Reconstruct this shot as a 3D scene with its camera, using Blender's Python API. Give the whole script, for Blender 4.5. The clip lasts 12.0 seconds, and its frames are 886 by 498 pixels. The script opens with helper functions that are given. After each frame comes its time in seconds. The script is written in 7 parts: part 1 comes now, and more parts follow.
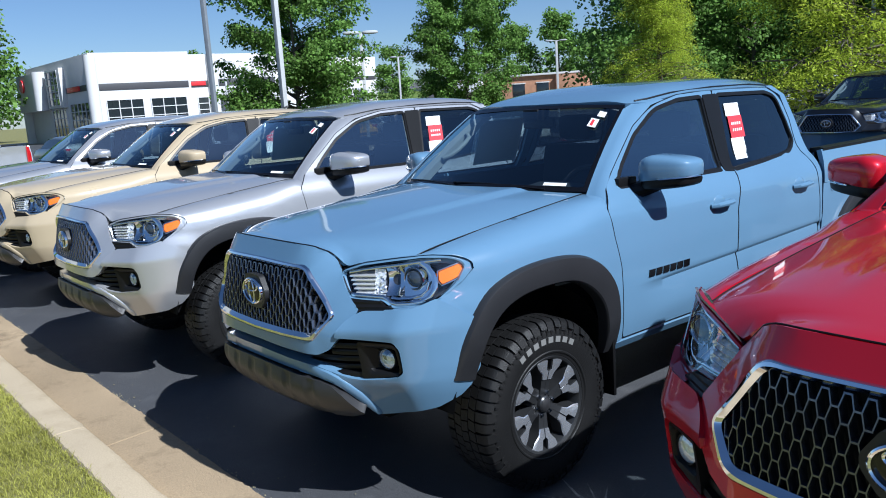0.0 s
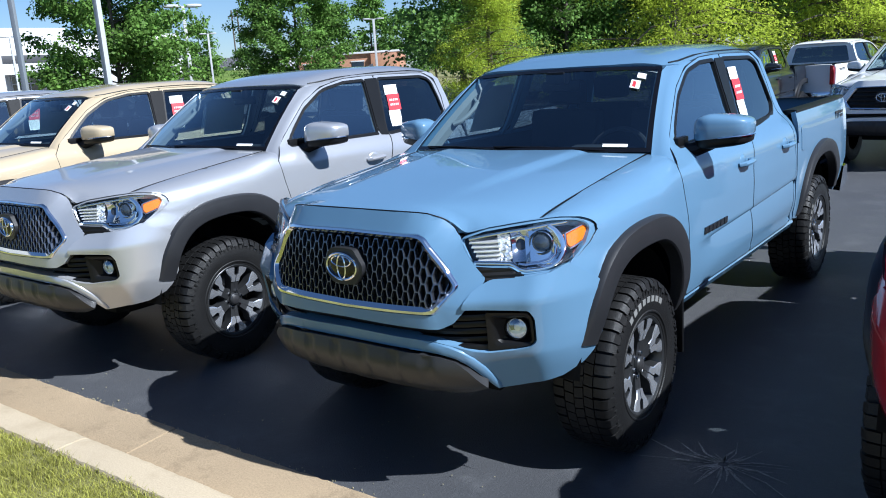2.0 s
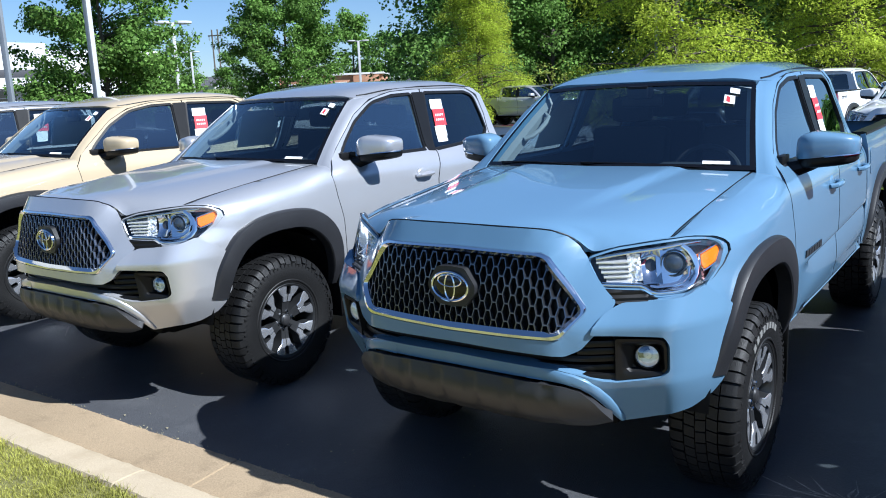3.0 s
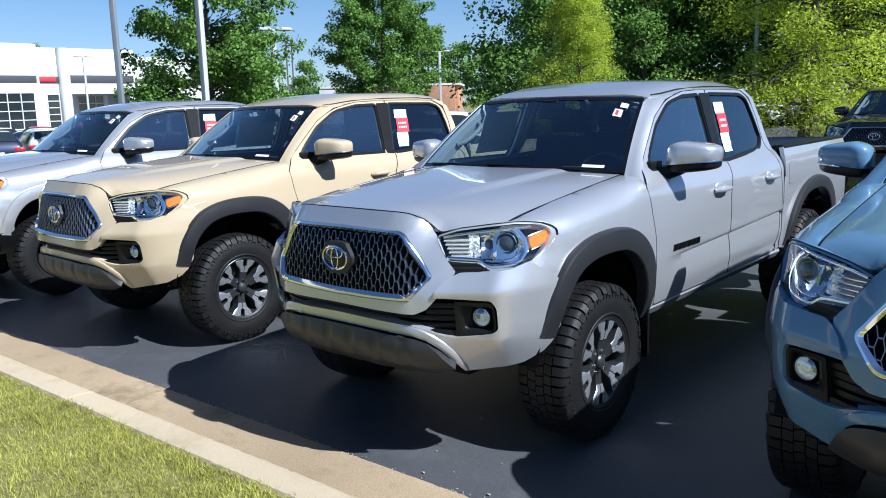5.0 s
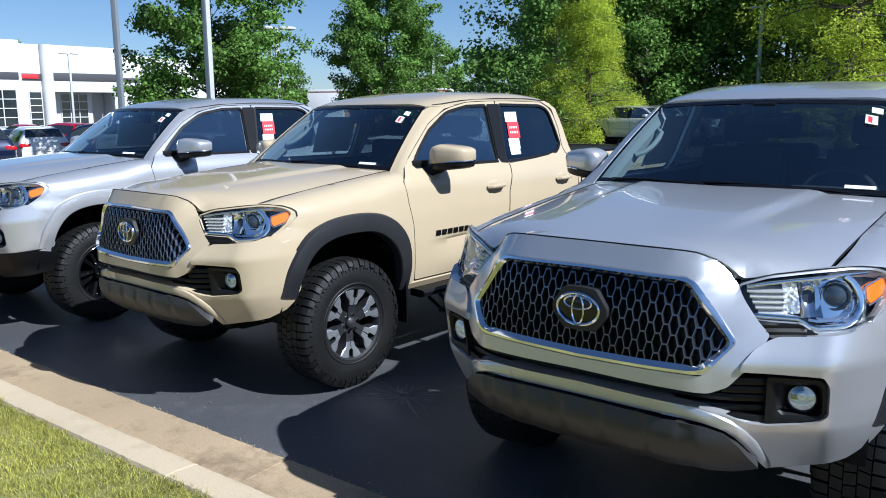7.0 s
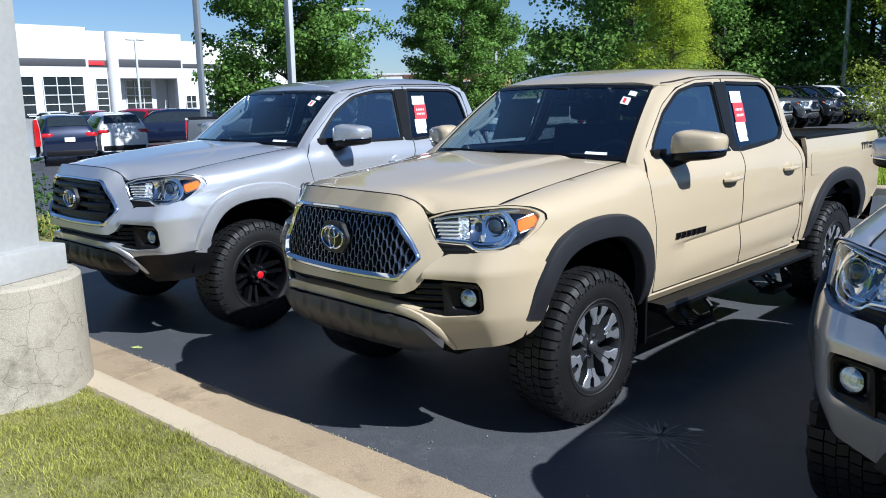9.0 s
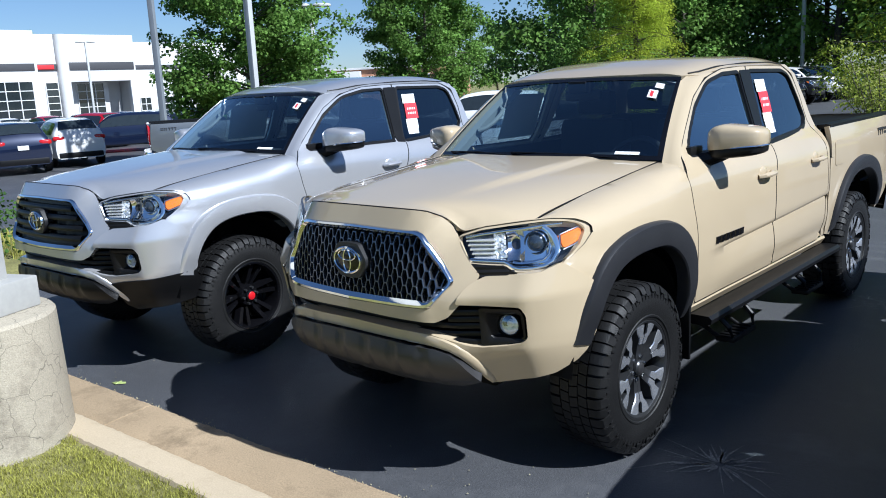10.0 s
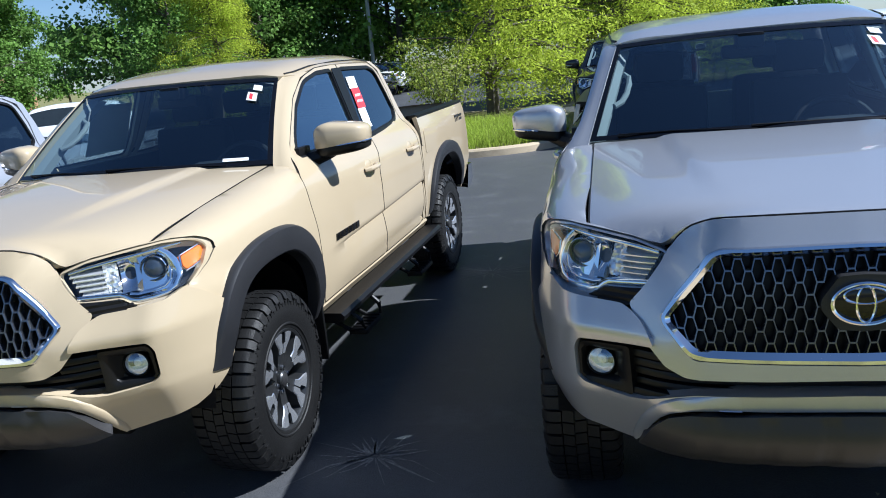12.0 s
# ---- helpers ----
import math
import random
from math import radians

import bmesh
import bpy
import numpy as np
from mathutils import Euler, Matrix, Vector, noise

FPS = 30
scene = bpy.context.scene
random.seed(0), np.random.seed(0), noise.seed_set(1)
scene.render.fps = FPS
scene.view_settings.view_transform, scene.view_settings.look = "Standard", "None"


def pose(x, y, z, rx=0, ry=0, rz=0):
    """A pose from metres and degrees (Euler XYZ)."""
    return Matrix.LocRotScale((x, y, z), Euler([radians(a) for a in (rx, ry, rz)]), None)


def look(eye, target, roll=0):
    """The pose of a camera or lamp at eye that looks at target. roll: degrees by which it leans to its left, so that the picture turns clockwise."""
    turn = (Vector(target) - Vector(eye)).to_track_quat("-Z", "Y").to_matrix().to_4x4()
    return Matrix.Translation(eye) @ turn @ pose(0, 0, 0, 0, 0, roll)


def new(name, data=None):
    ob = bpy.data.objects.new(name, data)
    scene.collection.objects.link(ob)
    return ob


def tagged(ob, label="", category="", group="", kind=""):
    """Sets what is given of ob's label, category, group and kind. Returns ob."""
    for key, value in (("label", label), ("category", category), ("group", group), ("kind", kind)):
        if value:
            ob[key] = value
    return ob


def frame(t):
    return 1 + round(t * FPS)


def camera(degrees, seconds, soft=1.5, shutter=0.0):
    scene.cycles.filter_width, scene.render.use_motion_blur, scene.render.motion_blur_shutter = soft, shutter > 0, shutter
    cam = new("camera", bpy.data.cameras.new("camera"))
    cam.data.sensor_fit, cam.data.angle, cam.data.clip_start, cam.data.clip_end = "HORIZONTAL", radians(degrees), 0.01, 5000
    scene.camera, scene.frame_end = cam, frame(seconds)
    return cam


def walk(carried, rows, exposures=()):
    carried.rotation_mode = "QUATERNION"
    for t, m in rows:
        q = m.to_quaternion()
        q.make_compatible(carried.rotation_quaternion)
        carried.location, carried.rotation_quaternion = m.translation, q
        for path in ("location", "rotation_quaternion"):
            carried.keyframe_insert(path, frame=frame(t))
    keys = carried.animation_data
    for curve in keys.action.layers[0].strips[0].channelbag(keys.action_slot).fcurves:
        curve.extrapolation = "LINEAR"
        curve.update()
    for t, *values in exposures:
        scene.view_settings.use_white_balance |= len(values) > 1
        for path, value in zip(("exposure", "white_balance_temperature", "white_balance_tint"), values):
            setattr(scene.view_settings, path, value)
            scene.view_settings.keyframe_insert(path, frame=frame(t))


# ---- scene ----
cam = camera(57.00, 12.0, 1.0)
# seconds, x, y, z, yaw, pitch, roll; x runs along the row of trucks, y towards their tails
ROWS = [
    (0.0, 3.288, -1.564, 1.755, 49.91, -10.37, 3.71),
    (0.5, 3.056, -1.785, 1.773, 46.18, -11.53, 3.41),
    (1.0, 2.783, -1.919, 1.770, 43.03, -11.89, 3.64),
    (1.5, 2.527, -2.142, 1.750, 36.93, -12.28, 3.52),
    (2.0, 2.289, -2.283, 1.738, 36.60, -12.58, 3.66),
    (2.5, 2.015, -2.315, 1.719, 35.16, -11.91, 3.43),
    (3.0, 1.711, -2.397, 1.698, 35.11, -11.06, 2.54),
    (3.5, 1.337, -2.502, 1.682, 35.23, -11.25, 1.84),
    (3.7, 1.175, -2.524, 1.667, 35.60, -11.32, 1.79),
    (5.3, -0.142, -2.582, 1.661, 39.98, -9.41, 1.38),
    (5.5, -0.285, -2.578, 1.655, 39.83, -8.81, 1.07),
    (6.0, -0.667, -2.594, 1.660, 39.05, -9.27, 1.17),
    (6.5, -1.021, -2.503, 1.637, 38.54, -9.51, 1.07),
    (6.7, -1.161, -2.472, 1.655, 38.35, -9.59, 0.74),
    (8.3, -2.220, -2.427, 1.628, 38.31, -10.47, 0.45),
    (8.5, -2.347, -2.424, 1.637, 40.02, -10.49, 0.25),
    (9.0, -2.693, -2.465, 1.644, 41.81, -10.78, 0.96),
    (9.5, -3.004, -2.399, 1.648, 40.58, -11.23, 1.11),
    (10.0, -3.200, -2.312, 1.686, 38.89, -11.37, 2.75),
    (10.5, -3.345, -2.263, 1.695, 26.50, -12.24, 5.55),
    (11.0, -3.386, -2.258, 1.698, 17.68, -13.29, 5.01),
    (11.5, -3.381, -2.230, 1.692, 14.50, -12.80, 4.56),
    (12.0, -3.323, -2.196, 1.689, 10.78, -13.22, 5.41),
]
walk(cam, [(t, pose(x, y, z, 90 + pitch, roll, yaw)) for t, x, y, z, yaw, pitch, roll in ROWS], [(0.0, 0.66, 5250, 10), (1.0, 0.78, 5250, 10), (2.5, 1.02, 5250, 10), (3.5, 1.04, 5250, 10), (6.0, 0.86, 5250, 10), (9.5, 0.78, 5250, 10), (12.0, 0.96, 5250, 10)])

# ---------------------------------------------------------------- light
SUN_EL, SUN_AZ = 44.5, 83.0          # degrees; azimuth from the trucks' tails (+y) towards +x
world = bpy.data.worlds.new("sky")
scene.world = world
world.use_nodes = True
wn = world.node_tree.nodes
sky = wn.new("ShaderNodeTexSky")
sky.sky_type, sky.sun_disc = "NISHITA", False
sky.sun_elevation, sky.sun_rotation = radians(SUN_EL), radians(SUN_AZ)
sky.altitude = 1500
sky.air_density, sky.dust_density, sky.ozone_density = 1.0, 0.9, 2.2
wn["Background"].inputs["Strength"].default_value = 0.052
world.node_tree.links.new(sky.outputs[0], wn["Background"].inputs["Color"])
sun = new("sun", bpy.data.lights.new("sun", "SUN"))
sun.data.energy, sun.data.angle, sun.data.color = 5.0, radians(0.55), (1.0, 0.925, 0.80)
el, az = radians(SUN_EL), radians(SUN_AZ)
sun.matrix_world = look((40 * math.cos(el) * math.sin(az), 40 * math.cos(el) * math.cos(az), 40 * math.sin(el)), (0, 0, 0))


# ---------------------------------------------------------------- materials
def mat(name, color, rough=0.5, metal=0.0, coat=0.0, vary=0.12, scale=6.0, bump=0.0, bscale=60.0, spec=0.5, fine=0.0, fscale=120.0):
    """A surface with broad and fine variation of its colour and a fine relief."""
    m = bpy.data.materials.new(name)
    m.use_nodes = True
    n, l = m.node_tree.nodes, m.node_tree.links
    b = n["Principled BSDF"]
    b.inputs["Roughness"].default_value = rough
    b.inputs["Metallic"].default_value = metal
    b.inputs["Coat Weight"].default_value = coat
    b.inputs["Coat Roughness"].default_value = 0.03
    b.inputs["Specular IOR Level"].default_value = spec
    co = n.new("ShaderNodeTexCoord")
    t = n.new("ShaderNodeTexNoise")
    t.inputs["Scale"].default_value, t.inputs["Detail"].default_value = scale, 5
    l.new(co.outputs["Object"], t.inputs["Vector"])
    r = n.new("ShaderNodeMapRange")
    r.inputs[1].default_value, r.inputs[2].default_value = 0.3, 0.7
    r.inputs[3].default_value, r.inputs[4].default_value = 1 - vary, 1 + vary
    l.new(t.outputs["Fac"], r.inputs[0])
    out = r.outputs[0]
    if fine:
        t2 = n.new("ShaderNodeTexNoise")
        t2.inputs["Scale"].default_value, t2.inputs["Detail"].default_value = fscale, 3
        l.new(co.outputs["Object"], t2.inputs["Vector"])
        r2 = n.new("ShaderNodeMapRange")
        r2.inputs[1].default_value, r2.inputs[2].default_value = 0.3, 0.7
        r2.inputs[3].default_value, r2.inputs[4].default_value = 1 - fine, 1 + fine
        l.new(t2.outputs["Fac"], r2.inputs[0])
        mu = n.new("ShaderNodeMath")
        mu.operation = "MULTIPLY"
        l.new(out, mu.inputs[0]), l.new(r2.outputs[0], mu.inputs[1])
        out = mu.outputs[0]
    mix = n.new("ShaderNodeVectorMath")
    mix.operation = "SCALE"
    mix.inputs[0].default_value = color
    l.new(out, mix.inputs["Scale"])
    l.new(mix.outputs[0], b.inputs["Base Color"])
    if bump:
        t3 = n.new("ShaderNodeTexNoise")
        t3.inputs["Scale"].default_value, t3.inputs["Detail"].default_value = bscale, 4
        l.new(co.outputs["Object"], t3.inputs["Vector"])
        bp = n.new("ShaderNodeBump")
        bp.inputs["Strength"].default_value, bp.inputs["Distance"].default_value = bump, 0.01
        l.new(t3.outputs["Fac"], bp.inputs["Height"]), l.new(bp.outputs[0], b.inputs["Normal"])
    return m


def paint(name, color, metal=0.0, rough=0.35, flake=0.0):
    m = mat(name, color, rough, metal, 1.0, 0.02, 2.0, fine=flake, fscale=900, spec=.15)
    return m


def see_through(name, tint, gloss=0.0, base=0.05):
    """A thin pane: tinted light passes, the rest mirrors more at a slant, from either side."""
    m = bpy.data.materials.new(name)
    m.use_nodes = True
    n, l = m.node_tree.nodes, m.node_tree.links
    n.remove(n["Principled BSDF"])
    tr, gl, mx = n.new("ShaderNodeBsdfTransparent"), n.new("ShaderNodeBsdfGlossy"), n.new("ShaderNodeMixShader")
    lw, po, ma = n.new("ShaderNodeLayerWeight"), n.new("ShaderNodeMath"), n.new("ShaderNodeMath")
    tr.inputs["Color"].default_value = (*tint, 1)
    gl.inputs["Roughness"].default_value = gloss
    gl.inputs["Color"].default_value = (.82, .93, 1.0, 1)
    lw.inputs["Blend"].default_value = 0.5
    po.operation, po.inputs[1].default_value = "POWER", 4.0
    ma.operation, ma.inputs[1].default_value, ma.inputs[2].default_value = "MULTIPLY_ADD", 0.9, base
    l.new(lw.outputs["Facing"], po.inputs[0]), l.new(po.outputs[0], ma.inputs[0])
    l.new(ma.outputs[0], mx.inputs[0]), l.new(tr.outputs[0], mx.inputs[1]), l.new(gl.outputs[0], mx.inputs[2])
    l.new(mx.outputs[0], n["Material Output"].inputs["Surface"])
    return m


BLUE = paint("blue paint", (0.113, 0.207, 0.320))
TAN = paint("sand paint", (0.440, 0.358, 0.236))
SILVER = paint("silver paint", (0.52, 0.525, 0.545), 0.62, 0.31, 0.10)
RED = paint("red paint", (0.500, 0.007, 0.020), 0.35, 0.35)
WHITE = paint("white paint", (0.78, 0.78, 0.77))
BLACK = paint("black paint", (0.006, 0.007, 0.010))
NAVY = paint("navy paint", (0.007, 0.012, 0.035), 0.2)
GREY = paint("grey paint", (0.16, 0.17, 0.18), 0.6, 0.36, 0.06)
YELLOW = paint("yellow paint", (0.70, 0.36, 0.02))
PLASTIC = mat("dark grained plastic", (0.017, 0.0175, 0.020), 0.45, vary=0.1, bump=0.08, bscale=500, spec=.4)
BLACKPL = mat("black plastic", (0.0055, 0.0055, 0.006), 0.40, bump=0.05, bscale=400, spec=.25)
GUARD = mat("grey plastic", (0.024, 0.024, 0.026), 0.42, vary=0.10, bump=0.10, bscale=400)
GLOSSBLACK = mat("gloss black", (0.004, 0.004, 0.005), 0.10)
CHROME = mat("chrome", (0.82, 0.83, 0.84), 0.06, 1.0, vary=0.02)
MESHGREY = mat("dark grille gloss", (0.150, 0.162, 0.195), 0.20, 0.9, vary=0.05)
ALU = mat("machined alloy", (0.72, 0.74, 0.79), 0.26, 0.85, vary=0.05)
DARKALU = mat("dark alloy", (0.06, 0.062, 0.066), 0.35, 0.7)
RUBBER = mat("tyre rubber", (0.0075, 0.0075, 0.0078), 0.5, vary=0.25, scale=9, bump=0.3, bscale=220, spec=.35)
GLASS = see_through("tinted glass", (0.13, 0.16, 0.18), 0.0, 0.12)
SHIELD = see_through("windscreen glass", (0.70, 0.81, 0.83), 0.0, 0.14)
FOGLENS = see_through("fog lamp lens", (0.95, 0.96, 0.97), 0.01, 0.30)
CLEAR = see_through("clear lens", (0.95, 0.96, 0.97), 0.005, 0.04)
AMBER = mat("amber lens", (0.78, 0.17, 0.004), 0.2, coat=0.3)
REDLENS = mat("red lens", (0.42, 0.008, 0.010), 0.12, coat=0.8)
REFLECTOR = mat("reflector", (0.88, 0.89, 0.90), 0.20, 0.55, vary=0.05)
LAMPDARK = mat("dark lamp housing", (0.035, 0.037, 0.042), 0.18, 0.2, vary=0.1)
BRIGHT = mat("bright reflector", (0.94, 0.95, 0.96), 0.16, 0.70, vary=0.05)
TRIMGREY = mat("pale grey trim", (0.30, 0.31, 0.31), 0.7, vary=.05)
PROJECTOR = mat("projector glass", (0.03, 0.04, 0.055), 0.03, spec=1.0)
FRONTGLASS = see_through("lightly tinted glass", (0.60, 0.71, 0.74), 0.0, 0.28)
INTERIOR = mat("dark cloth and vinyl", (0.016, 0.017, 0.020), 0.75, bump=0.1, bscale=300)
HEADLINER = mat("headliner", (0.42, 0.42, 0.40), 0.85)
LABELWHITE = mat("label paper", (0.80, 0.80, 0.78), 0.5, vary=0.03)
LABELRED = mat("label red", (0.62, 0.035, 0.045), 0.5, vary=0.04)
TYREMARK = mat("pale rubber lettering", (0.16, 0.16, 0.155), 0.7)

CHASSIS = mat("black chassis", (0.005, 0.005, 0.0055), 0.8, bump=0.2, bscale=40, spec=.1)
FOGBOWL = mat("fog lamp bowl", (0.95, 0.96, 0.97), 0.2, 0.45, vary=0.12, scale=60, bump=.5, bscale=90)
BEDLINER = mat("bed liner", (0.02, 0.02, 0.021), 0.7, bump=0.3, bscale=150)
CAPRED = mat("red cap", (0.50, 0.01, 0.015), 0.3)


# ---------------------------------------------------------------- mesh tools
def ip(x, xs, ys):
    """Smooth interpolation through a table, flat beyond its ends."""
    if x <= xs[0]:
        return ys[0]
    if x >= xs[-1]:
        return ys[-1]
    i = 0
    while x > xs[i + 1]:
        i += 1
    n = len(xs)

    def slope(k):
        if k <= 0 or k >= n - 1:
            j = min(max(k, 0), n - 2)
            return (ys[j + 1] - ys[j]) / (xs[j + 1] - xs[j])
        a = (ys[k] - ys[k - 1]) / (xs[k] - xs[k - 1])
        b = (ys[k + 1] - ys[k]) / (xs[k + 1] - xs[k])
        return 0.0 if a * b <= 0 else 2 * a * b / (a + b)
    h = xs[i + 1] - xs[i]
    t = (x - xs[i]) / h
    m0, m1 = slope(i) * h, slope(i + 1) * h
    return (2 * t ** 3 - 3 * t * t + 1) * ys[i] + (t ** 3 - 2 * t * t + t) * m0 + (3 * t * t - 2 * t ** 3) * ys[i + 1] + (t ** 3 - t * t) * m1


def sm(x, a, b):
    t = min(1.0, max(0.0, (x - a) / (b - a)))
    return t * t * (3 - 2 * t)


def rounded(pts, r=0.03, step=0.04):
    """A closed outline with rounded corners, cut into short edges. A point may carry its own radius as a third number."""
    out, n = [], len(pts)
    for i in range(n):
        p, a, b = (np.array(pts[(i + k) % n][:2], float) for k in (0, -1, 1))
        rr = pts[i][2] if len(pts[i]) > 2 else r
        da, db = np.linalg.norm(a - p), np.linalg.norm(b - p)
        if rr <= 0:
            out.append(p)
            continue
        s, e = p + (a - p) * min(rr / da, 0.48), p + (b - p) * min(rr / db, 0.48)
        for t in (0, 0.25, 0.5, 0.75, 1):
            out.append((1 - t) ** 2 * s + 2 * t * (1 - t) * p + t * t * e)
    dense = []
    for i, p in enumerate(out):
        q = out[(i + 1) % len(out)]
        k = max(1, int(np.ceil(np.linalg.norm(q - p) / step)))
        dense += [p + (q - p) * j / k for j in range(k)]
    keep = [dense[0]]
    for p in dense[1:]:
        if np.linalg.norm(p - keep[-1]) > 1e-4:
            keep.append(p)
    return keep


def inside(poly, pts):
    p, q = np.array(poly), np.roll(np.array(poly), -1, 0)
    x, y = pts[:, 0:1], pts[:, 1:2]
    c = (p[:, 1] > y) != (q[:, 1] > y)
    with np.errstate(divide="ignore", invalid="ignore"):
        xc = (q[:, 0] - p[:, 0]) * (y - p[:, 1]) / (q[:, 1] - p[:, 1]) + p[:, 0]
    return (np.sum(c & (x < xc), 1) % 2) == 1


def panel(outline, fn, out, step=0.05, thick=0.014, holes=(), bm=None, creases=()):
    """A sheet cut to an outline (and holes) in two parameters, bent onto a surface fn(a, b), with turned-in edges. out: a way that faces outwards."""
    from mathutils.geometry import delaunay_2d_cdt
    bm = bm or bmesh.new()
    loops = [list(outline)] + [list(h) for h in holes]
    verts, edges = [], []
    for lp in loops:
        k = len(verts)
        verts += [tuple(p) for p in lp]
        edges += [(k + i, k + (i + 1) % len(lp)) for i in range(len(lp))]
    for ln in creases:
        pts = np.array(ln)
        ok = inside(outline, pts)
        for h in holes:
            ok &= ~inside(h, pts)
        ok &= np.min(np.linalg.norm(pts[:, None, :] - np.array(verts)[None], axis=2), 1) > .006
        last = None
        for p, keep in zip(pts, ok):
            if keep:
                verts.append(tuple(p))
                if last == len(verts) - 2:
                    edges.append((last, last + 1))
                last = len(verts) - 1
            else:
                last = None
    o = np.array(outline)
    lo, hi = o.min(0), o.max(0)
    g = np.array([(a, b) for a in np.arange(lo[0] + step / 2, hi[0], step) for b in np.arange(lo[1] + step / 2, hi[1], step)])
    if len(g):
        ok = inside(outline, g)
        for h in holes:
            ok &= ~inside(h, g)
        allb = np.array(verts)
        g = g[ok]
        if len(g):
            d = np.min(np.linalg.norm(g[:, None, :] - allb[None], axis=2), 1)
            verts += [tuple(p) for p in g[d > step * 0.45]]
    v2, _, f2, *_ = delaunay_2d_cdt([Vector(v) for v in verts], edges, [], 0, 1e-5)
    c = np.array([np.mean([v2[i][:] for i in f], 0) for f in f2])
    ok = inside(outline, c)
    for h in holes:
        ok &= ~inside(h, c)
    vs = [bm.verts.new(fn(v[0], v[1])) for v in v2]
    out = Vector(out)
    faces = []
    for f, k in zip(f2, ok):
        if k:
            try:
                faces.append(bm.faces.new([vs[i] for i in f]))
            except ValueError:
                pass
    for v in vs:
        if not v.link_faces:
            bm.verts.remove(v)
    bm.normal_update()
    if sum((f.normal.dot(out) * f.calc_area() for f in faces)) < 0:
        bmesh.ops.reverse_faces(bm, faces=faces)
        bm.normal_update()
    if thick:
        border = [e for e in bm.edges if e.is_boundary and e.link_faces[0] in set(faces)]
        ring = {}
        for e in border:
            for v in e.verts:
                if v not in ring:
                    ring[v] = bm.verts.new(v.co - v.normal * thick)
        for e in border:
            a, b = e.link_loops[0].vert, e.link_loops[0].link_loop_next.vert
            bm.faces.new((b, a, ring[a], ring[b]))
            e.smooth = False
    return bm


def tube(bm, pts, r, k=8, caps=True):
    pts = [Vector(p) for p in pts]
    rings = []
    for i, p in enumerate(pts):
        d = (pts[min(i + 1, len(pts) - 1)] - pts[max(i - 1, 0)]).normalized()
        u = d.orthogonal().normalized() if abs(d.z) > 0.95 else d.cross(Vector((0, 0, 1))).normalized()
        w = d.cross(u)
        rr = r[i] if isinstance(r, (list, tuple)) else r
        rings.append([bm.verts.new(p + (u * math.cos(2 * math.pi * j / k) + w * math.sin(2 * math.pi * j / k)) * rr) for j in range(k)])
    for a, b in zip(rings, rings[1:]):
        for j in range(k):
            bm.faces.new((a[j], a[(j + 1) % k], b[(j + 1) % k], b[j]))
    if caps:
        bm.faces.new(rings[0][::-1]), bm.faces.new(rings[-1])
    return bm


def strip(bm, rows, closed=False):
    """Faces between rows of points of equal length."""
    vs = [[bm.verts.new(p) for p in r] for r in rows]
    for a, b in zip(vs, vs[1:]):
        n = len(a)
        for j in range(n if closed else n - 1):
            bm.faces.new((a[j], a[(j + 1) % n], b[(j + 1) % n], b[j]))
    return vs


def lathe(bm, prof, k=48, c=(0, 0, 0)):
    """Turn a profile of (radius, x) round the x axis."""
    rows = [[(c[0] + x, c[1] + r * math.cos(2 * math.pi * j / k), c[2] + r * math.sin(2 * math.pi * j / k)) for j in range(k)] for r, x in prof]
    return strip(bm, rows, True)


def box(bm, lo, hi, bevel=0.0, m=None):
    vs = [bm.verts.new((x, y, z)) for x in (lo[0], hi[0]) for y in (lo[1], hi[1]) for z in (lo[2], hi[2])]
    fs = [bm.faces.new([vs[i] for i in q]) for q in ((0, 1, 3, 2), (4, 6, 7, 5), (0, 4, 5, 1), (2, 3, 7, 6), (0, 2, 6, 4), (1, 5, 7, 3))]
    if bevel:
        es = list({e for f in fs for e in f.edges})
        r = bmesh.ops.bevel(bm, geom=es, offset=bevel, segments=2, profile=0.6, affect="EDGES")
        vs = list({v for f in r["faces"] for v in f.verts} | {v for v in vs if v.is_valid})
    if m is not None:
        bmesh.ops.transform(bm, matrix=m, verts=[v for v in vs if v.is_valid])
    return vs


def ball(bm, c, r, k=16, m=10, power=1.0):
    """A rounded form; power below 1 makes it boxier."""
    def q(v):
        return math.copysign(abs(v) ** power, v)
    rows = []
    for i in range(m + 1):
        a = -math.pi / 2 + math.pi * (i + 0.02 * (i == 0) - 0.02 * (i == m)) / m
        rows.append([(c[0] + r[0] * q(math.cos(a)) * q(math.cos(2 * math.pi * j / k)), c[1] + r[1] * q(math.cos(a)) * q(math.sin(2 * math.pi * j / k)), c[2] + r[2] * q(math.sin(a))) for j in range(k)])
    return strip(bm, rows, True)


def mirrored(bm):
    for v in bm.verts:
        v.co.x = -v.co.x
    bmesh.ops.reverse_faces(bm, faces=bm.faces)
    return bm


def doubled(bm):
    """The mesh and its mirror image."""
    vs = list(bm.verts)
    fs = list(bm.faces)
    cp = {v: bm.verts.new((-v.co.x, v.co.y, v.co.z)) for v in vs}
    for f in fs:
        g = bm.faces.new([cp[v] for v in f.verts][::-1])
        g.smooth = f.smooth
    return bm


MESHES = {}


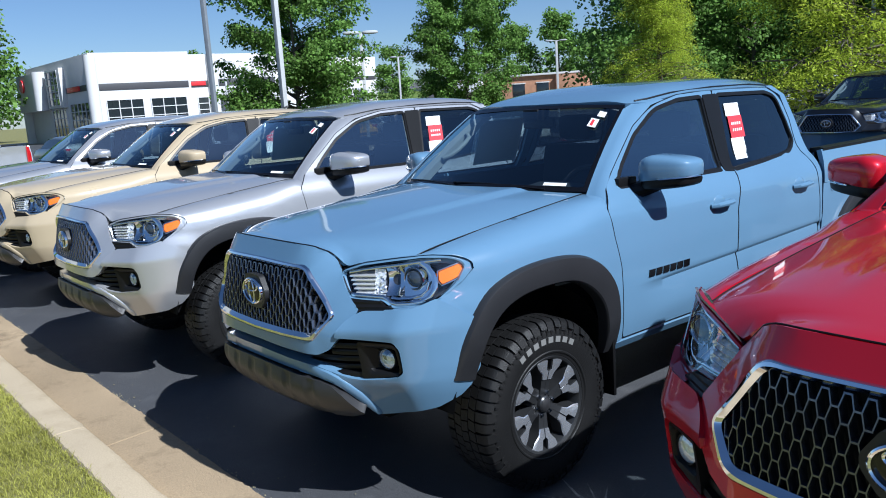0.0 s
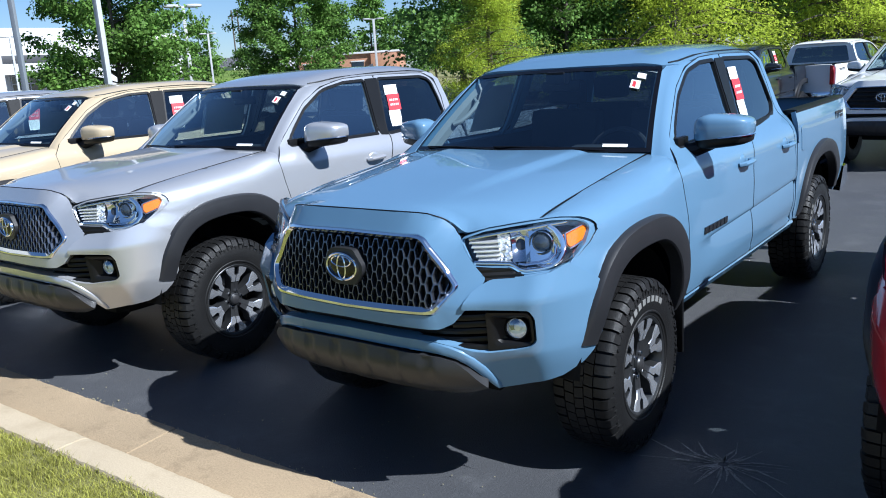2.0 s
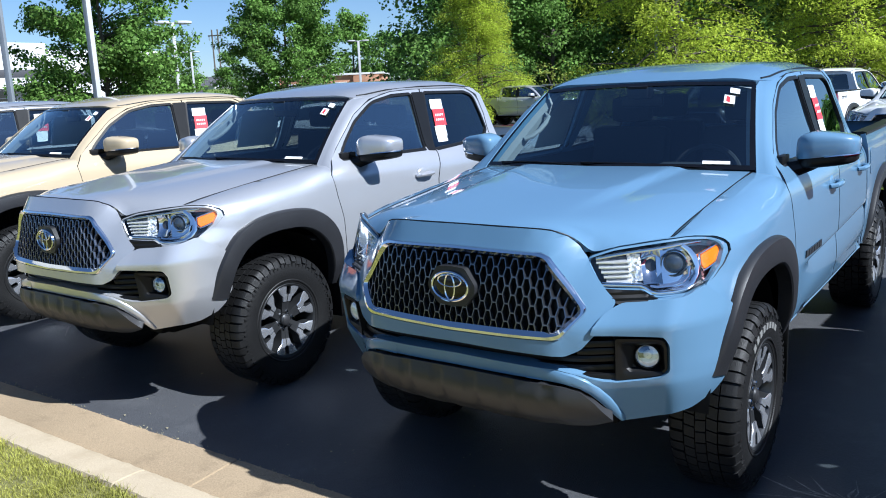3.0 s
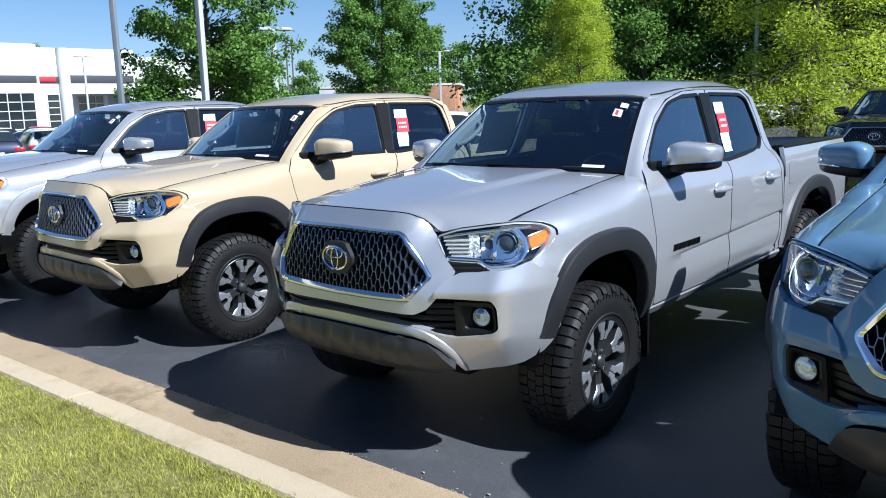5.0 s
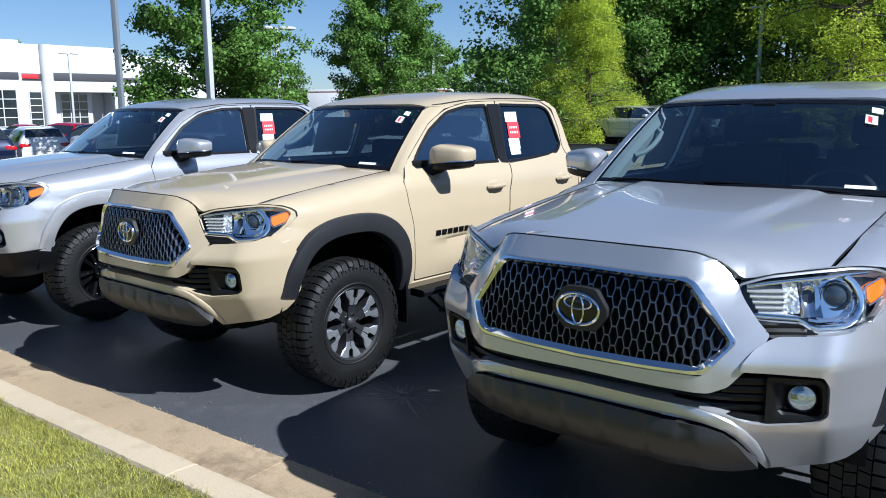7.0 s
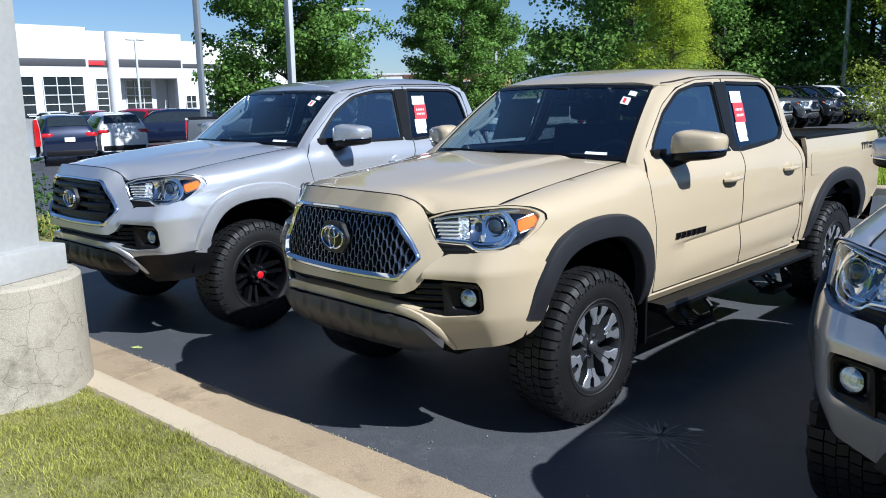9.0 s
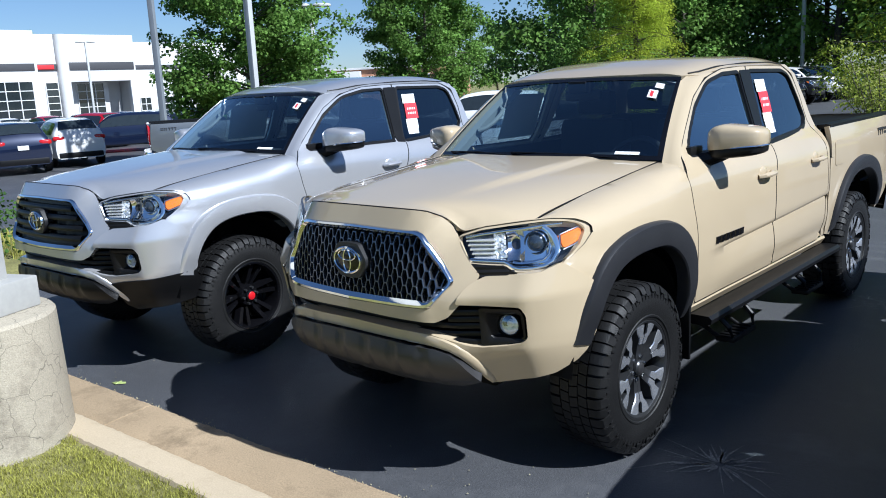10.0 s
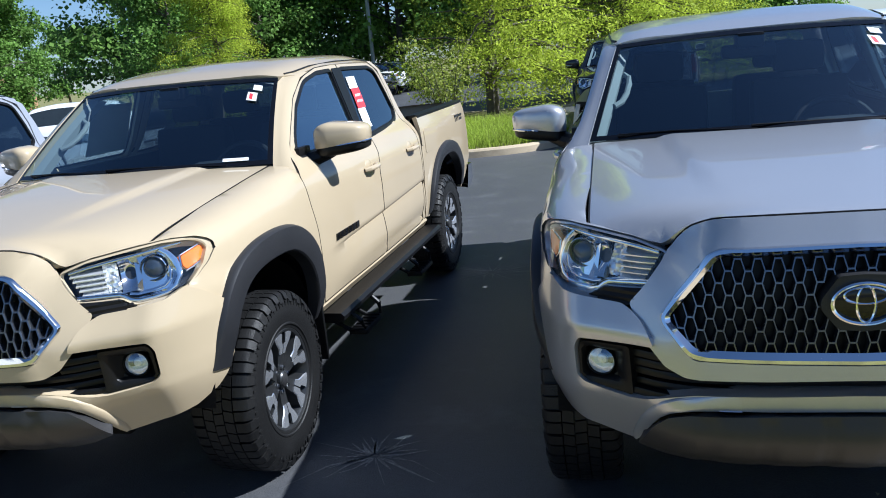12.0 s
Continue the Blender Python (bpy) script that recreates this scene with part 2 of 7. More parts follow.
def part(name, bm, material, parent=None, label="", key=None, smooth=True):
    """Link a mesh as one object under a thing or a part. With a key, bm is a function that is run once, and alike parts share the mesh."""
    if key is None or key not in MESHES:
        b = bm() if callable(bm) else bm
        if smooth:
            b.normal_update()
            for f in b.faces:
                f.smooth = True
            for e in b.edges:
                if len(e.link_faces) == 2 and e.calc_face_angle(0) > 0.6:
                    e.smooth = False
        me = bpy.data.meshes.new(name)
        b.to_mesh(me)
        b.free()
        me.materials.append(None)
        if key is not None:
            MESHES[key] = me
    else:
        me = MESHES[key]
    ob = new(name, me)
    ob.material_slots[0].link = "OBJECT"
    ob.material_slots[0].material = material
    if parent:
        ob.parent = parent
    if label:
        tagged(ob, label)
    return ob


def empty(name, m, label, category, group="", kind=""):
    ob = new(name)
    ob.matrix_world = m
    ob.empty_display_size = 0.2
    return tagged(ob, label, category, group, kind)


def both(name, key, build, material, parent, label=""):
    """A part on either side of the truck."""
    a = part(name, build, material, parent, label, key)
    b = part(name, lambda: mirrored(build()), material, parent, label, key + "_m")
    return a, b


# ---------------------------------------------------------------- pickup truck: surfaces
# local axes: x across (driver's side +), y from the nose to the tail, z up
HUB_F, HUB_R, HUB_Z, TYRE_R = 0.946, 4.15, 0.392, 0.392


def side_x(y, z):
    w = ip(y, [.38, .43, .48, .54, .62, .7, 1.0, 1.5, 2.5, 3.4, 4.1, 4.8, 5.2], [.815, .848, .866, .880, .888, .892, .902, .902, .908, .904, .902, .894, .875])
    zc = z - (.030 * (y - 2.0) * (1 - sm(z, .95, 1.06)) if z > .6 else 0)
    creased = ip(zc, [.50, .56, .68, .77, .802, .814, .826, .95, 1.08, 1.16, 1.22, 1.26, 1.30, 1.5, 1.7, 1.76], [-.060, -.030, -.006, -.010, -.015, -.003, .001, .000, -.008, -.018, -.044, -.074, -.112, -.192, -.262, -.285])
    plain = ip(z, [.50, .56, .70, .85, .95, 1.08, 1.16, 1.22, 1.26, 1.30, 1.5, 1.7, 1.76], [-.055, -.026, -.006, .000, .000, -.008, -.018, -.044, -.074, -.112, -.192, -.262, -.285])
    bed = ip(z, [.50, .56, .70, .85, .95, 1.12, 1.22, 1.30, 1.4], [-.055, -.026, -.006, .000, .000, -.004, -.014, -.034, -.05])
    k = sm(y, 1.58, 1.95) * (1 - sm(y, 3.46, 3.52))
    b = 1.0 if y > 3.52 else 0.0
    return w + (plain + (creased - plain) * k) * (1 - b) + bed * b


def side(y, z):
    return Vector((side_x(y, z), y, z))


def shoulder(y):
    """The radius of the fender's shoulder, tighter over the lamp."""
    return ip(y, [.36, .55, .8, 1.1], [.095, .125, .155, .17])


def fender_top(y):
    return ip(y, [.30, .375, .48, .8, 1.2, 1.5], [1.108, 1.130, 1.154, 1.197, 1.240, 1.272])


def fender(y, h):
    """h is the height on the side, and runs on over the round shoulder to the bonnet line."""
    r = shoulder(y)
    b = fender_top(y) - r
    pull = .018 * (1 - sm(y, .54, .74)) * sm(h, .92, 1.02)
    if h < b:
        return side(y, h) - Vector((pull, 0, 0))
    a = min(1.0, (h - b) / (r * 1.6)) * math.pi / 2
    x, z = side_x(y, b) - pull - (side_x(y, b) - pull - 0.704) * (1 - math.cos(a)), b + r * math.sin(a) ** .75
    tuck = .008 * sm(y, 1.435, 1.47)
    return Vector((x + (side_x(y, z) - x) * sm(y, 1.15, 1.42) * (1 - (a / math.pi * 2) ** 4) - tuck, y, z - tuck))


def h_up(y, z):
    """The fender's h at y where it reaches the height z."""
    r = shoulder(y)
    b = fender_top(y) - r
    return z if z < b else b + r * 1.6 * math.asin(min(1.0, (z - b) / r) ** (1 / .75)) / (math.pi / 2)


def h_at(y, x):
    """The fender's h at y where it reaches x across."""
    r = shoulder(y)
    b = fender_top(y) - r
    return b + r * 1.6 * math.acos(max(0.0, 1 - (side_x(y, b) - x) / (side_x(y, b) - .704))) / (math.pi / 2)


def h_top(y):
    return fender_top(y) + 0.6 * shoulder(y)


def front_y(x, z):
    x = abs(x)
    base = ip(x, [0, .2, .4, .5, .6, .7, .76, .82, .86, .89, .905], [.030, .034, .056, .092, .158, .217, .251, .336, .43, .54, .70])
    off = ip(z, [.85, 1.0, 1.1, 1.2], [0, .020, .042, .088])
    return base + off * ip(x, [.30, .38, .48, .70], [1.0, 1.3, 2.9, 3.5])


PLAN = [(0, 0)]
for _x in (.2, .4, .5, .6, .7, .76, .82, .86, .88, .893, .899):
    PLAN.append((_x, front_y(_x, .8)))
ARC = [0.0]
for _a, _b in zip(PLAN, PLAN[1:]):
    ARC.append(ARC[-1] + math.hypot(_b[0] - _a[0], (_b[1] - _a[1]) if _a[0] else 0))
PX, PY = [p[0] for p in PLAN], [front_y(0, .8)] + [p[1] for p in PLAN[1:]]


def U(x):
    """The way along the bumper's plan to the point at x across."""
    return math.copysign(ip(abs(x), PX, ARC), x)


def UY(y):
    return ip(y, PY, ARC)


def bumper(u, z):
    a = abs(u)
    x, y = ip(a, ARC, PX), ip(a, ARC, PY)
    # a break under the lamps, the face below it leans in, and the lowest facet turns under
    back = ip(z, [.46, .50, .640, .650, .67, .852, .862, .872, .955, 1.03], [.128, .104, .026, .022, .021, -.013, -.015, -.010, .036, .072]) * ip(a, [0, .5, .9], [.8, 1.0, .9])
    pinch = ip(z, [.50, .60, .70], [.035, .012, 0]) * sm(x, .6, .9)
    return Vector((math.copysign(x - pinch, u), y + back, z))


LAMP_U = [.47, .55, .65, .72, .78, .82, .86, .90, .94]


def lamp(u, z):
    """The headlight's glass: u runs along its plan from the grille round to the side."""
    x = ip(u, LAMP_U, [.47, .55, .65, .72, .775, .811, .835, .852, .864])
    y = ip(u, LAMP_U, [.177, .212, .278, .328, .383, .430, .484, .542, .602])
    return Vector((x - .10 * (z - 1.04), y + .30 * (z - 1.04), z))


def bonnet(x, y):
    a = abs(x)
    zc = ip(y, [.08, .12, .2, .4, .8, 1.26, 1.5], [1.180, 1.200, 1.212, 1.232, 1.262, 1.292, 1.300])
    xe = ip(y, [.12, .16, .19, .205, .216, .262, .375, .8, 1.5], [.56, .56, .545, .52, .505, .585, .700, .705, .71])
    d = ip(y, [.12, .2, .375, .48, .8, 1.2, 1.5], [.10, .112, .092, .078, .060, .043, .024])
    dome = .015 * (1 - sm(a, .265 + .10 * y, .312 + .10 * y)) * sm(y, .25, .85)
    return Vector((x, y, zc - d * min(1.2, a / xe) ** 4 + dome - .006))


def roof(x, y):
    a = abs(x)
    zc = ip(y, [1.86, 2.1, 2.5, 3.0, 3.35, 3.53], [1.682, 1.742, 1.785, 1.788, 1.765, 1.715])
    return Vector((x, y, zc - .022 * (a / .6) ** 2 - ip(a, [.46, .55, .60, .65], [0, .010, .026, .050])))


def shield(u, v):
    """The windscreen: u across from -1 to 1, v from its foot to its head."""
    w = .722 + (.585 - .722) * v
    y = (1.30 + .165 * u * u) * (1 - v) + (1.885 + .070 * u * u) * v
    z = (1.292 - .020 * u * u) * (1 - v) + (1.682 - .016 * u * u) * v
    return Vector((u * w, y - .03 * v * (1 - v) * 4 * .5, z + .02 * v * (1 - v)))


# outlines on the side, as (y, z)
DOOR_F = [(1.505, .565), (1.487, .92), (1.450, 1.07), (1.432, 1.20), (1.508, 1.286), (1.685, 1.420), (1.870, 1.560), (2.070, 1.655, .1), (2.32, 1.700), (2.660, 1.712), (2.626, 1.48), (2.586, 1.25), (2.509, 1.06), (2.491, .83), (2.530, .565)]
DOOR_R = [(2.538, .565), (2.498, .83), (2.516, 1.06), (2.593, 1.25), (2.633, 1.48), (2.667, 1.712), (3.26, 1.703), (3.395, 1.645, .08), (3.420, 1.50), (3.402, 1.34), (3.448, 1.20, .06), (3.455, 1.06), (3.450, .81), (3.410, .62), (3.36, .565)]
WIN_F = [(1.600, 1.290), (1.705, 1.385), (1.855, 1.508), (2.080, 1.627, .06), (2.32, 1.668), (2.538, 1.674), (2.510, 1.39), (2.492, 1.284)]
WIN_R = [(2.706, 1.678), (3.235, 1.670), (3.342, 1.640, .05), (3.372, 1.50), (3.385, 1.375), (3.315, 1.318, .06), (3.170, 1.300), (2.602, 1.274), (2.640, 1.39)]
ARCH_F = [(1.435, .55), (1.415, .80), (1.31, .94), (1.15, .995), (.95, 1.005), (.74, .985), (.615, .90), (.545, .75)]
ARCH_R = [(4.73, .58), (4.70, .78), (4.60, .92), (4.40, .985), (4.15, 1.0), (3.92, .975), (3.72, .87), (3.64, .72), (3.615, .56)]
FENDER = [(.366, h_top(.366), 0), (.8, h_top(.8), 0), (1.2, h_top(1.2), 0), (1.545, h_top(1.545), 0), (1.53, 1.275, .01), (1.4285, 1.203), (1.4465, 1.07), (1.4835, .92), (1.5015, .555)] + ARCH_F + [(.548, .872, .01), (.408, .962, .01), (.425, .985, .01), (.470, 1.012, .01), (.512, 1.042, .01), (.543, 1.075, .01), (.545, h_up(.545, 1.098), .01), (.520, h_up(.520, 1.120), .01), (.472, h_at(.472, .806), .01), (.420, h_at(.420, .764), 0)]
BED = [(3.492, .58), (3.490, .80), (3.498, 1.0), (3.522, 1.10), (3.530, 1.298, 0), (5.13, 1.292, .03), (5.165, 1.0), (5.165, .80), (4.85, .63)] + ARCH_R


def off_side(d):
    return lambda y, z: Vector((side_x(y, z) + d, y, z))


def door_mesh(outline, hole):
    lines = [[(y, z + .030 * (y - 2.0)) for y in np.arange(1.50, 3.46, .03)] for z in (.802, .814, .826)]
    return lambda: panel(rounded(outline, .02, .014), side, (1, 0, 0), .030, .03, [rounded(hole, .02, .03)], creases=lines)


def ring_mesh(outline, grow, fn, out, thick=.012):
    """A narrow band round an outline."""
    def build():
        o = np.array(rounded(outline, .02, .03))
        c = o.mean(0)
        nrm = np.roll(o, -1, 0) - np.roll(o, 1, 0)
        nrm = np.stack([nrm[:, 1], -nrm[:, 0]], 1) / np.linalg.norm(nrm, axis=1)[:, None]
        if np.sum(nrm * (o - c)) < 0:
            nrm = -nrm
        bm = bmesh.new()
        up = Vector(out)
        rows = []
        for k, (g, h) in enumerate(((grow, -thick), (grow, 0), (-.004, .002), (-.006, -thick))):
            rows.append([fn(*(p + n * g)) + up * h for p, n in zip(o, nrm)])
        strip(bm, rows + [rows[0]], True)
        bmesh.ops.recalc_face_normals(bm, faces=bm.faces)
        return bm
    return build


def seam_mesh(outline):
    """The dark joint round a door."""
    def build():
        o = np.array(rounded(outline, .02, .035))
        nrm = np.roll(o, -1, 0) - np.roll(o, 1, 0)
        nrm = np.stack([nrm[:, 1], -nrm[:, 0]], 1) / np.maximum(np.linalg.norm(nrm, axis=1), 1e-6)[:, None]
        if np.sum(nrm * (o - o.mean(0))) < 0:
            nrm = -nrm
        bm = bmesh.new()
        strip(bm, [[side(*(p + n * g)) + Vector((d, 0, 0)) for p, n in zip(o, nrm)] for g, d in ((-.0010, -.003), (-.0008, .0010), (.0026, .0010), (.0030, -.003))], True)
        bmesh.ops.recalc_face_normals(bm, faces=bm.faces)
        return bm
    return build


def flare_mesh(outer, inner, w=.036):
    """A wheel-arch flare, lofted along the arch."""
    def resample(pts, n):
        p = np.array(pts, float)
        q = []
        for i in range(len(p) - 1):
            for t in np.linspace(0, 1, 12, endpoint=False):
                a, b, c, d = p[max(i - 1, 0)], p[i], p[i + 1], p[min(i + 2, len(p) - 1)]
                q.append(0.5 * (2 * b + (c - a) * t + (2 * a - 5 * b + 4 * c - d) * t * t + (3 * b - a - 3 * c + d) * t ** 3))
        q = np.array(q + [p[-1]])
        s = np.concatenate([[0], np.cumsum(np.linalg.norm(np.diff(q, axis=0), axis=1))])
        return [np.array([np.interp(v, s, q[:, 0]), np.interp(v, s, q[:, 1])]) for v in np.linspace(0, s[-1], n)]

    def build():
        bm = bmesh.new()
        n = 44
        a, b = resample(outer, n), resample(inner, n)
        rows = []
        for i, (p, q) in enumerate(zip(a, b)):
            taper = sm(i, 0, 5) * (1 - sm(i, n - 6, n - 1)) * .6 + .4
            r = []
            for t, d in ((0, -.02), (0, .005), (.035, w * .60), (.09, w * .86), (.30, w * .97), (.72, w), (.93, w * .93), (.985, w * .75), (1.0, w * .45), (1.0, -.01), (1.01, -.03)):
                m = p + (q - p) * t
                r.append(Vector((side_x(m[0], min(m[1], 1.0)) + d * (taper if d > 0 else 1), m[0], m[1])))
            rows.append(r)
        strip(bm, rows)
        for r in (0, -1):
            vs = [bm.verts.new(p) for p in rows[r]]
            bm.faces.new(vs)
        bmesh.ops.recalc_face_normals(bm, faces=bm.faces)
        return bm
    return build


FL_F = ([(.447, .632), (.492, .80), (.595, .945), (.75, 1.025), (.97, 1.052), (1.20, 1.028), (1.355, .94), (1.435, .80), (1.455, .52)],
        [(.545, .615), (.585, .76), (.67, .868), (.79, .922), (.955, .938), (1.13, .920), (1.26, .845), (1.335, .73), (1.365, .52)])
FL_R = ([(3.565, .585), (3.63, .76), (3.76, .90), (3.93, .995), (4.16, 1.042), (4.40, 1.030), (4.60, .955), (4.735, .81), (4.785, .62)],
        [(3.66, .60), (3.715, .74), (3.82, .855), (3.97, .925), (4.16, .945), (4.35, .932), (4.51, .865), (4.62, .745), (4.68, .615)])


def tyre_mesh():
    bm = bmesh.new()
    prof = [(.212, -.105), (.225, -.128), (.270, -.138), (.330, -.136), (.362, -.124), (.368, -.108), (.369, -.05), (.370, 0), (.369, .05), (.368, .108), (.362, .124), (.330, .136), (.270, .138), (.225, .128), (.212, .105)]
    lathe(bm, prof, 64)
    # tread blocks: two staggered middle rows, two shoulder rows that run down the sidewall
    n = 50
    for j in range(n):
        for row, (x0, x1, shift, skew, r1) in enumerate(((-.064, -.024, 0.0, .45, .391), (-.020, .020, .5, -.35, .392), (.024, .064, .15, .45, .391))):
            a0 = 2 * math.pi * (j + shift) / n
            wdt = 2 * math.pi / n * .88
            pts = []
            for rr in (.366, r1):
                for xx, sk in ((x0, 0), (x1, skew)):
                    for s in (0, 1):
                        a = a0 + wdt * (s + .35 * sk)
                        pts.append((xx, rr * math.cos(a), rr * math.sin(a)))
            v = [bm.verts.new(p) for p in pts]
            for q in ((4, 5, 7, 6), (0, 1, 5, 4), (2, 6, 7, 3), (0, 4, 6, 2), (1, 3, 7, 5)):
                bm.faces.new([v[i] for i in q])
        for s in (-1, 1):
            a0 = 2 * math.pi * (j + (.25 if s > 0 else .75)) / n
            wdt = 2 * math.pi / n * (.84 if j % 2 else .76)
            secs = [(.366, .067), (.391, .069), (.389, .110), (.378, .127), (.340 if j % 2 else .354, .1395), (.338 if j % 2 else .352, .132)]
            rows = [[(s * x, r * math.cos(a0 + wdt * t), r * math.sin(a0 + wdt * t)) for r, x in secs] for t in (0, 1)]
            vs = strip(bm, rows)
            for r in vs:
                bm.faces.new(r)
    # raised bead and lettering band on the outer wall
    for s in (-1, 1):
        lathe(bm, [(.236, s * .1315), (.240, s * .136), (.246, s * .1365), (.250, s * .133)], 64)
    for j in range(72):
        m = Matrix.Rotation(2 * math.pi * j / 72, 4, "X") @ Matrix.Translation((0, 0, .334))
        box(bm, (.130, -.004, -.010), (.1385, .004, .010), 0, m)
    bmesh.ops.recalc_face_normals(bm, faces=bm.faces)
    return bm


def tyre_letters():
    """Plain raised bars in two arcs, of the size of the tyre's white lettering."""
    bm = bmesh.new()
    for j in range(8):
        for half in (3.5,):
            m = Matrix.Rotation(half + (j - 3.5) * .155, 4, "X") @ Matrix.Translation((0, 0, .300))
            box(bm, (.1352, -.015, -.013), (.1395, .015, .013), 0, m)
    return bm


def plain_tyre():
    bm = bmesh.new()
    lathe(bm, [(.212, -.105), (.270, -.138), (.330, -.136), (.382, -.118), (.391, -.06), (.391, .06), (.382, .118), (.330, .136), (.270, .138), (.212, .105)], 36)
    bmesh.ops.recalc_face_normals(bm, faces=bm.faces)
    return bm


def rim_barrel():
    bm = bmesh.new()
    lathe(bm, [(.222, .118), (.226, .124), (.221, .127), (.210, .122), (.203, .105), (.196, .07), (.192, -.02), (.200, -.10), (.215, -.115)], 48)
    lathe(bm, [(.19, -.02), (.02, -.02)], 32)
    bmesh.ops.recalc_face_normals(bm, faces=bm.faces)
    return bm


def spoke_poly(bm, pts, x_in, x_out, back):
    """A spoke's face and its deep sides. pts: outline (r, across); the face dishes from x_in at the hub to x_out at the rim."""
    def px(r):
        return x_in + (x_out - x_in) * sm(r, .05, .20)
    f = [bm.verts.new((px(p[0]), p[1], p[0])) for p in pts]
    g = [bm.verts.new((px(p[0]) - back, p[1] * 1.12, p[0])) for p in pts]
    bm.faces.new(f)
    n = len(pts)
    for i in range(n):
        bm.faces.new((f[i], f[(i + 1) % n], g[(i + 1) % n], g[i]))
    return f, g


def spokes_mesh(kind):
    """The light machined faces, or the dark sides, of six spokes that fork in a vee at the rim."""
    def build():
        bm = bmesh.new()
        for k in range(6):
            vs = []
            for s in (-1, 1):
                if kind == "face":
                    pts = [(.112, s * .003), (.152, s * .003), (.160, s * .016), (.204, s * .018), (.206, s * .064), (.192, s * .074), (.166, s * .060), (.140, s * .034), (.112, s * .026)]
                    a, b = spoke_poly(bm, pts, .100, .122, .004)
                else:
                    pts = [(.045, s * .0005), (.150, s * .0005), (.158, s * .013), (.206, s * .015), (.208, s * .067), (.193, s * .078), (.164, s * .064), (.138, s * .039), (.110, s * .030), (.045, s * .024)]
                    a, b = spoke_poly(bm, pts, .092, .117, .055)
                vs += a + b
            bmesh.ops.rotate(bm, cent=(0, 0, 0), matrix=Matrix.Rotation(k * math.pi / 3 + .2, 3, "X"), verts=vs)
        bmesh.ops.recalc_face_normals(bm, faces=bm.faces)
        return bm
    return build


def spokes_black():
    bm = bmesh.new()
    for k in range(6):
        vs = []
        for s in (-1, 1):
            pts = [(.05, s * .004), (.12, s * .012), (.202, s * .022), (.204, s * .052), (.12, s * .036), (.05, s * .022)]
            a, b = spoke_poly(bm, pts, .045, .100, .05)
            vs += a + b
        bmesh.ops.rotate(bm, cent=(0, 0, 0), matrix=Matrix.Rotation(k * math.pi / 3, 3, "X"), verts=vs)
    bmesh.ops.recalc_face_normals(bm, faces=bm.faces)
    return bm


def hub_mesh():
    bm = bmesh.new()
    lathe(bm, [(.001, .110), (.030, .110), (.036, .104), (.038, .090), (.066, .086), (.072, .075), (.073, 0)], 32)
    bmesh.ops.recalc_face_normals(bm, faces=bm.faces)
    return bm


def nut_mesh(k):
    def build():
        bm = bmesh.new()
        a = k * math.pi / 3 + .5
        lathe(bm, [(.001, .104), (.008, .104), (.010, .099), (.010, .075)], 6, (0, .053 * math.cos(a), .053 * math.sin(a)))
        bmesh.ops.recalc_face_normals(bm, faces=bm.faces)
        return bm
    return build


def cap_mesh():
    bm = bmesh.new()
    lathe(bm, [(.001, .116), (.020, .115), (.027, .111), (.028, .104)], 24)
    bmesh.ops.recalc_face_normals(bm, faces=bm.faces)
    return bm


def wheel(truck, x, y, black, far=False, letters=False):
    w = new("wheel")
    w.parent = truck
    w.matrix_local = pose(x, y, HUB_Z, 0, 0, 0 if x > 0 else 180) @ pose(0, 0, 0, (y * 137 + x * 40) % 360)
    w.empty_display_size = 0.1
    part("tyre", plain_tyre if far else tyre_mesh, RUBBER, w, key="plain_tyre" if far else "tyre")
    if letters:
        tagged(part("tyre_lettering", tyre_letters, TYREMARK, w, "white raised lettering", key="tyre_letters"), kind="stuff")
    if black:
        part("rim", rim_barrel, GLOSSBLACK, w, "gloss black alloy rim", key="rim")
        part("spokes", spokes_black, GLOSSBLACK, w, key="spokes_black")
        part("centre_cap", cap_mesh, CAPRED, w, "red centre cap", key="cap")
    else:
        part("rim", rim_barrel, DARKALU, w, key="rim")
        part("spoke_back", spokes_mesh("back"), DARKALU, w, key="spoke_back")
        part("spoke_face", spokes_mesh("face"), ALU, w, "machined alloy spoke faces", key="spoke_face")
        part("centre_cap", cap_mesh, GUARD, w, key="cap")
    part("hub", hub_mesh, GLOSSBLACK if black else DARKALU, w, key="hub")
    if not far:
        for k in range(6):
            part("wheel_nut", nut_mesh(k), DARKALU if black else CHROME, w, key="nut%d" % k)
    return w


GRILLE_O = [(0, 1.126), (.345, 1.120), (.378, 1.104), (.510, .928), (.507, .908), (.438, .820), (.420, .813), (0, .806)]
GRILLE_I = [(0, 1.101), (.338, 1.096), (.359, 1.083), (.482, .924), (.480, .909), (.420, .847), (.408, .842), (0, .836)]


def sym(half):
    """A closed outline from its right half, which begins and ends on the middle line."""
    return [(p[0], p[1], .012) for p in half] + [(-p[0], p[1], .012) for p in half[::-1] if p[0] > 1e-6]


def face(x, z, d=0.0):
    return Vector((x, front_y(x, z) + d, z))


def surround_mesh():
    half = [(0, 1.197), (.28, 1.195), (.36, 1.189), (.41, 1.168), (.449, 1.130), (.482, 1.092), (.496, 1.066), (.556, .985), (.592, .944), (.544, .838), (.500, .782), (.45, .758), (0, .766)]
    return panel(rounded(sym(half), .012, .03), lambda x, z: Vector((x, front_y(x, z) - .012 * sm(z, .84, .80) * (1 - sm(abs(x), .40, .47)), z)), (0, -1, 0), .035, .05, [rounded(sym(GRILLE_O), .012, .03)])


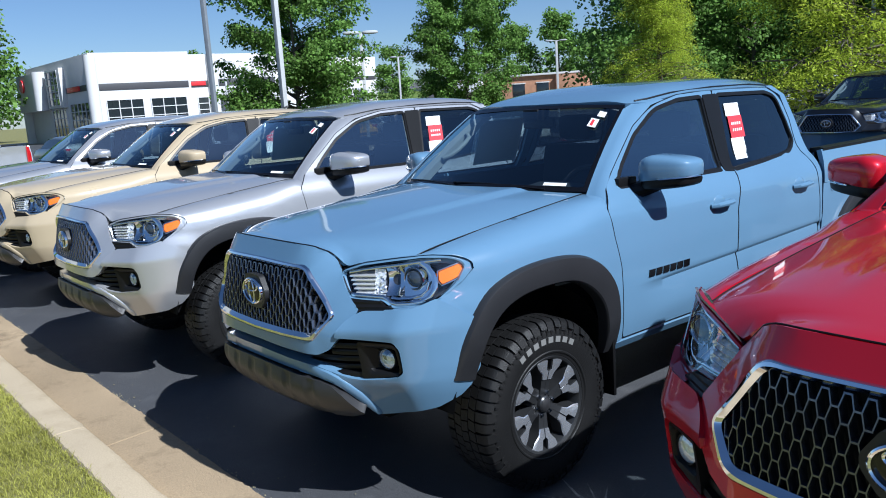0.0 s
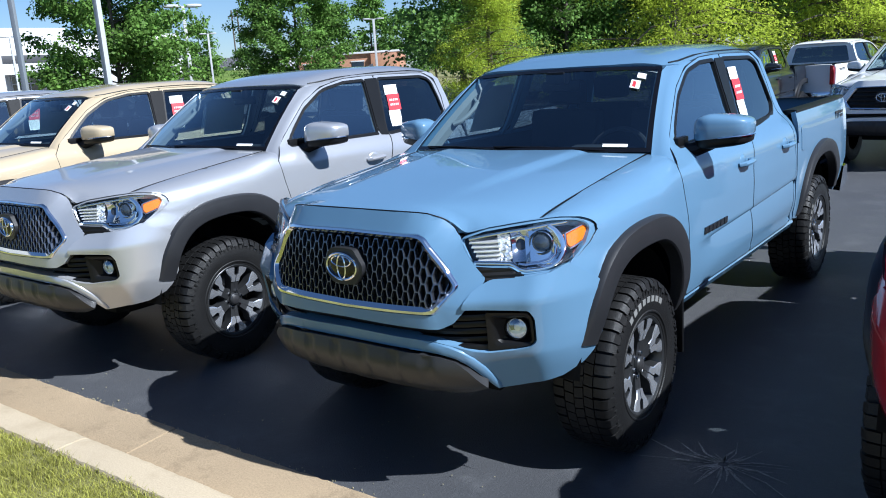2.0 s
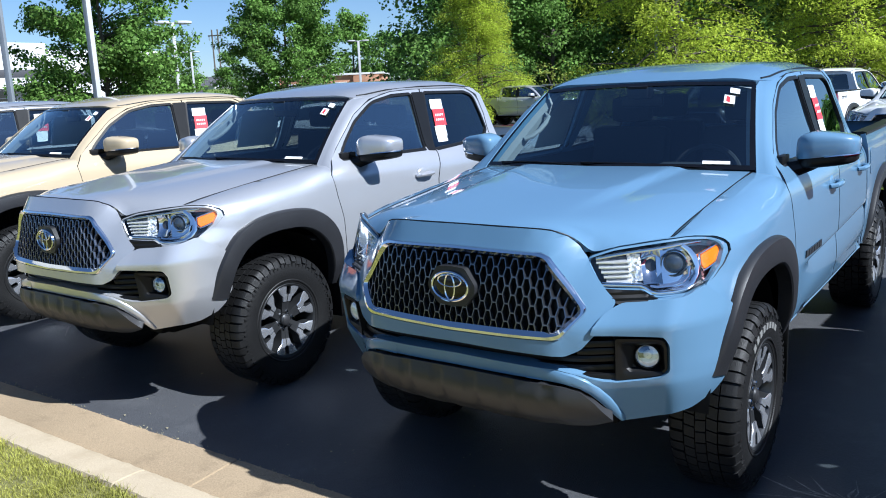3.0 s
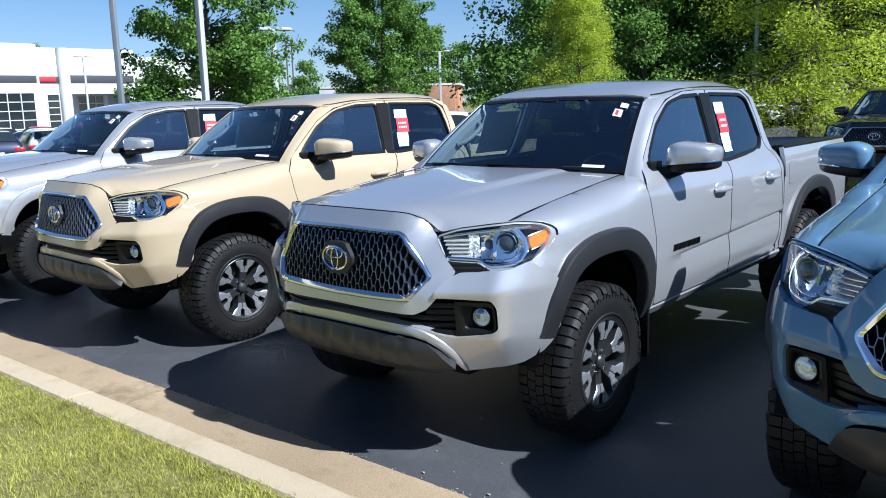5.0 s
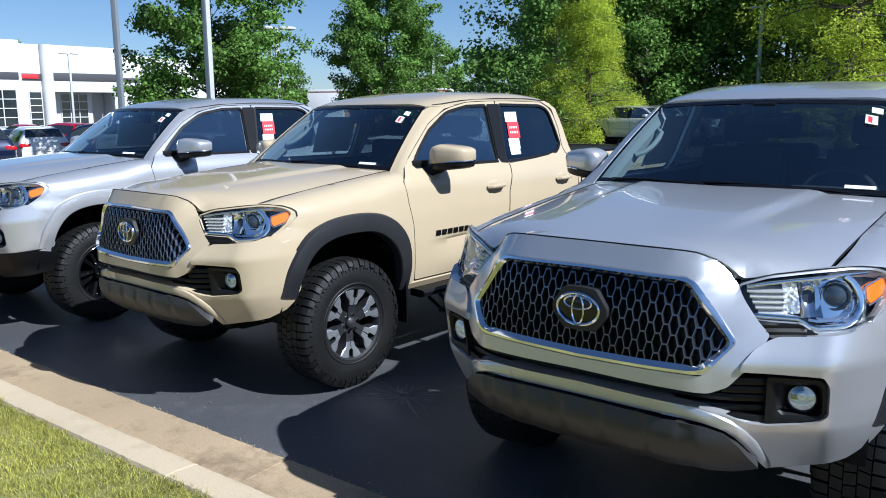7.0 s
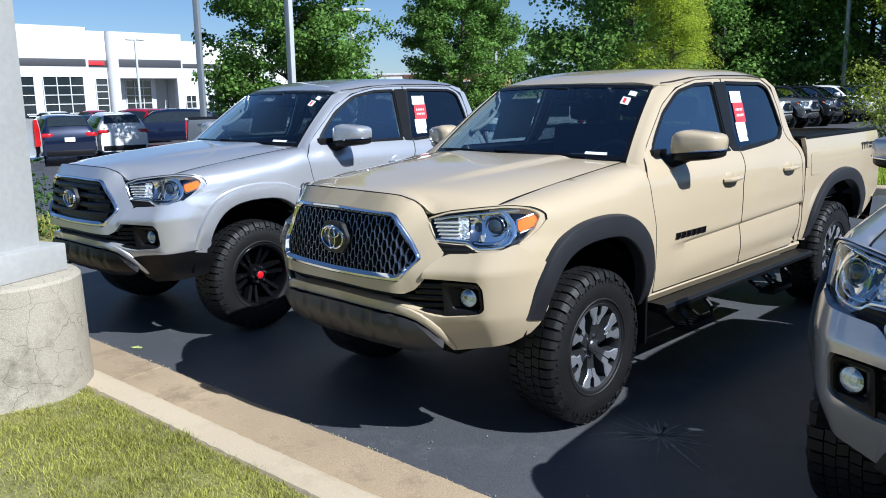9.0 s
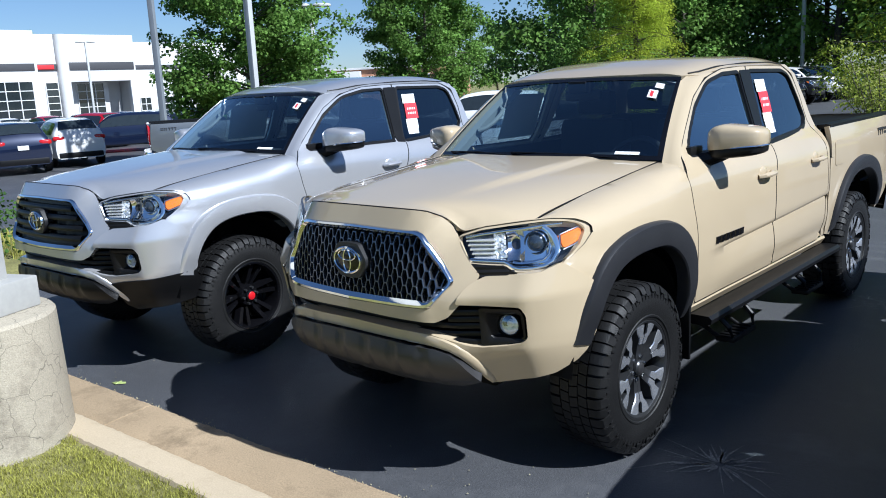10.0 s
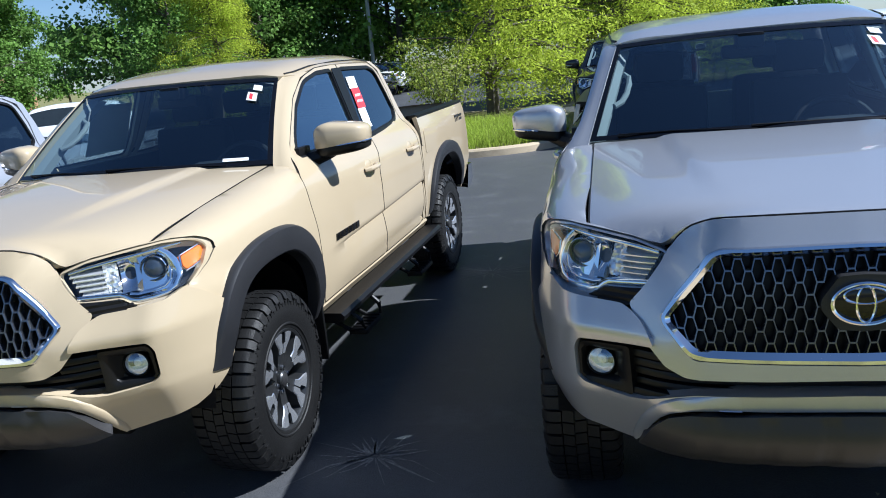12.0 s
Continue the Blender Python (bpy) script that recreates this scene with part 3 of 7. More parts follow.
def chrome_mesh():
    """The bright frame of the grille: a rounded band between its two outlines."""
    bm = bmesh.new()
    o, i = rounded(sym(GRILLE_O), .012, .03), rounded(sym(GRILLE_I), .012, .03)
    n = 220

    def even(lp):
        p = np.array(lp + [lp[0]])
        a = np.unwrap(np.arctan2(p[:, 1] - .965, p[:, 0] * .33))
        t = np.linspace(math.pi / 2, math.pi / 2 - 2 * math.pi, n, endpoint=False)
        if a[-1] < a[0]:
            a, p = a[::-1], p[::-1]
        t = a[0] + (t - a[0]) % (2 * math.pi)
        return [(np.interp(v, a, p[:, 0]), np.interp(v, a, p[:, 1])) for v in t]
    oo, ii = even(o), even(i)
    rows = []
    for t, d in ((0, .02), (0, -.004), (.12, -.011), (.45, -.011), (.6, -.006), (1, .006), (1, .04)):
        rows.append([face(a[0] + (b[0] - a[0]) * t, a[1] + (b[1] - a[1]) * t, d) for a, b in zip(oo, ii)])
    strip(bm, rows, True)
    bmesh.ops.recalc_face_normals(bm, faces=bm.faces)
    return bm


def honeycomb_mesh():
    bm = bmesh.new()
    poly = rounded(sym(GRILLE_I), .012, .03)
    w, h, k = .0252, .0645, .0088
    edges = []
    for c in range(-21, 22):
        for r in range(-1, 7):
            xc, zc = c * w, .800 + r * h + (h / 2 if c % 2 else 0)
            tl, tr, rt = (xc - w / 2 + k / 2, zc + h / 2), (xc + w / 2 - k / 2, zc + h / 2), (xc + w / 2 + k / 2, zc)
            br = (xc + w / 2 - k / 2, zc - h / 2)
            edges += [(tl, tr, .0050), (tr, rt, .0036), (rt, br, .0036)]
    for a, b, hw in edges:
        m = np.array([[(a[0] + b[0]) / 2, (a[1] + b[1]) / 2]])
        if not inside(poly, m)[0] or (abs(m[0][0]) < .09 and abs(m[0][1] - .975) < .06):
            continue
        a, b = np.array(a), np.array(b)
        d = (b - a) / np.linalg.norm(b - a)
        nn = np.array([d[1], -d[0]])
        a, b = a - d * .002, b + d * .002
        pts = []
        for dep, k in ((.006, .45), (.012, 1.0), (.034, 1.25)):
            for e, sg in ((a, 1), (a, -1), (b, -1), (b, 1)):
                q = e + nn * hw * k * sg
                pts.append(bm.verts.new(face(q[0], q[1], dep)))
        for k in (0, 4):
            for j in range(4):
                bm.faces.new((pts[k + j], pts[k + (j + 1) % 4], pts[k + 4 + (j + 1) % 4], pts[k + 4 + j]))
        bm.faces.new(pts[0:4])
    bmesh.ops.recalc_face_normals(bm, faces=bm.faces)
    return bm


def bars_mesh():
    bm = bmesh.new()
    for k, z in enumerate((.885, .945, 1.005, 1.06)):
        w = ip(z, [.84, .91, 1.09], [.39, .45, .325])
        rows = []
        for x in np.linspace(-w, w, 25):
            rows.append([face(x, z + dz, d) for dz, d in ((-.017, .03), (-.015, .008), (-.006, .004), (.006, .004), (.017, .012), (.018, .03))])
        strip(bm, rows)
    for x in np.linspace(-.30, .30, 7):
        strip(bm, [[face(x - .006, z, .022) for z in (.85, .95, 1.08)], [face(x + .006, z, .022) for z in (.85, .95, 1.08)]])
    bmesh.ops.recalc_face_normals(bm, faces=bm.faces)
    return bm


def grille_back():
    return panel(rounded(sym(GRILLE_I), .012, .05), lambda x, z: face(x, z, .045), (0, -1, 0), .08, 0)


def emblem_plate():
    half = [(0, 1.052), (.062, 1.048), (.106, .985), (.103, .955), (.062, .903), (0, .898)]
    return panel(rounded(sym(half), .012, .03), lambda x, z: Vector((x, front_y(0, .95) - .010, z)), (0, -1, 0), .04, .05)


def oval(bm, cx, cz, a, b, w, y, k=40, d=.008):
    rows = []
    for f, dy in ((1, .006), (1 - .15 * w / a, -d * .6), (1 - .5 * w / a, -d), (1 - .85 * w / a, -d * .6), (1 - w / a, .006)):
        fb = 1 - (1 - f) * a / b
        rows.append([(cx + a * f * math.cos(2 * math.pi * j / k), y + dy, cz + b * fb * math.sin(2 * math.pi * j / k)) for j in range(k)])
    strip(bm, rows, True)


def emblem_ring():
    bm = bmesh.new()
    y = front_y(0, .95) - .016
    oval(bm, 0, .976, .087, .061, .013, y)
    oval(bm, 0, .974, .027, .054, .010, y)
    oval(bm, 0, .998, .057, .027, .010, y)
    bmesh.ops.recalc_face_normals(bm, faces=bm.faces)
    return bm


def emblem_glass():
    """The domed dark glass behind the rings."""
    bm = bmesh.new()
    rows = []
    for f, d in ((1.0, 0), (.85, .005), (.6, .009), (.3, .0115), (.02, .012)):
        rows.append([(.083 * f * math.cos(a), front_y(0, .95) - .010 - d, .976 + .057 * f * math.sin(a)) for a in np.linspace(0, 2 * math.pi, 32, endpoint=False)])
    strip(bm, rows, True)
    bmesh.ops.recalc_face_normals(bm, faces=bm.faces)
    return bm


def bumper_mesh():
    half = [(0, .712), (U(.42), .700), (U(.50), .678), (U(.555), .658), (U(.60), .652), (U(.677), .660), (U(.735), .671), (U(.759), .692), (U(.762), .79), (U(.747), .824), (U(.60), .832), (U(.530), .836), (U(.545), .875), (U(.562), .905), (U(.590), .930), (U(.614), .943), (U(.70), .946), (U(.79), .955), (U(.832), .983), (UY(.545), .890), (UY(.565), .872),
            (UY(.548), .668), (UY(.49), .600), (U(.860), .556), (U(.815), .516), (U(.70), .496), (U(.578), .474), (U(.562), .540), (U(.540), .592), (U(.505), .636), (U(.44), .656), (0, .664)]
    return panel(rounded(sym(half), .012, .03), bumper, (0, -1, 0), .017, .03)


def corner_trim():
    """The black lower corner of the plainer truck's bumper."""
    o = [(U(.560), .455), (U(.548), .598), (U(.62), .612), (U(.80), .628), (UY(.540), .652), (UY(.540), .480), (U(.80), .440), (U(.62), .425)]
    return panel(rounded(o, .008, .03), lambda u, z: bumper(u, z) + Vector((.004, -.005, 0)), (0, -1, 0), .03, .008)


def chin_mesh():
    """The shelf behind the painted lip."""
    bm = bmesh.new()
    rows = []
    for x in np.linspace(-.56, .56, 41):
        z = ip(abs(x), [0, .42, .50, .56], [.709, .697, .674, .656])
        y = bumper(U(x), z).y
        rows.append([(x, y + .004, z), (x, y + .05, z + .010), (x, y + .10, z + .012)])
    strip(bm, rows)
    return bm


def lip_mesh():
    """The painted lip that borders the skid plate and runs down to a point at its end."""
    pts = [(.30, .681), (.36, .679), (.42, .674), (.465, .664), (.50, .648), (.530, .620), (.552, .582), (.570, .540), (.584, .500), (.590, .480)]
    bm = bmesh.new()
    rows = []
    p = np.array(pts)
    for i in range(len(p)):
        t = p[min(i + 1, len(p) - 1)] - p[max(i - 1, 0)]
        n = np.array([-t[1], t[0]]) / np.linalg.norm(t)
        w = ip(i, [0, 3, 6, 8, 9], [.022, .021, .018, .012, .005])
        f = sm(i, 0, 3)
        r = []
        for k, d in ((1.05, .012), (1.0, -.004 * f), (.8, -.010 * f), (-.2, -.013 * f - .002), (-.85, -.012 * f - .002), (-1.0, -.006), (-1.05, .03)):
            q = p[i] + n * w * k
            r.append(bumper(U(q[0]), q[1]) + Vector((0, d, 0)))
        rows.append(r)
    strip(bm, rows)
    bmesh.ops.recalc_face_normals(bm, faces=bm.faces)
    return bm


def intake_mesh():
    bm = bmesh.new()
    for z, d in ((.672, .040), (.700, .060), (.735, .055), (.765, .045), (.795, .035)):
        w = .60 if z < .76 else .59
        rows = []
        for x in np.linspace(-w, w, 31):
            if z > .76 and abs(x) < .46:
                continue
            y = front_y(x, .8)
            rows.append([(x, y + d + .05, z - .018), (x, y + d, z - .012), (x, y + d - .004, z), (x, y + d, z + .010), (x, y + d + .05, z + .016)])
        if z > .76:
            k = len(rows) // 2
            strip(bm, rows[:k]), strip(bm, rows[k:])
        else:
            strip(bm, rows)
    bmesh.ops.recalc_face_normals(bm, faces=bm.faces)
    return bm


def intake_back():
    bm = bmesh.new()
    strip(bm, [[(x, front_y(x, .8) + .12, z) for x in np.linspace(-.62, .62, 21)] for z in (.60, .84)])
    return bm


def fog_bezel():
    """The black frame of the fog lamp, hollowed to a cone round it."""
    o = [(.590, .656), (.66, .664), (.728, .676), (.748, .694), (.750, .788), (.738, .812), (.598, .818)]

    def fn(x, z):
        d = .050 * (1 - sm(max(abs(x - .676) / .066, abs(z - .742) / .062), .45, 1.0))
        p = bumper(U(x), z)
        return Vector((x, p.y + .010 + d, z))
    return panel(rounded(o, .012, .02), fn, (0, -1, 0), .012, .04)


def fog_surround():
    """The recessed black panel that the fog lamp's frame stands in."""
    o = [(.525, .668), (.60, .648), (.70, .658), (.764, .690), (.766, .80), (.748, .830), (.54, .838)]
    return panel(rounded(o, .012, .03), lambda x, z: Vector((x, bumper(U(x), z).y + .078, z)), (0, -1, 0), .03, .02)


def fog_lamp(kind):
    def build():
        bm = bmesh.new()
        prof = {"ring": [(.046, -.02), (.047, .006), (.043, .012), (.040, .006), (.039, -.02)], "bowl": [(.040, .006), (.032, -.012), (.018, -.017), (.013, -.004), (.001, -.002)], "lens": [(.0405, .009), (.028, .016), (.014, .019), (.001, .020)]}[kind]
        lathe(bm, prof, 28)
        bmesh.ops.recalc_face_normals(bm, faces=bm.faces)
        bmesh.ops.transform(bm, matrix=Matrix.Translation((.680, front_y(.680, .75) + .050, .742)) @ pose(0, 0, 0, 0, 0, -90 + 14), verts=bm.verts)
        return bm
    return build


def guard_mesh():
    half = [(0, .660), (.20, .657), (.44, .645), (.500, .626), (.540, .588), (.585, .500), (.50, .470), (.30, .462), (0, .462)]
    def fn(x, z):
        a = abs(x)
        y = ip(a, [0, .2, .4, .5, .6], [.016, .020, .044, .085, .150])
        groove = 0
        for g in (.075, .235, .385):
            groove += .006 * (sm(a, g - .03, g - .018) - sm(a, g + .018, g + .03))
        return Vector((x, y + groove * sm(z, .655, .63) + ip(z, [.46, .52, .60, .66], [.105, .03, .0, .010]), z))
    return panel(rounded(sym(half), .015, .03), fn, (0, -1, 0), .012, .04)


LAMP_O = [(.488, 1.068), (.490, 1.085), (.57, 1.112), (.70, 1.130), (.772, 1.137), (.832, 1.131), (.868, 1.117), (.888, 1.098), (.893, 1.070), (.872, 1.030), (.828, .982), (.785, .958), (.690, .953), (.672, .966), (.655, .980), (.535, .988), (.520, 1.003)]


def lamp_in(d):
    return lambda u, z: lamp(u, z) + Vector((-.45 * d, .9 * d, 0))


def lamp_lens():
    return panel(rounded(LAMP_O, .012, .03), lamp, (0.3, -1, 0), .03, .02)


def lamp_flange():
    """The painted flange that closes the joint round the lamp."""
    bm = bmesh.new()
    o = np.array(rounded(LAMP_O, .012, .03))
    nrm = np.roll(o, -1, 0) - np.roll(o, 1, 0)
    nrm = np.stack([nrm[:, 1], -nrm[:, 0]], 1) / np.maximum(np.linalg.norm(nrm, axis=1), 1e-6)[:, None]
    if np.sum(nrm * (o - o.mean(0))) < 0:
        nrm = -nrm
    rows = [[lamp(*p) + Vector((q[0] * g, d, q[1] * g)) for p, q in zip(o, nrm)] for g, d in ((.001, .022), (.003, .002), (.009, .006), (.016, .030))]
    strip(bm, rows, True)
    bmesh.ops.recalc_face_normals(bm, faces=bm.faces)
    return bm


def bumper_ledge():
    """The painted ledge between the bumper's upper edge and the lamp."""
    bm = bmesh.new()
    rows = []
    for x in np.linspace(.685, .836, 12):
        z = ip(x, [.70, .79, .832], [.946, .955, .983])
        b = bumper(U(x), z)
        rows.append([b + Vector((-.1 * d, d, .10 * d - .003)) for d in (0, .02, .05, .085)])
    strip(bm, rows)
    bmesh.ops.recalc_face_normals(bm, faces=bm.faces)
    return bm


def lamp_insert():
    """The ribbed black piece under the inner end of the lamp."""
    o = [(.515, .992), (.655, .977), (.672, .962), (.70, .950), (.70, .936), (.61, .930), (.560, .945)]
    return panel(rounded(o, .006, .02), lambda u, z: lamp(u, z) + Vector((.0, -.012 + .005 * (int((z - .93) / .0105) % 2), 0)), (0.3, -1, 0), .010, .03)


def lamp_house():
    return panel(rounded(LAMP_O, .012, .03), lamp_in(.060), (0.3, -1, 0), .04, -.055)


def band(bm, pts, w, d0, d1):
    """A flat bright band along points of the lamp, w high, from depth d0 in front to d1 behind."""
    rows = []
    p = np.array(pts, float)
    for i in range(len(p)):
        t = p[min(i + 1, len(p) - 1)] - p[max(i - 1, 0)]
        n = np.array([-t[1], t[0]]) / np.linalg.norm(t) * w
        rows.append([lamp_in(d1)(*(p[i] + n)), lamp_in(d0 + .002)(*(p[i] + n)), lamp_in(d0)(*(p[i] + n * .4)), lamp_in(d0)(*(p[i] - n * .4)), lamp_in(d0 + .002)(*(p[i] - n)), lamp_in(d1)(*(p[i] - n))])
    strip(bm, rows)


def lamp_trim():
    """The bright frame under, over and outside the lenses."""
    bm = bmesh.new()
    band(bm, [(.533, .998), (.60, .994), (.650, .990), (.664, .982), (.676, .968), (.70, .962), (.74, .963), (.778, .968), (.800, .985), (.812, 1.015), (.810, 1.045), (.800, 1.075), (.785, 1.100), (.765, 1.118)], .0075, .012, .050)
    band(bm, [(.512, 1.084), (.57, 1.096), (.64, 1.106), (.70, 1.113), (.765, 1.122), (.82, 1.126)], .0055, .014, .050)
    band(bm, [(.676, .985), (.70, .980), (.74, .982), (.772, .990), (.788, 1.010), (.790, 1.04)], .004, .022, .050)
    bmesh.ops.recalc_face_normals(bm, faces=bm.faces)
    return bm


def lamp_ribs():
    """Stacked bright louvres at the inner end of the lamp."""
    bm = bmesh.new()
    for k in range(5):
        z0 = 1.006 + k * .0165
        u0, u1 = .548 - .0085 * k, .618
        rows = []
        for u in np.linspace(u0, u1, 7):
            rows.append([lamp_in(d)(u, z0 + dz) for d, dz in ((.055, -.004), (.018, -.006), (.016, -.002), (.030, .003), (.052, .0095))])
        vs = strip(bm, rows)
        bm.faces.new(vs[0]), bm.faces.new(vs[-1])
    bmesh.ops.recalc_face_normals(bm, faces=bm.faces)
    return bm


def lamp_facets():
    """A block of small bright facets beside the louvres."""
    bm = bmesh.new()
    rng = random.Random(5)
    rows = []
    for i in range(8):
        u = .612 + i * .0055
        rows.append([lamp_in(.024 + rng.uniform(-.005, .007) + .01 * abs(z - 1.05) / .05)(u - .14 * (z - 1.05), z) for z in np.linspace(1.000, 1.094, 15)])
    strip(bm, rows)
    bmesh.ops.recalc_face_normals(bm, faces=bm.faces)
    return bm


def lamp_bowl():
    """The curved reflector between the louvres and the projector."""
    bm = bmesh.new()
    rows = []
    for i in range(10):
        u = .652 + i * .0062
        rows.append([lamp_in(.016 + .036 * math.sin(math.pi * (z - .985) / .125) + .014 * math.sin(math.pi * i / 9))(u - .10 * (z - 1.05), z) for z in np.linspace(.990, 1.106, 12)])
    strip(bm, rows)
    bmesh.ops.recalc_face_normals(bm, faces=bm.faces)
    return bm


def lamp_bezel():
    o = [(.700, .972), (.690, 1.108), (.77, 1.118), (.800, 1.085), (.806, 1.02), (.790, .985), (.775, .972)]
    return panel(rounded(o, .01, .03), lamp_in(.046), (0.3, -1, 0), .03, .01)


def projector(kind):
    def build():
        bm = bmesh.new()
        prof = {"ring": [(.047, -.03), (.048, .004), (.045, .008), (.041, .004), (.038, -.01)], "ball": [(.038, -.008), (.034, .004), (.026, .012), (.014, .017), (.001, .019)]}[kind]
        lathe(bm, prof, 28)
        bmesh.ops.recalc_face_normals(bm, faces=bm.faces)
        p = lamp_in(.034)(.744, 1.054)
        bmesh.ops.transform(bm, matrix=Matrix.Translation(p) @ pose(0, 0, 0, 0, 0, -90 + 20), verts=bm.verts)
        return bm
    return build


def lamp_amber():
    o = [(.818, 1.078), (.850, 1.092), (.880, 1.102), (.887, 1.086), (.874, 1.050), (.850, 1.038), (.832, 1.030), (.822, 1.046)]
    return panel(rounded(o, .005, .02), lamp_in(.012), (0.3, -1, 0), .02, .03)


def amber_frame():
    """The bright surround of the turn signal."""
    bm = bmesh.new()
    o = [(.814, 1.082), (.850, 1.097), (.882, 1.107), (.892, 1.086), (.878, 1.046), (.850, 1.033), (.829, 1.024), (.817, 1.044)]
    tube(bm, [lamp_in(.014)(*p) for p in o + o[:1]], .0035, 6, False)
    return bm


def mirror_shell(v):
    """Bends a rounded block into the swept housing of a door mirror."""
    x, y, z = v.co
    t = x - .86
    y += .34 * max(0, t - .04)
    if z > 1.33:
        z = 1.33 + (z - 1.33) * (1.0 - 2.3 * max(0, t - .06))
    v.co = (x, min(y, 1.885), z + .10 * t)


def mirror_cap():
    bm = bmesh.new()
    ball(bm, (.965, 1.770, 1.345), (.130, .095, .080), 30, 18, .52)
    for v in bm.verts:
        if v.co.z < 1.305:
            v.co.z = 1.305 - (1.305 - v.co.z) * .12
        mirror_shell(v)
    return bm


def mirror_base():
    bm = bmesh.new()
    ball(bm, (.962, 1.775, 1.286), (.127, .088, .034), 26, 10, .55)
    for v in bm.verts:
        mirror_shell(v)
    tube(bm, [(.79, 1.695, 1.248), (.84, 1.725, 1.258), (.90, 1.765, 1.278), (.94, 1.79, 1.292)], [.040, .038, .032, .024], 10)
    box(bm, (.772, 1.600, 1.262), (.806, 1.74, 1.325), .008)
    bmesh.ops.recalc_face_normals(bm, faces=bm.faces)
    return bm


def mirror_trim():
    bm = bmesh.new()
    tube(bm, [(.965, 1.692, 1.313), (1.01, 1.712, 1.317), (1.055, 1.745, 1.320), (1.086, 1.79, 1.322), (1.096, 1.85, 1.322)], [.003, .006, .008, .008, .004], 8)
    return bm


def mirror_glass():
    bm = bmesh.new()
    vs = [bm.verts.new((.968 + .108 * math.cos(a) * abs(math.cos(a)) ** -.35, 1.889, 1.352 + .058 * math.sin(a) * abs(math.sin(a)) ** -.35)) for a in np.linspace(.05, 2 * math.pi + .05, 24, endpoint=False)]
    bm.faces.new(vs)
    return bm


def handle_mesh(y):
    def build():
        bm = bmesh.new()
        x = side_x(y, 1.115)
        pts = [(x + .004, y - .095, 1.108), (x + .030, y - .070, 1.112), (x + .042, y, 1.116), (x + .036, y + .060, 1.118), (x + .006, y + .088, 1.116)]
        tube(bm, pts, [.012, .014, .015, .016, .013], 10)
        ball(bm, (x - .006, y - .01, 1.118), (.012, .060, .042), 16, 8)
        bmesh.ops.recalc_face_normals(bm, faces=bm.faces)
        return bm
    return build


def badge_mesh():
    """The dark name plate on the front door, as six plain leaning bars of its size."""
    bm = bmesh.new()
    for i in range(6):
        y = 1.690 + i * .058
        o = [(y, .834), (y + .046, .834), (y + .052, .868), (y + .006, .868)]
        panel([np.array(p) for p in o], off_side(.006), (1, 0, 0), .03, .008, bm=bm)
    return bm


def bed_badge(big):
    def build():
        bm = bmesh.new()
        if big:
            for i in range(3):
                y = 4.66 + i * .055
                x = side_x(y, 1.17)
                box(bm, (x - .002, y, 1.190), (x + .003, y + .046, 1.207)), box(bm, (x - .002, y + .016, 1.150), (x + .003, y + .030, 1.192))
        else:
            for k in range(2):
                for i in range(4):
                    y = 4.84 + i * .032
                    x = side_x(y, 1.17)
                    box(bm, (x - .002, y, 1.153 + k * .030), (x + .003, y + .022, 1.173 + k * .030))
        return bm
    return build


def seat(x, y):
    def build():
        bm = bmesh.new()
        box(bm, (x - .25, y, .72), (x + .25, y + .50, .90), .05)
        box(bm, (x - .25, y + .44, .80), (x + .25, y + .58, 1.42), .05, Matrix.Translation((0, y + .5, .8)) @ pose(0, 0, 0, -9) @ Matrix.Translation((0, -y - .5, -.8)))
        box(bm, (x - .13, y + .56, 1.44), (x + .13, y + .66, 1.60), .04)
        return bm
    return build


def steering_wheel():
    bm = bmesh.new()
    rows = []
    for j in range(32):
        a = 2 * math.pi * j / 32
        rows.append([((.185 + .016 * math.cos(b)) * math.cos(a), .016 * math.sin(b), (.185 + .016 * math.cos(b)) * math.sin(a)) for b in np.linspace(0, 2 * math.pi, 8, endpoint=False)])
    strip(bm, rows + [rows[0]], True)
    box(bm, (-.07, -.02, -.06), (.07, .03, .05), .02), box(bm, (-.18, -.01, -.02), (.18, .012, .02)), box(bm, (-.02, -.01, -.18), (.02, .012, 0))
    bmesh.ops.transform(bm, matrix=pose(.36, 1.86, 1.17, -22), verts=bm.verts)
    bmesh.ops.recalc_face_normals(bm, faces=bm.faces)
    return bm


def dash_mesh():
    bm = bmesh.new()
    rows = []
    for x in np.linspace(-.70, .70, 21):
        hump = .05 * (sm(x, .12, .22) - sm(x, .52, .62))
        rows.append([(x, 1.36 + .10 * abs(x), 1.24), (x, 1.55, 1.245 + hump * .5), (x, 1.68, 1.235 + hump), (x, 1.74, 1.19 + hump), (x, 1.72, 1.0), (x, 1.66, .75)])
    strip(bm, rows)
    bmesh.ops.recalc_face_normals(bm, faces=bm.faces)
    return bm


def wiper_mesh(x0, x1):
    def build():
        bm = bmesh.new()
        a, b = shield(x0 / .715, -.006), shield(x1 / .715, .024)
        n = Vector((0, -.55, .84))
        tube(bm, [a + n * .012, a.lerp(b, .55) + n * .022, b + n * .014], .0036, 6)
        tube(bm, [a.lerp(b, .15) + n * .006, a.lerp(b, .6) + n * .007, b + n * .006], .0032, 6)
        return bm
    return build


def block(*boxes):
    def build():
        bm = bmesh.new()
        for lo, hi, bv in boxes:
            box(bm, lo, hi, bv)
        return bm
    return build


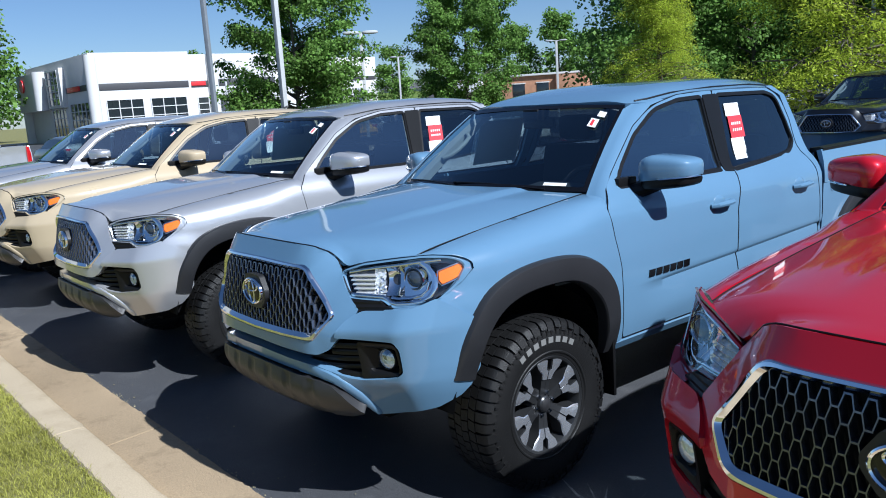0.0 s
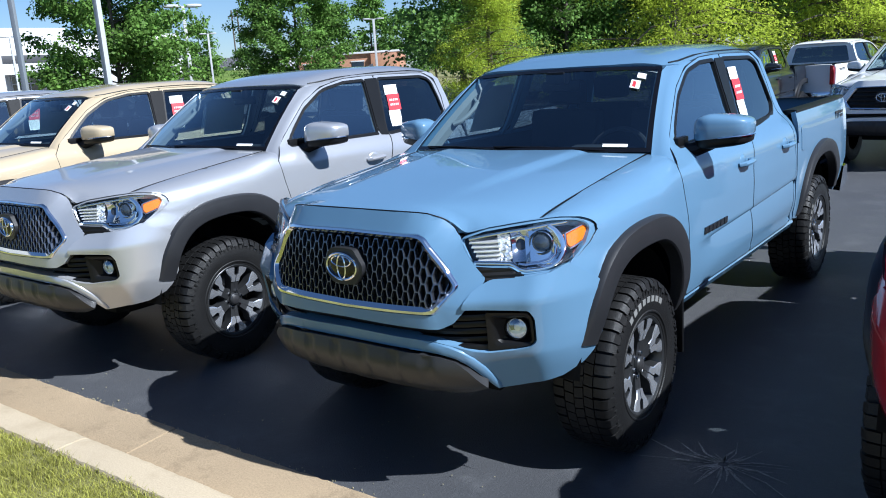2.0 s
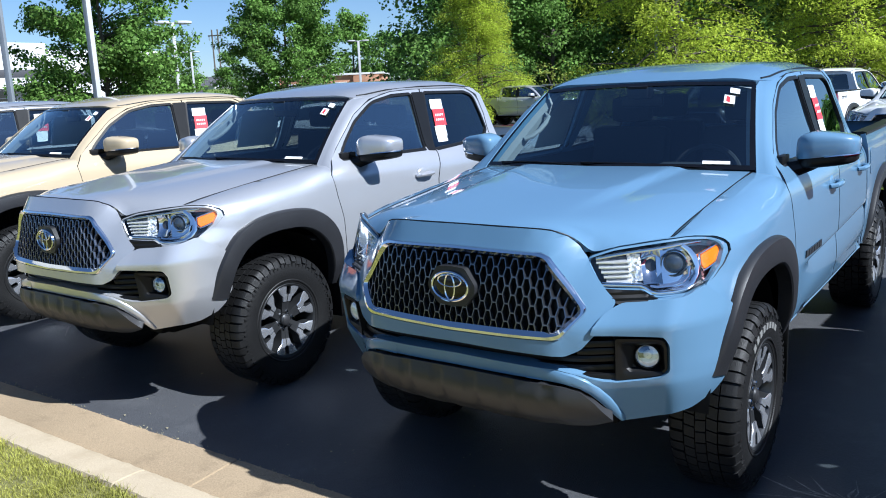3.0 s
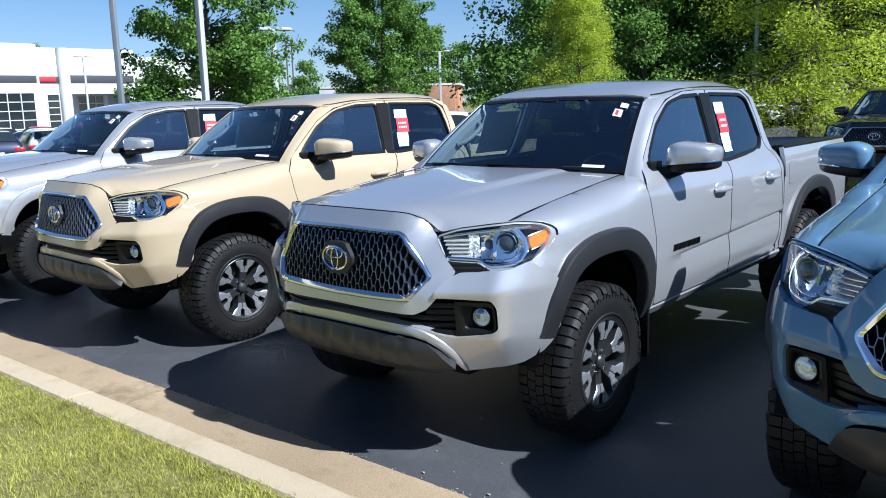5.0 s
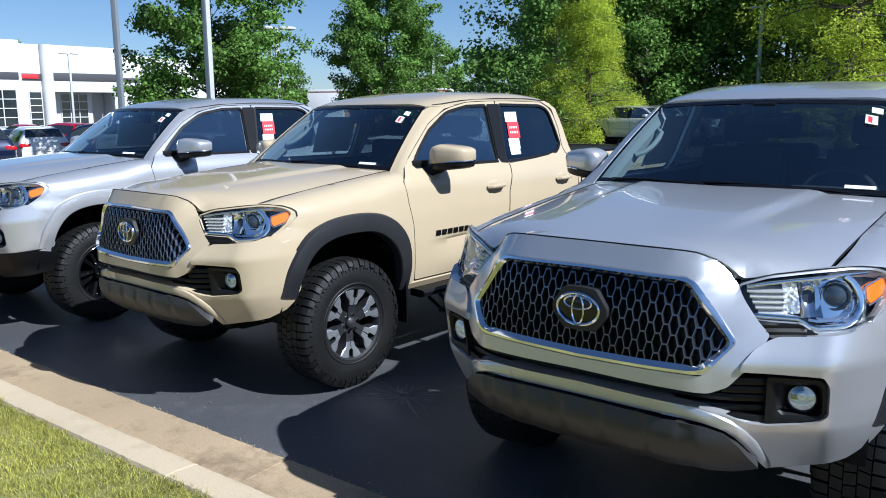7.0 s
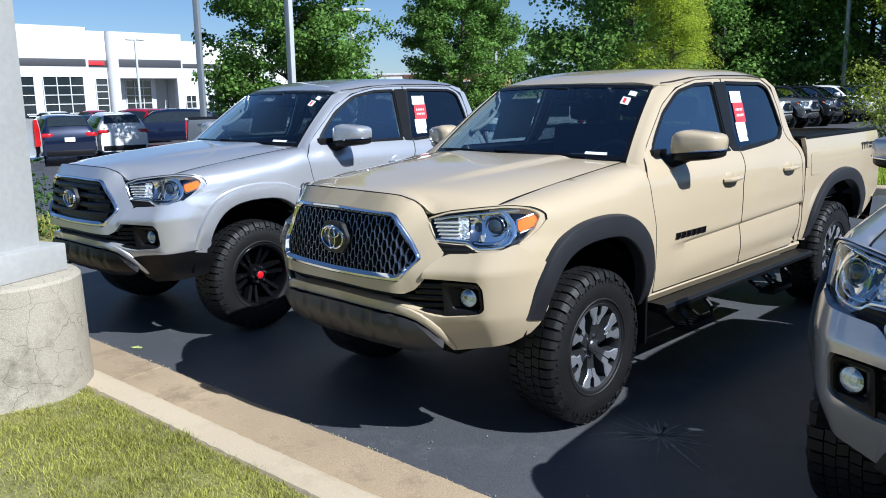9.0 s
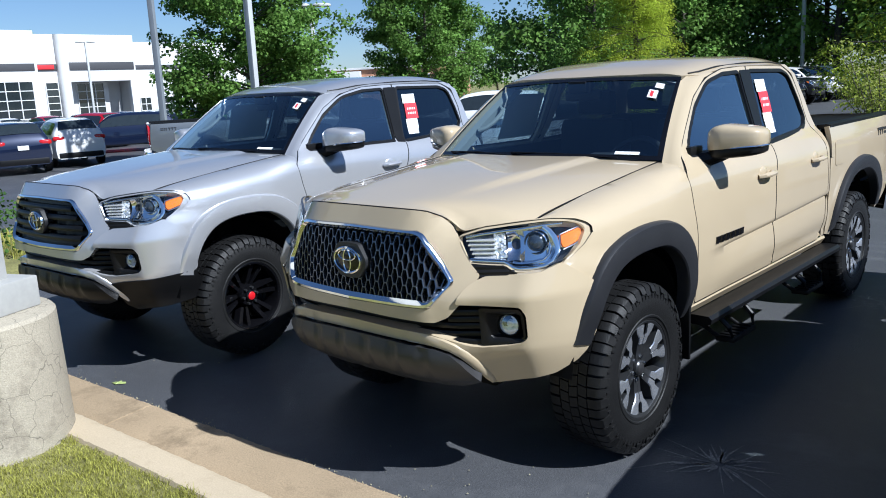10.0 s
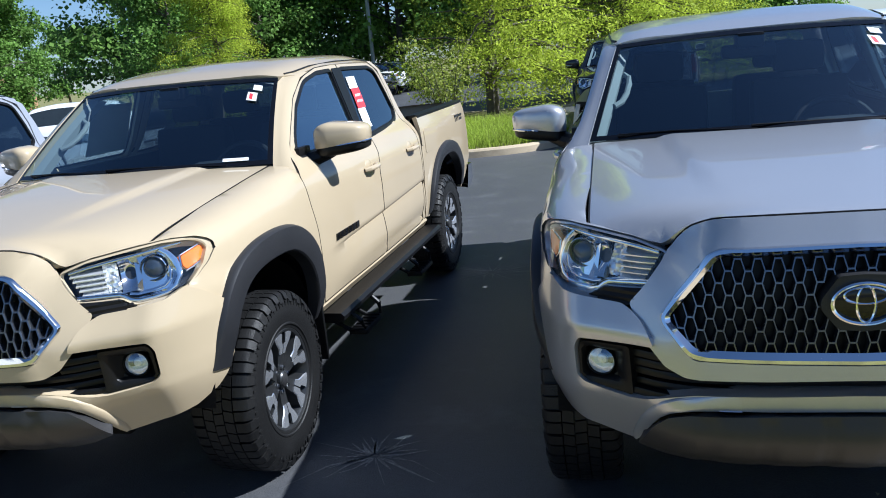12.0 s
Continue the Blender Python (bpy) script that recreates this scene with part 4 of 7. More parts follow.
def axle_mesh(y, r):
    def build():
        bm = bmesh.new()
        tube(bm, [(-.78, y, HUB_Z), (-.3, y, HUB_Z), (-.06, y, HUB_Z), (.10, y, HUB_Z), (.26, y, HUB_Z), (.34, y, HUB_Z), (.78, y, HUB_Z)], [r, r, r * 1.6, r * 2.6, r * 2.2, r, r], 12)
        return bm
    return build


def liner_mesh(y):
    def build():
        bm = bmesh.new()
        rows = []
        for a in np.linspace(.12, math.pi - .12, 18):
            c, d = y + .50 * math.cos(a), HUB_Z + .03 + .50 * math.sin(a)
            rows.append([(.56, y + .40 * math.cos(a), HUB_Z + .4 * math.sin(a)), (.58, c, d), (.84, c, d)])
        strip(bm, rows)
        return bm
    return build


def strut_mesh(y):
    def build():
        bm = bmesh.new()
        tube(bm, [(.66, y + .02, .40), (.60, y + .04, .62), (.57, y + .05, .88)], [.03, .055, .06], 10)
        return bm
    return build


def mudflap():
    bm = bmesh.new()
    box(bm, (.66, 1.405, .30), (.90, 1.425, .62), .006)
    return bm


def rocker_mesh():
    bm = bmesh.new()
    rows = [[(side_x(y, .56) - .012, y, .567), (side_x(y, .56) - .004, y, .545), (side_x(y, .56) - .03, y, .505), (side_x(y, .56) - .16, y, .485), (side_x(y, .56) - .16, y, .57)] for y in np.linspace(1.46, 3.54, 20)]
    strip(bm, rows)
    bmesh.ops.recalc_face_normals(bm, faces=bm.faces)
    return bm


def pillar_mesh():
    a = [shield(1.0, v) + Vector((.003, -.002, 0)) for v in (-.06, .02, .18, .34, .50, .66, .82, .94)] + [roof(.588, 2.03) - Vector((0, 0, .012))]
    b = [Vector((side_x(y, z), y, z)) for y, z in ((1.433, 1.195), (1.506, 1.286), (1.592, 1.352), (1.683, 1.421), (1.775, 1.490), (1.868, 1.560), (1.968, 1.610), (2.068, 1.657), (2.20, 1.682))]
    bm = bmesh.new()
    rows = []
    for p, q in zip(a, b):
        n = Vector((.6, -.5, .4))
        rows.append([p + Vector((-.02, .03, -.02)), p + Vector((0, -.002, .004))] + [p + (q - p) * t + n * (.010 * 4 * t * (1 - t)) for t in (.12, .35, .6, .88)] + [q, q + Vector((-.03, .015, -.01))])
    strip(bm, rows)
    bmesh.ops.recalc_face_normals(bm, faces=bm.faces)
    return bm


def cowl_mesh():
    """The black panel between bonnet and windscreen, and the dark edge round the glass."""
    bm = bmesh.new()
    rows = []
    for u in np.linspace(-1, 1, 25):
        p = shield(u, 0)
        rows.append([Vector((p.x, p.y - .07, p.z - .02)), Vector((p.x, p.y - .02, p.z - .012)), p + Vector((0, .02, -.002))])
    strip(bm, rows)
    return bm


def shield_mesh(d=0.0, v0=.0, v1=1.0, u1=1.0):
    bm = bmesh.new()
    strip(bm, [[shield(u, v) + Vector((0, .4 * d, -.3 * d)) for u in np.linspace(-u1, u1, 25)] for v in np.linspace(v0, v1, 11)])
    bmesh.ops.recalc_face_normals(bm, faces=bm.faces)
    bm.normal_update()
    if bm.faces[0] if False else sum(f.normal.y for f in bm.faces) > 0:
        bmesh.ops.reverse_faces(bm, faces=bm.faces)
    return bm


def shield_rim():
    """The black band that borders the windscreen."""
    bm = bmesh.new()
    n = Vector((0, -.0024, .0018))
    for u0, u1 in ((-1.0, -.968), (.968, 1.0)):
        strip(bm, [[shield(u, v) + n for u in (u0, u1)] for v in np.linspace(0, 1, 12)])
    strip(bm, [[shield(u, v) + n for u in np.linspace(-.968, .968, 25)] for v in (.955, 1.0)])
    strip(bm, [[shield(u, v) + n for u in np.linspace(-.968, .968, 25)] for v in (.0, .045)])
    return bm


def on_shield(x, v, w, h, lean=0.0):
    """A small label on the windscreen, w across and h up, its middle at x and at v of the height."""
    def build():
        bm = bmesh.new()
        hv = h / .72
        n = Vector((0, -.008, .006))
        rows = [[shield((x + (i - .5) * w) / (.722 - .137 * v), v + (j - .5) * hv + lean * (i - .5)) + n for i in (0, .5, 1)] for j in (0, 1)]
        strip(bm, rows)
        return bm
    return build


def on_side(y, z, w, h, d=.003, lean=0.0):
    def build():
        bm = bmesh.new()
        strip(bm, [[Vector((side_x(y, zz) + d, y + (i - .5) * w + lean * (zz - z), zz)) for i in (0, 1)] for zz in np.linspace(z - h / 2, z + h / 2, 5)])
        bm.normal_update()
        return bm
    return build


def bed_inner():
    bm = bmesh.new()
    for s in (-1, 1):
        strip(bm, [[(s * (side_x(y, 1.25) - .07), y, 1.285), (s * (side_x(y, 1.25) - .075), y, .82)] for y in (3.56, 4.3, 5.12)])
        box(bm, (min(s * .55, s * .79), 3.80, .80), (max(s * .55, s * .79), 4.55, 1.02), .04)
    strip(bm, [[(-.80 + i * .04, y, .80 + (.012 if i % 4 in (1, 2) else 0)) for i in range(41)] for y in (3.54, 5.14)])
    strip(bm, [[(x, 3.555, z) for x in (-.80, .80)] for z in (.80, 1.27)])
    bmesh.ops.recalc_face_normals(bm, faces=bm.faces)
    return bm


def rail_cap():
    bm = bmesh.new()
    rows = []
    for y in np.linspace(3.546, 5.13, 12):
        x = side_x(y, 1.29)
        rows.append([(x - .085, y, 1.27), (x - .083, y, 1.305), (x - .02, y, 1.310), (x + .004, y, 1.304), (x + .004, y, 1.288)])
    vs = strip(bm, rows)
    bm.faces.new(vs[0]), bm.faces.new(vs[-1])
    bmesh.ops.recalc_face_normals(bm, faces=bm.faces)
    return bm


def tailgate_mesh():
    o = rounded([(-.78, .74), (.78, .74), (.80, 1.285), (-.80, 1.285)], .03, .08)
    return panel(o, lambda x, z: Vector((x, 5.17 + .02 * sm(z, 1.15, 1.25) - .012 * (sm(abs(x), .55, .6)), z)), (0, 1, 0), .08, .05)


def tail_lamp():
    o = rounded([(.02, .88), (.02, 1.27), (.11, 1.27), (.145, 1.20), (.135, .90)], .02, .03)

    def fn(u, z):
        # wraps the rear corner: from the tail on to the side
        if u < .09:
            return Vector((.750 + u, 5.195, z))
        return Vector((.850 - .028 * sm(z, 1.10, 1.28), 5.195 - (u - .09) * 1.0, z))
    return panel(o, fn, (.6, 1, 0), .03, .03)


def rear_bumper():
    bm = bmesh.new()
    rows = []
    for t in np.linspace(-1, 1, 25):
        x = .90 * t
        y = 5.30 - .16 * abs(t) ** 4
        rows.append([(x, y - .14, .74), (x, y - .01, .74), (x, y, .72), (x, y + .004, .60), (x * .98, y - .03, .54), (x * .97, y - .12, .53)])
    vs = strip(bm, rows)
    bm.faces.new(vs[0]), bm.faces.new(vs[-1])
    bmesh.ops.recalc_face_normals(bm, faces=bm.faces)
    return bm


def back_y(z):
    return 3.512 - .06 * sm(z, 1.25, 1.75)


REAR_PANE = [(-.62, 1.31), (.62, 1.31), (.54, 1.64), (-.54, 1.64)]


def cab_back():
    o = rounded([(-.82, .58), (.82, .58), (.82, 1.20), (.74, 1.32), (.61, 1.70), (-.61, 1.70), (-.74, 1.32), (-.82, 1.20)], .03, .06)
    return panel(o, lambda x, z: Vector((x, back_y(z), z)), (0, 1, 0), .09, .03, [rounded(REAR_PANE, .04, .06)])


def rear_pane():
    return panel(rounded(REAR_PANE, .04, .06), lambda x, z: Vector((x, back_y(z) - .006, z)), (0, 1, 0), .2, 0)


def cab_corner():
    o = [(3.42, .575), (3.458, .81), (3.463, 1.06), (3.456, 1.20), (3.411, 1.34), (3.429, 1.50), (3.404, 1.65), (3.27, 1.711), (3.34, 1.711), (3.462, 1.65), (3.495, 1.50), (3.510, 1.30), (3.508, 1.15), (3.484, 1.0), (3.478, .8), (3.478, .575)]
    return panel(rounded(o, .01, .04), side, (1, 0, 0), .04, .06)


def roof_mesh():
    half = [(0, 1.893), (.30, 1.912), (.575, 1.962), (.640, 2.08), (.646, 2.5), (.646, 3.22), (.635, 3.38), (.58, 3.475), (0, 3.51)]
    return panel(rounded(sym(half), .03, .05), roof, (0, 0, 1), .055, .02)


def bonnet_mesh():
    half = [(0, .122), (.28, .133), (.362, .156), (.414, .192), (.455, .209), (.485, .219), (.56, .260), (.689, .370), (.700, .42), (.7022, .8), (.7022, 1.2), (.7022, 1.455), (.60, 1.390), (.30, 1.288), (0, 1.258)]
    return panel(rounded(sym(half), .015, .04), bonnet, (0, 0, 1), .030, .02)


def front_seal():
    """The dark joint between the bonnet and the panel over the grille."""
    half = [(0, 1.199), (.14, 1.1985), (.28, 1.197), (.33, 1.194), (.36, 1.190), (.385, 1.182), (.41, 1.169), (.432, 1.150), (.449, 1.131), (.470, 1.103)]
    bm = bmesh.new()
    tube(bm, [face(-x, z, .003) for x, z in half[:0:-1]] + [face(x, z, .003) for x, z in half], .0028, 6)
    return bm


def side_seal():
    """The dark joint between the bonnet and the fender."""
    bm = bmesh.new()
    tube(bm, [bonnet(.7022, y) + Vector((.0016, 0, .0004)) for y in np.linspace(.385, 1.44, 30)], .0023, 6)
    return bm


def fuel_door():
    return panel(rounded([(3.60, 1.03), (3.60, 1.19), (3.66, 1.20), (3.78, 1.19), (3.79, 1.03)], .02, .03), off_side(.003), (1, 0, 0), .05, .006)


def board_mesh():
    """Running board with its two hoop steps."""
    bm = bmesh.new()
    for yy in ((1.50, 3.55),):
        rows = []
        for y in np.linspace(yy[0], yy[1], 14):
            rows.append([(.845, y, .500), (.87, y, .508), (.955, y, .506), (.972, y, .490), (.968, y, .468), (.94, y, .455), (.845, y, .460)])
        vs = strip(bm, rows, True)
        bm.faces.new(vs[0]), bm.faces.new(vs[-1])
    bmesh.ops.recalc_face_normals(bm, faces=bm.faces)
    return bm


def step_mesh(y):
    def build():
        bm = bmesh.new()
        box(bm, (.90, y - .15, .318), (1.0, y + .15, .345), .008)
        for d in (-.10, -.05, 0, .05, .10):
            box(bm, (.91, y + d - .010, .343), (.992, y + d + .010, .352), .002)
        tube(bm, [(.80, y - .13, .40), (.92, y - .13, .33)], .012, 8), tube(bm, [(.80, y + .13, .40), (.92, y + .13, .33)], .012, 8)
        return bm
    return build


def hanger_mesh(y, d):
    def build():
        bm = bmesh.new()
        tube(bm, [(.90, y + d, .47), (.975, y + d * .95, .40), (.99, y + d * .8, .33), (.90, y + d * .8, .325)], .014, 8)
        return bm
    return build


def fin_mesh():
    bm = bmesh.new()
    z = 1.765
    rows = [[(-.03, 3.02, z), (0, 3.0, z), (.03, 3.02, z)], [(-.022, 3.10, z + .02), (0, 3.09, z + .035), (.022, 3.10, z + .02)], [(-.012, 3.16, z + .03), (0, 3.165, z + .058), (.012, 3.16, z + .03)], [(-.01, 3.18, z), (0, 3.18, z), (.01, 3.18, z)]]
    strip(bm, [[(x, y + .22, h - .014) for x, y, h in r] for r in rows])
    return bm


def roof_strip():
    """The dark moulding in the roof ditch."""
    bm = bmesh.new()
    tube(bm, [roof(x, y) + Vector((0, 0, .002)) for x, y in ((.592, 2.02), (.612, 2.10), (.622, 2.3), (.624, 2.7), (.624, 3.1), (.618, 3.33), (.60, 3.42))], .0055, 6)
    return bm


def headliner():
    bm = bmesh.new()
    strip(bm, [[roof(x, y) - Vector((0, 0, .035)) for x in np.linspace(-.59, .59, 9)] for y in np.linspace(1.95, 3.44, 9)])
    return bm


def door_cards():
    bm = bmesh.new()
    strip(bm, [[(side_x(y, z) - .09, y, z) for z in (.62, .95, 1.20, 1.262)] for y in (1.50, 2.0, 2.5, 3.0, 3.43)])
    return bm


def pillar_trim():
    """The pale lining inside the windscreen pillar."""
    bm = bmesh.new()
    rows = []
    for v in np.linspace(.02, .97, 12):
        p = shield(1.0, v)
        rows.append([p + Vector((-.020, .030, -.012)), p + Vector((-.055, .050, -.02)), p + Vector((-.060, .11, -.03)), p + Vector((-.030, .13, -.03))])
    strip(bm, rows)
    bmesh.ops.recalc_face_normals(bm, faces=bm.faces)
    return bm


def grab_handle():
    bm = bmesh.new()
    tube(bm, [shield(-1.0, v) + Vector((.060 + d, .060 + d * .6, -.02)) for v, d in ((.36, 0), (.40, .030), (.48, .042), (.58, .042), (.66, .030), (.70, 0))], .014, 8)
    return bm


def window_paper():
    """A printed sheet behind the passenger's window."""
    bm = bmesh.new()
    strip(bm, [[Vector((-side_x(y, z) + .03, y, z)) for z in (1.315, 1.40, 1.50, 1.60)] for y in (2.06, 2.20, 2.34, 2.46)])
    return bm


def rear_mirror():
    bm = bmesh.new()
    box(bm, (-.12, 1.90, 1.555), (.12, 1.93, 1.62), .02)
    box(bm, (-.06, 1.84, 1.60), (.06, 1.94, 1.67), .015)
    return bm


def pickup(m, color, label, colour_word, grille="mesh", flare=None, black_wheels=False, boards=False, stickers=True, group="pickup trucks in the row", low_trim=None):
    t = empty("pickup_truck", m, label, "pickup truck", group)
    flare = flare or PLASTIC
    part("engine_bay", block(((-.56, .30, .52), (.56, 1.40, 1.02), .03)), CHASSIS, t, key="engine_bay")
    part("floor_pan", block(((-.80, 1.42, .50), (.80, 3.40, .64), .02)), CHASSIS, t, key="floor_pan")
    part("bed_underside", block(((-.58, 3.45, .55), (.58, 5.10, .78), .02)), CHASSIS, t, key="bed_under")
    part("underguard", block(((-.40, .50, .36), (.40, 1.25, .44), .02)), CHASSIS, t, key="underguard")
    both("frame_rail", "rail_f", block(((.41, .34, .42), (.53, 5.05, .56), .01)), CHASSIS, t)
    for yy, r in ((HUB_F, .035), (HUB_R, .05)):
        part("axle", axle_mesh(yy, r), CHASSIS, t, key="axle%.1f" % yy)
        both("wheel_liner", "liner%.1f" % yy, liner_mesh(yy), CHASSIS, t)
        both("strut", "strut%.1f" % yy, strut_mesh(yy), CHASSIS, t)
    bo = part("bonnet", bonnet_mesh, color, t, key="bonnet")
    if stickers:
        part("front_seal", front_seal, BLACKPL, bo, key="front_seal")
        both("side_seal", "side_seal", side_seal, BLACKPL, bo)
    part("roof", roof_mesh, color, t, key="roof")
    part("antenna", fin_mesh, GUARD, t, key="fin")
    both("roof_moulding", "roof_strip", roof_strip, BLACKPL, t)
    part("headliner", headliner, HEADLINER, t, key="headliner")
    both("fender", "fender", lambda: panel(rounded(FENDER, .012, .035), fender, (1, 0, .3), .035, .025), color, t)
    for nm, out, hole, hy in (("front_door", DOOR_F, WIN_F, 2.345), ("rear_door", DOOR_R, WIN_R, 3.225)):
        for d, sg in zip(both(nm, nm, door_mesh(out, hole), color, t), ("", "_m")):
            def flip(b, g=sg):
                return (lambda: mirrored(b())) if g else b
            part("window", flip(lambda h=hole: panel(rounded(h, .02, .04), off_side(-.010), (1, 0, 0), .1, 0)), FRONTGLASS if nm == "front_door" else GLASS, d, "tinted window", nm + "_win" + sg)
            part("window_trim", flip(ring_mesh(hole, .016, side, (1, 0, 0))), BLACKPL, d, "", nm + "_trim" + sg)
            part("door_seal", flip(seam_mesh(out)), BLACKPL, d, "", nm + "_seal" + sg)
            part("handle", flip(handle_mesh(hy)), color, d, "", nm + "_handle" + sg)
            if nm == "front_door":
                part("badge", flip(badge_mesh), GLOSSBLACK, d, "black name plate", "badge" + sg)
            if nm == "rear_door":
                part("pillar_cover", flip(lambda: panel(rounded([(2.506, 1.270), (2.524, 1.39), (2.552, 1.688), (2.692, 1.690), (2.630, 1.40), (2.590, 1.262)], .01, .04), off_side(.005), (1, 0, 0), .06, .004)), BLACKPL, d, "", "pillar_cover" + sg)
                if stickers and not sg:
                    part("price_label", on_side(2.820, 1.592, .150, .072, -.004, .20), LABELWHITE, d, "white price label", "lab1")
                    part("price_label", on_side(2.812, 1.494, .145, .124, -.004, .20), LABELRED, d, "red price label", "lab2")
                    part("price_label", on_side(2.772, 1.372, .135, .118, -.004, .20), LABELWHITE, d, "white price label", "lab3")
                    def writing():
                        bm = bmesh.new()
                        for zz, n in ((1.512, 5), (1.476, 5)):
                            for i in range(n):
                                y = 2.762 + i * .021 + .18 * (zz - 1.5)
                                x = side_x(y, zz) - .0015
                                box(bm, (x - .001, y, zz - .008), (x + .001, y + .012, zz + .008))
                        return bm
                    tagged(part("label_writing", writing, LABELWHITE, d, "", "labw"), kind="stuff")
    both("cab_corner", "cab_corner", cab_corner, color, t)
    part("cab_back", cab_back, color, t, key="cab_back")
    part("rear_window", rear_pane, GLASS, t, key="rear_pane")
    both("pillar", "pillar", pillar_mesh, color, t)
    w = part("windscreen", shield_mesh, SHIELD, t, key="shield")
    part("windscreen_band", shield_rim, GLOSSBLACK, w, key="shield_rim")
    if stickers:
        part("dash_label", on_shield(.555, .060, .115, .022), LABELWHITE, w, "white stock label", "stk1")
        part("sticker", on_shield(.512, .868, .046, .046, -.02), LABELWHITE, w, "", "stk2")
        part("sticker", on_shield(.503, .762, .050, .072, -.02), LABELWHITE, w, "", "stk3")
        part("sticker", on_shield(.497, .765, .018, .050, -.02), LABELRED, w, "", "stk4")
    part("cowl", cowl_mesh, BLACKPL, t, key="cowl")
    part("wiper", wiper_mesh(.52, -.08), BLACKPL, t, key="wiper_a")
    part("wiper", wiper_mesh(-.06, -.60), BLACKPL, t, key="wiper_b")
    part("bumper", bumper_mesh, color, t, key="bumper")
    part("bumper_shelf", chin_mesh, color, t, key="chin")
    both("bumper_lip", "lip", lip_mesh, color, t)
    part("intake", intake_mesh, BLACKPL, t, key="intake")
    part("intake_back", intake_back, BLACKPL, t, key="intake_back")
    part("skid_plate", guard_mesh, low_trim or GUARD, t, "dark grey skid plate", key="guard")
    if low_trim:
        both("lower_corner", "lower_corner", corner_trim, low_trim, t)
    part("grille_surround", surround_mesh, color, t, key="surround")
    g = part("grille", honeycomb_mesh if grille == "mesh" else bars_mesh, MESHGREY if grille == "mesh" else BLACKPL, t, "honeycomb grille" if grille == "mesh" else "black barred grille", key="grille_" + grille)
    part("grille_back", grille_back, BLACKPL, g, key="grille_back")
    part("chrome_frame", chrome_mesh, CHROME, g, "chrome frame", key="chrome")
    part("emblem_plate", emblem_plate, PLASTIC, g, key="emblem_plate")
    part("emblem_glass", emblem_glass, GLOSSBLACK, g, key="emblem_glass")
    part("emblem", emblem_ring, CHROME, g, "chrome oval emblem", key="emblem")
    for sg in ("", "_m"):
        def flip(b, g=sg):
            return (lambda: mirrored(b())) if g else b
        h = part("headlight", flip(lamp_house), LAMPDARK, t, "", "lamp_house" + sg)
        part("flange", flip(lamp_flange), color, h, "", "lamp_flange" + sg)
        part("ledge", flip(bumper_ledge), color, t, "", "ledge" + sg)
        ln = part("lens", flip(lamp_lens), CLEAR, h, "clear lens", "lamp_lens" + sg)
        ln.visible_shadow = False
        part("bright_trim", flip(lamp_trim), CHROME, h, "", "lamp_trim" + sg)
        part("louvre", flip(lamp_ribs), BRIGHT, h, "", "lamp_ribs" + sg)
        part("facets", flip(lamp_facets), BRIGHT, h, "", "lamp_facets" + sg)
        part("insert", flip(lamp_insert), BLACKPL, t, "ribbed black insert under the lamp", "lamp_insert" + sg)
        part("signal_frame", flip(amber_frame), CHROME, h, "", "amber_frame" + sg)
        part("reflector", flip(lamp_bowl), CHROME, h, "", "lamp_bowl" + sg)
        part("bezel", flip(lamp_bezel), CHROME, h, "", "lamp_bezel" + sg)
        part("projector_ring", flip(projector("ring")), CHROME, h, "", "proj_ring" + sg)
        part("projector", flip(projector("ball")), PROJECTOR, h, "", "proj_ball" + sg)
        part("turn_signal", flip(lamp_amber), AMBER, h, "amber turn signal", "lamp_amber" + sg)
        fb = part("fog_lamp", flip(fog_bezel), BLACKPL, t, "", "fog_bezel" + sg)
        part("fog_surround", flip(fog_surround), BLACKPL, fb, "", "fog_surround" + sg)
        part("lamp_ring", flip(fog_lamp("ring")), BLACKPL, fb, "", "fog_ring" + sg)
        part("bowl", flip(fog_lamp("bowl")), FOGBOWL, fb, "", "fog_bowl" + sg)
        part("lens", flip(fog_lamp("lens")), FOGLENS, fb, "", "fog_lens" + sg).visible_shadow = False
        mc = part("mirror", flip(mirror_cap), color, t, "", "mirror_cap" + sg)
        part("mirror_base", flip(mirror_base), BLACKPL, mc, "black mirror base", "mirror_base" + sg)
        part("mirror_trim", flip(mirror_trim), CHROME, mc, "", "mirror_trim" + sg)
        part("mirror_glass", flip(mirror_glass), CHROME, mc, "", "mirror_glass" + sg)
        part("front_flare", flip(flare_mesh(*FL_F)), flare, t, "", "flare_f" + sg)
        part("rear_flare", flip(flare_mesh(*FL_R)), flare, t, "", "flare_r" + sg)
        part("mudflap", flip(mudflap), BLACKPL, t, "", "mudflap" + sg)
        part("sill", flip(rocker_mesh), color, t, "", "rocker" + sg)
        part("seat", flip(seat(.36, 2.05)), INTERIOR, t, "", "seat" + sg)
        part("rear_seat", flip(seat(.36, 2.72)), INTERIOR, t, "", "rseat" + sg)
        part("door_lining", flip(door_cards), INTERIOR, t, "", "cards" + sg)
        bs = part("bed_side", flip(lambda: panel(rounded(BED, .012, .04), side, (1, 0, 0), .05, .03)), color, t, "", "bed" + sg)
        part("rail_cap", flip(rail_cap), BLACKPL, bs, "", "rail" + sg)
        part("lettering", flip(bed_badge(True)), GUARD, bs, "", "bedbadge" + sg)
        tagged(part("small_lettering", flip(bed_badge(False)), GUARD, bs, "", "bedbadge2" + sg), kind="stuff")
        if not sg:
            part("fuel_door", fuel_door, color, bs, "", "fuel")
        part("tail_lamp", flip(tail_lamp), REDLENS, t, "red tail lamp", "tail_lamp" + sg)
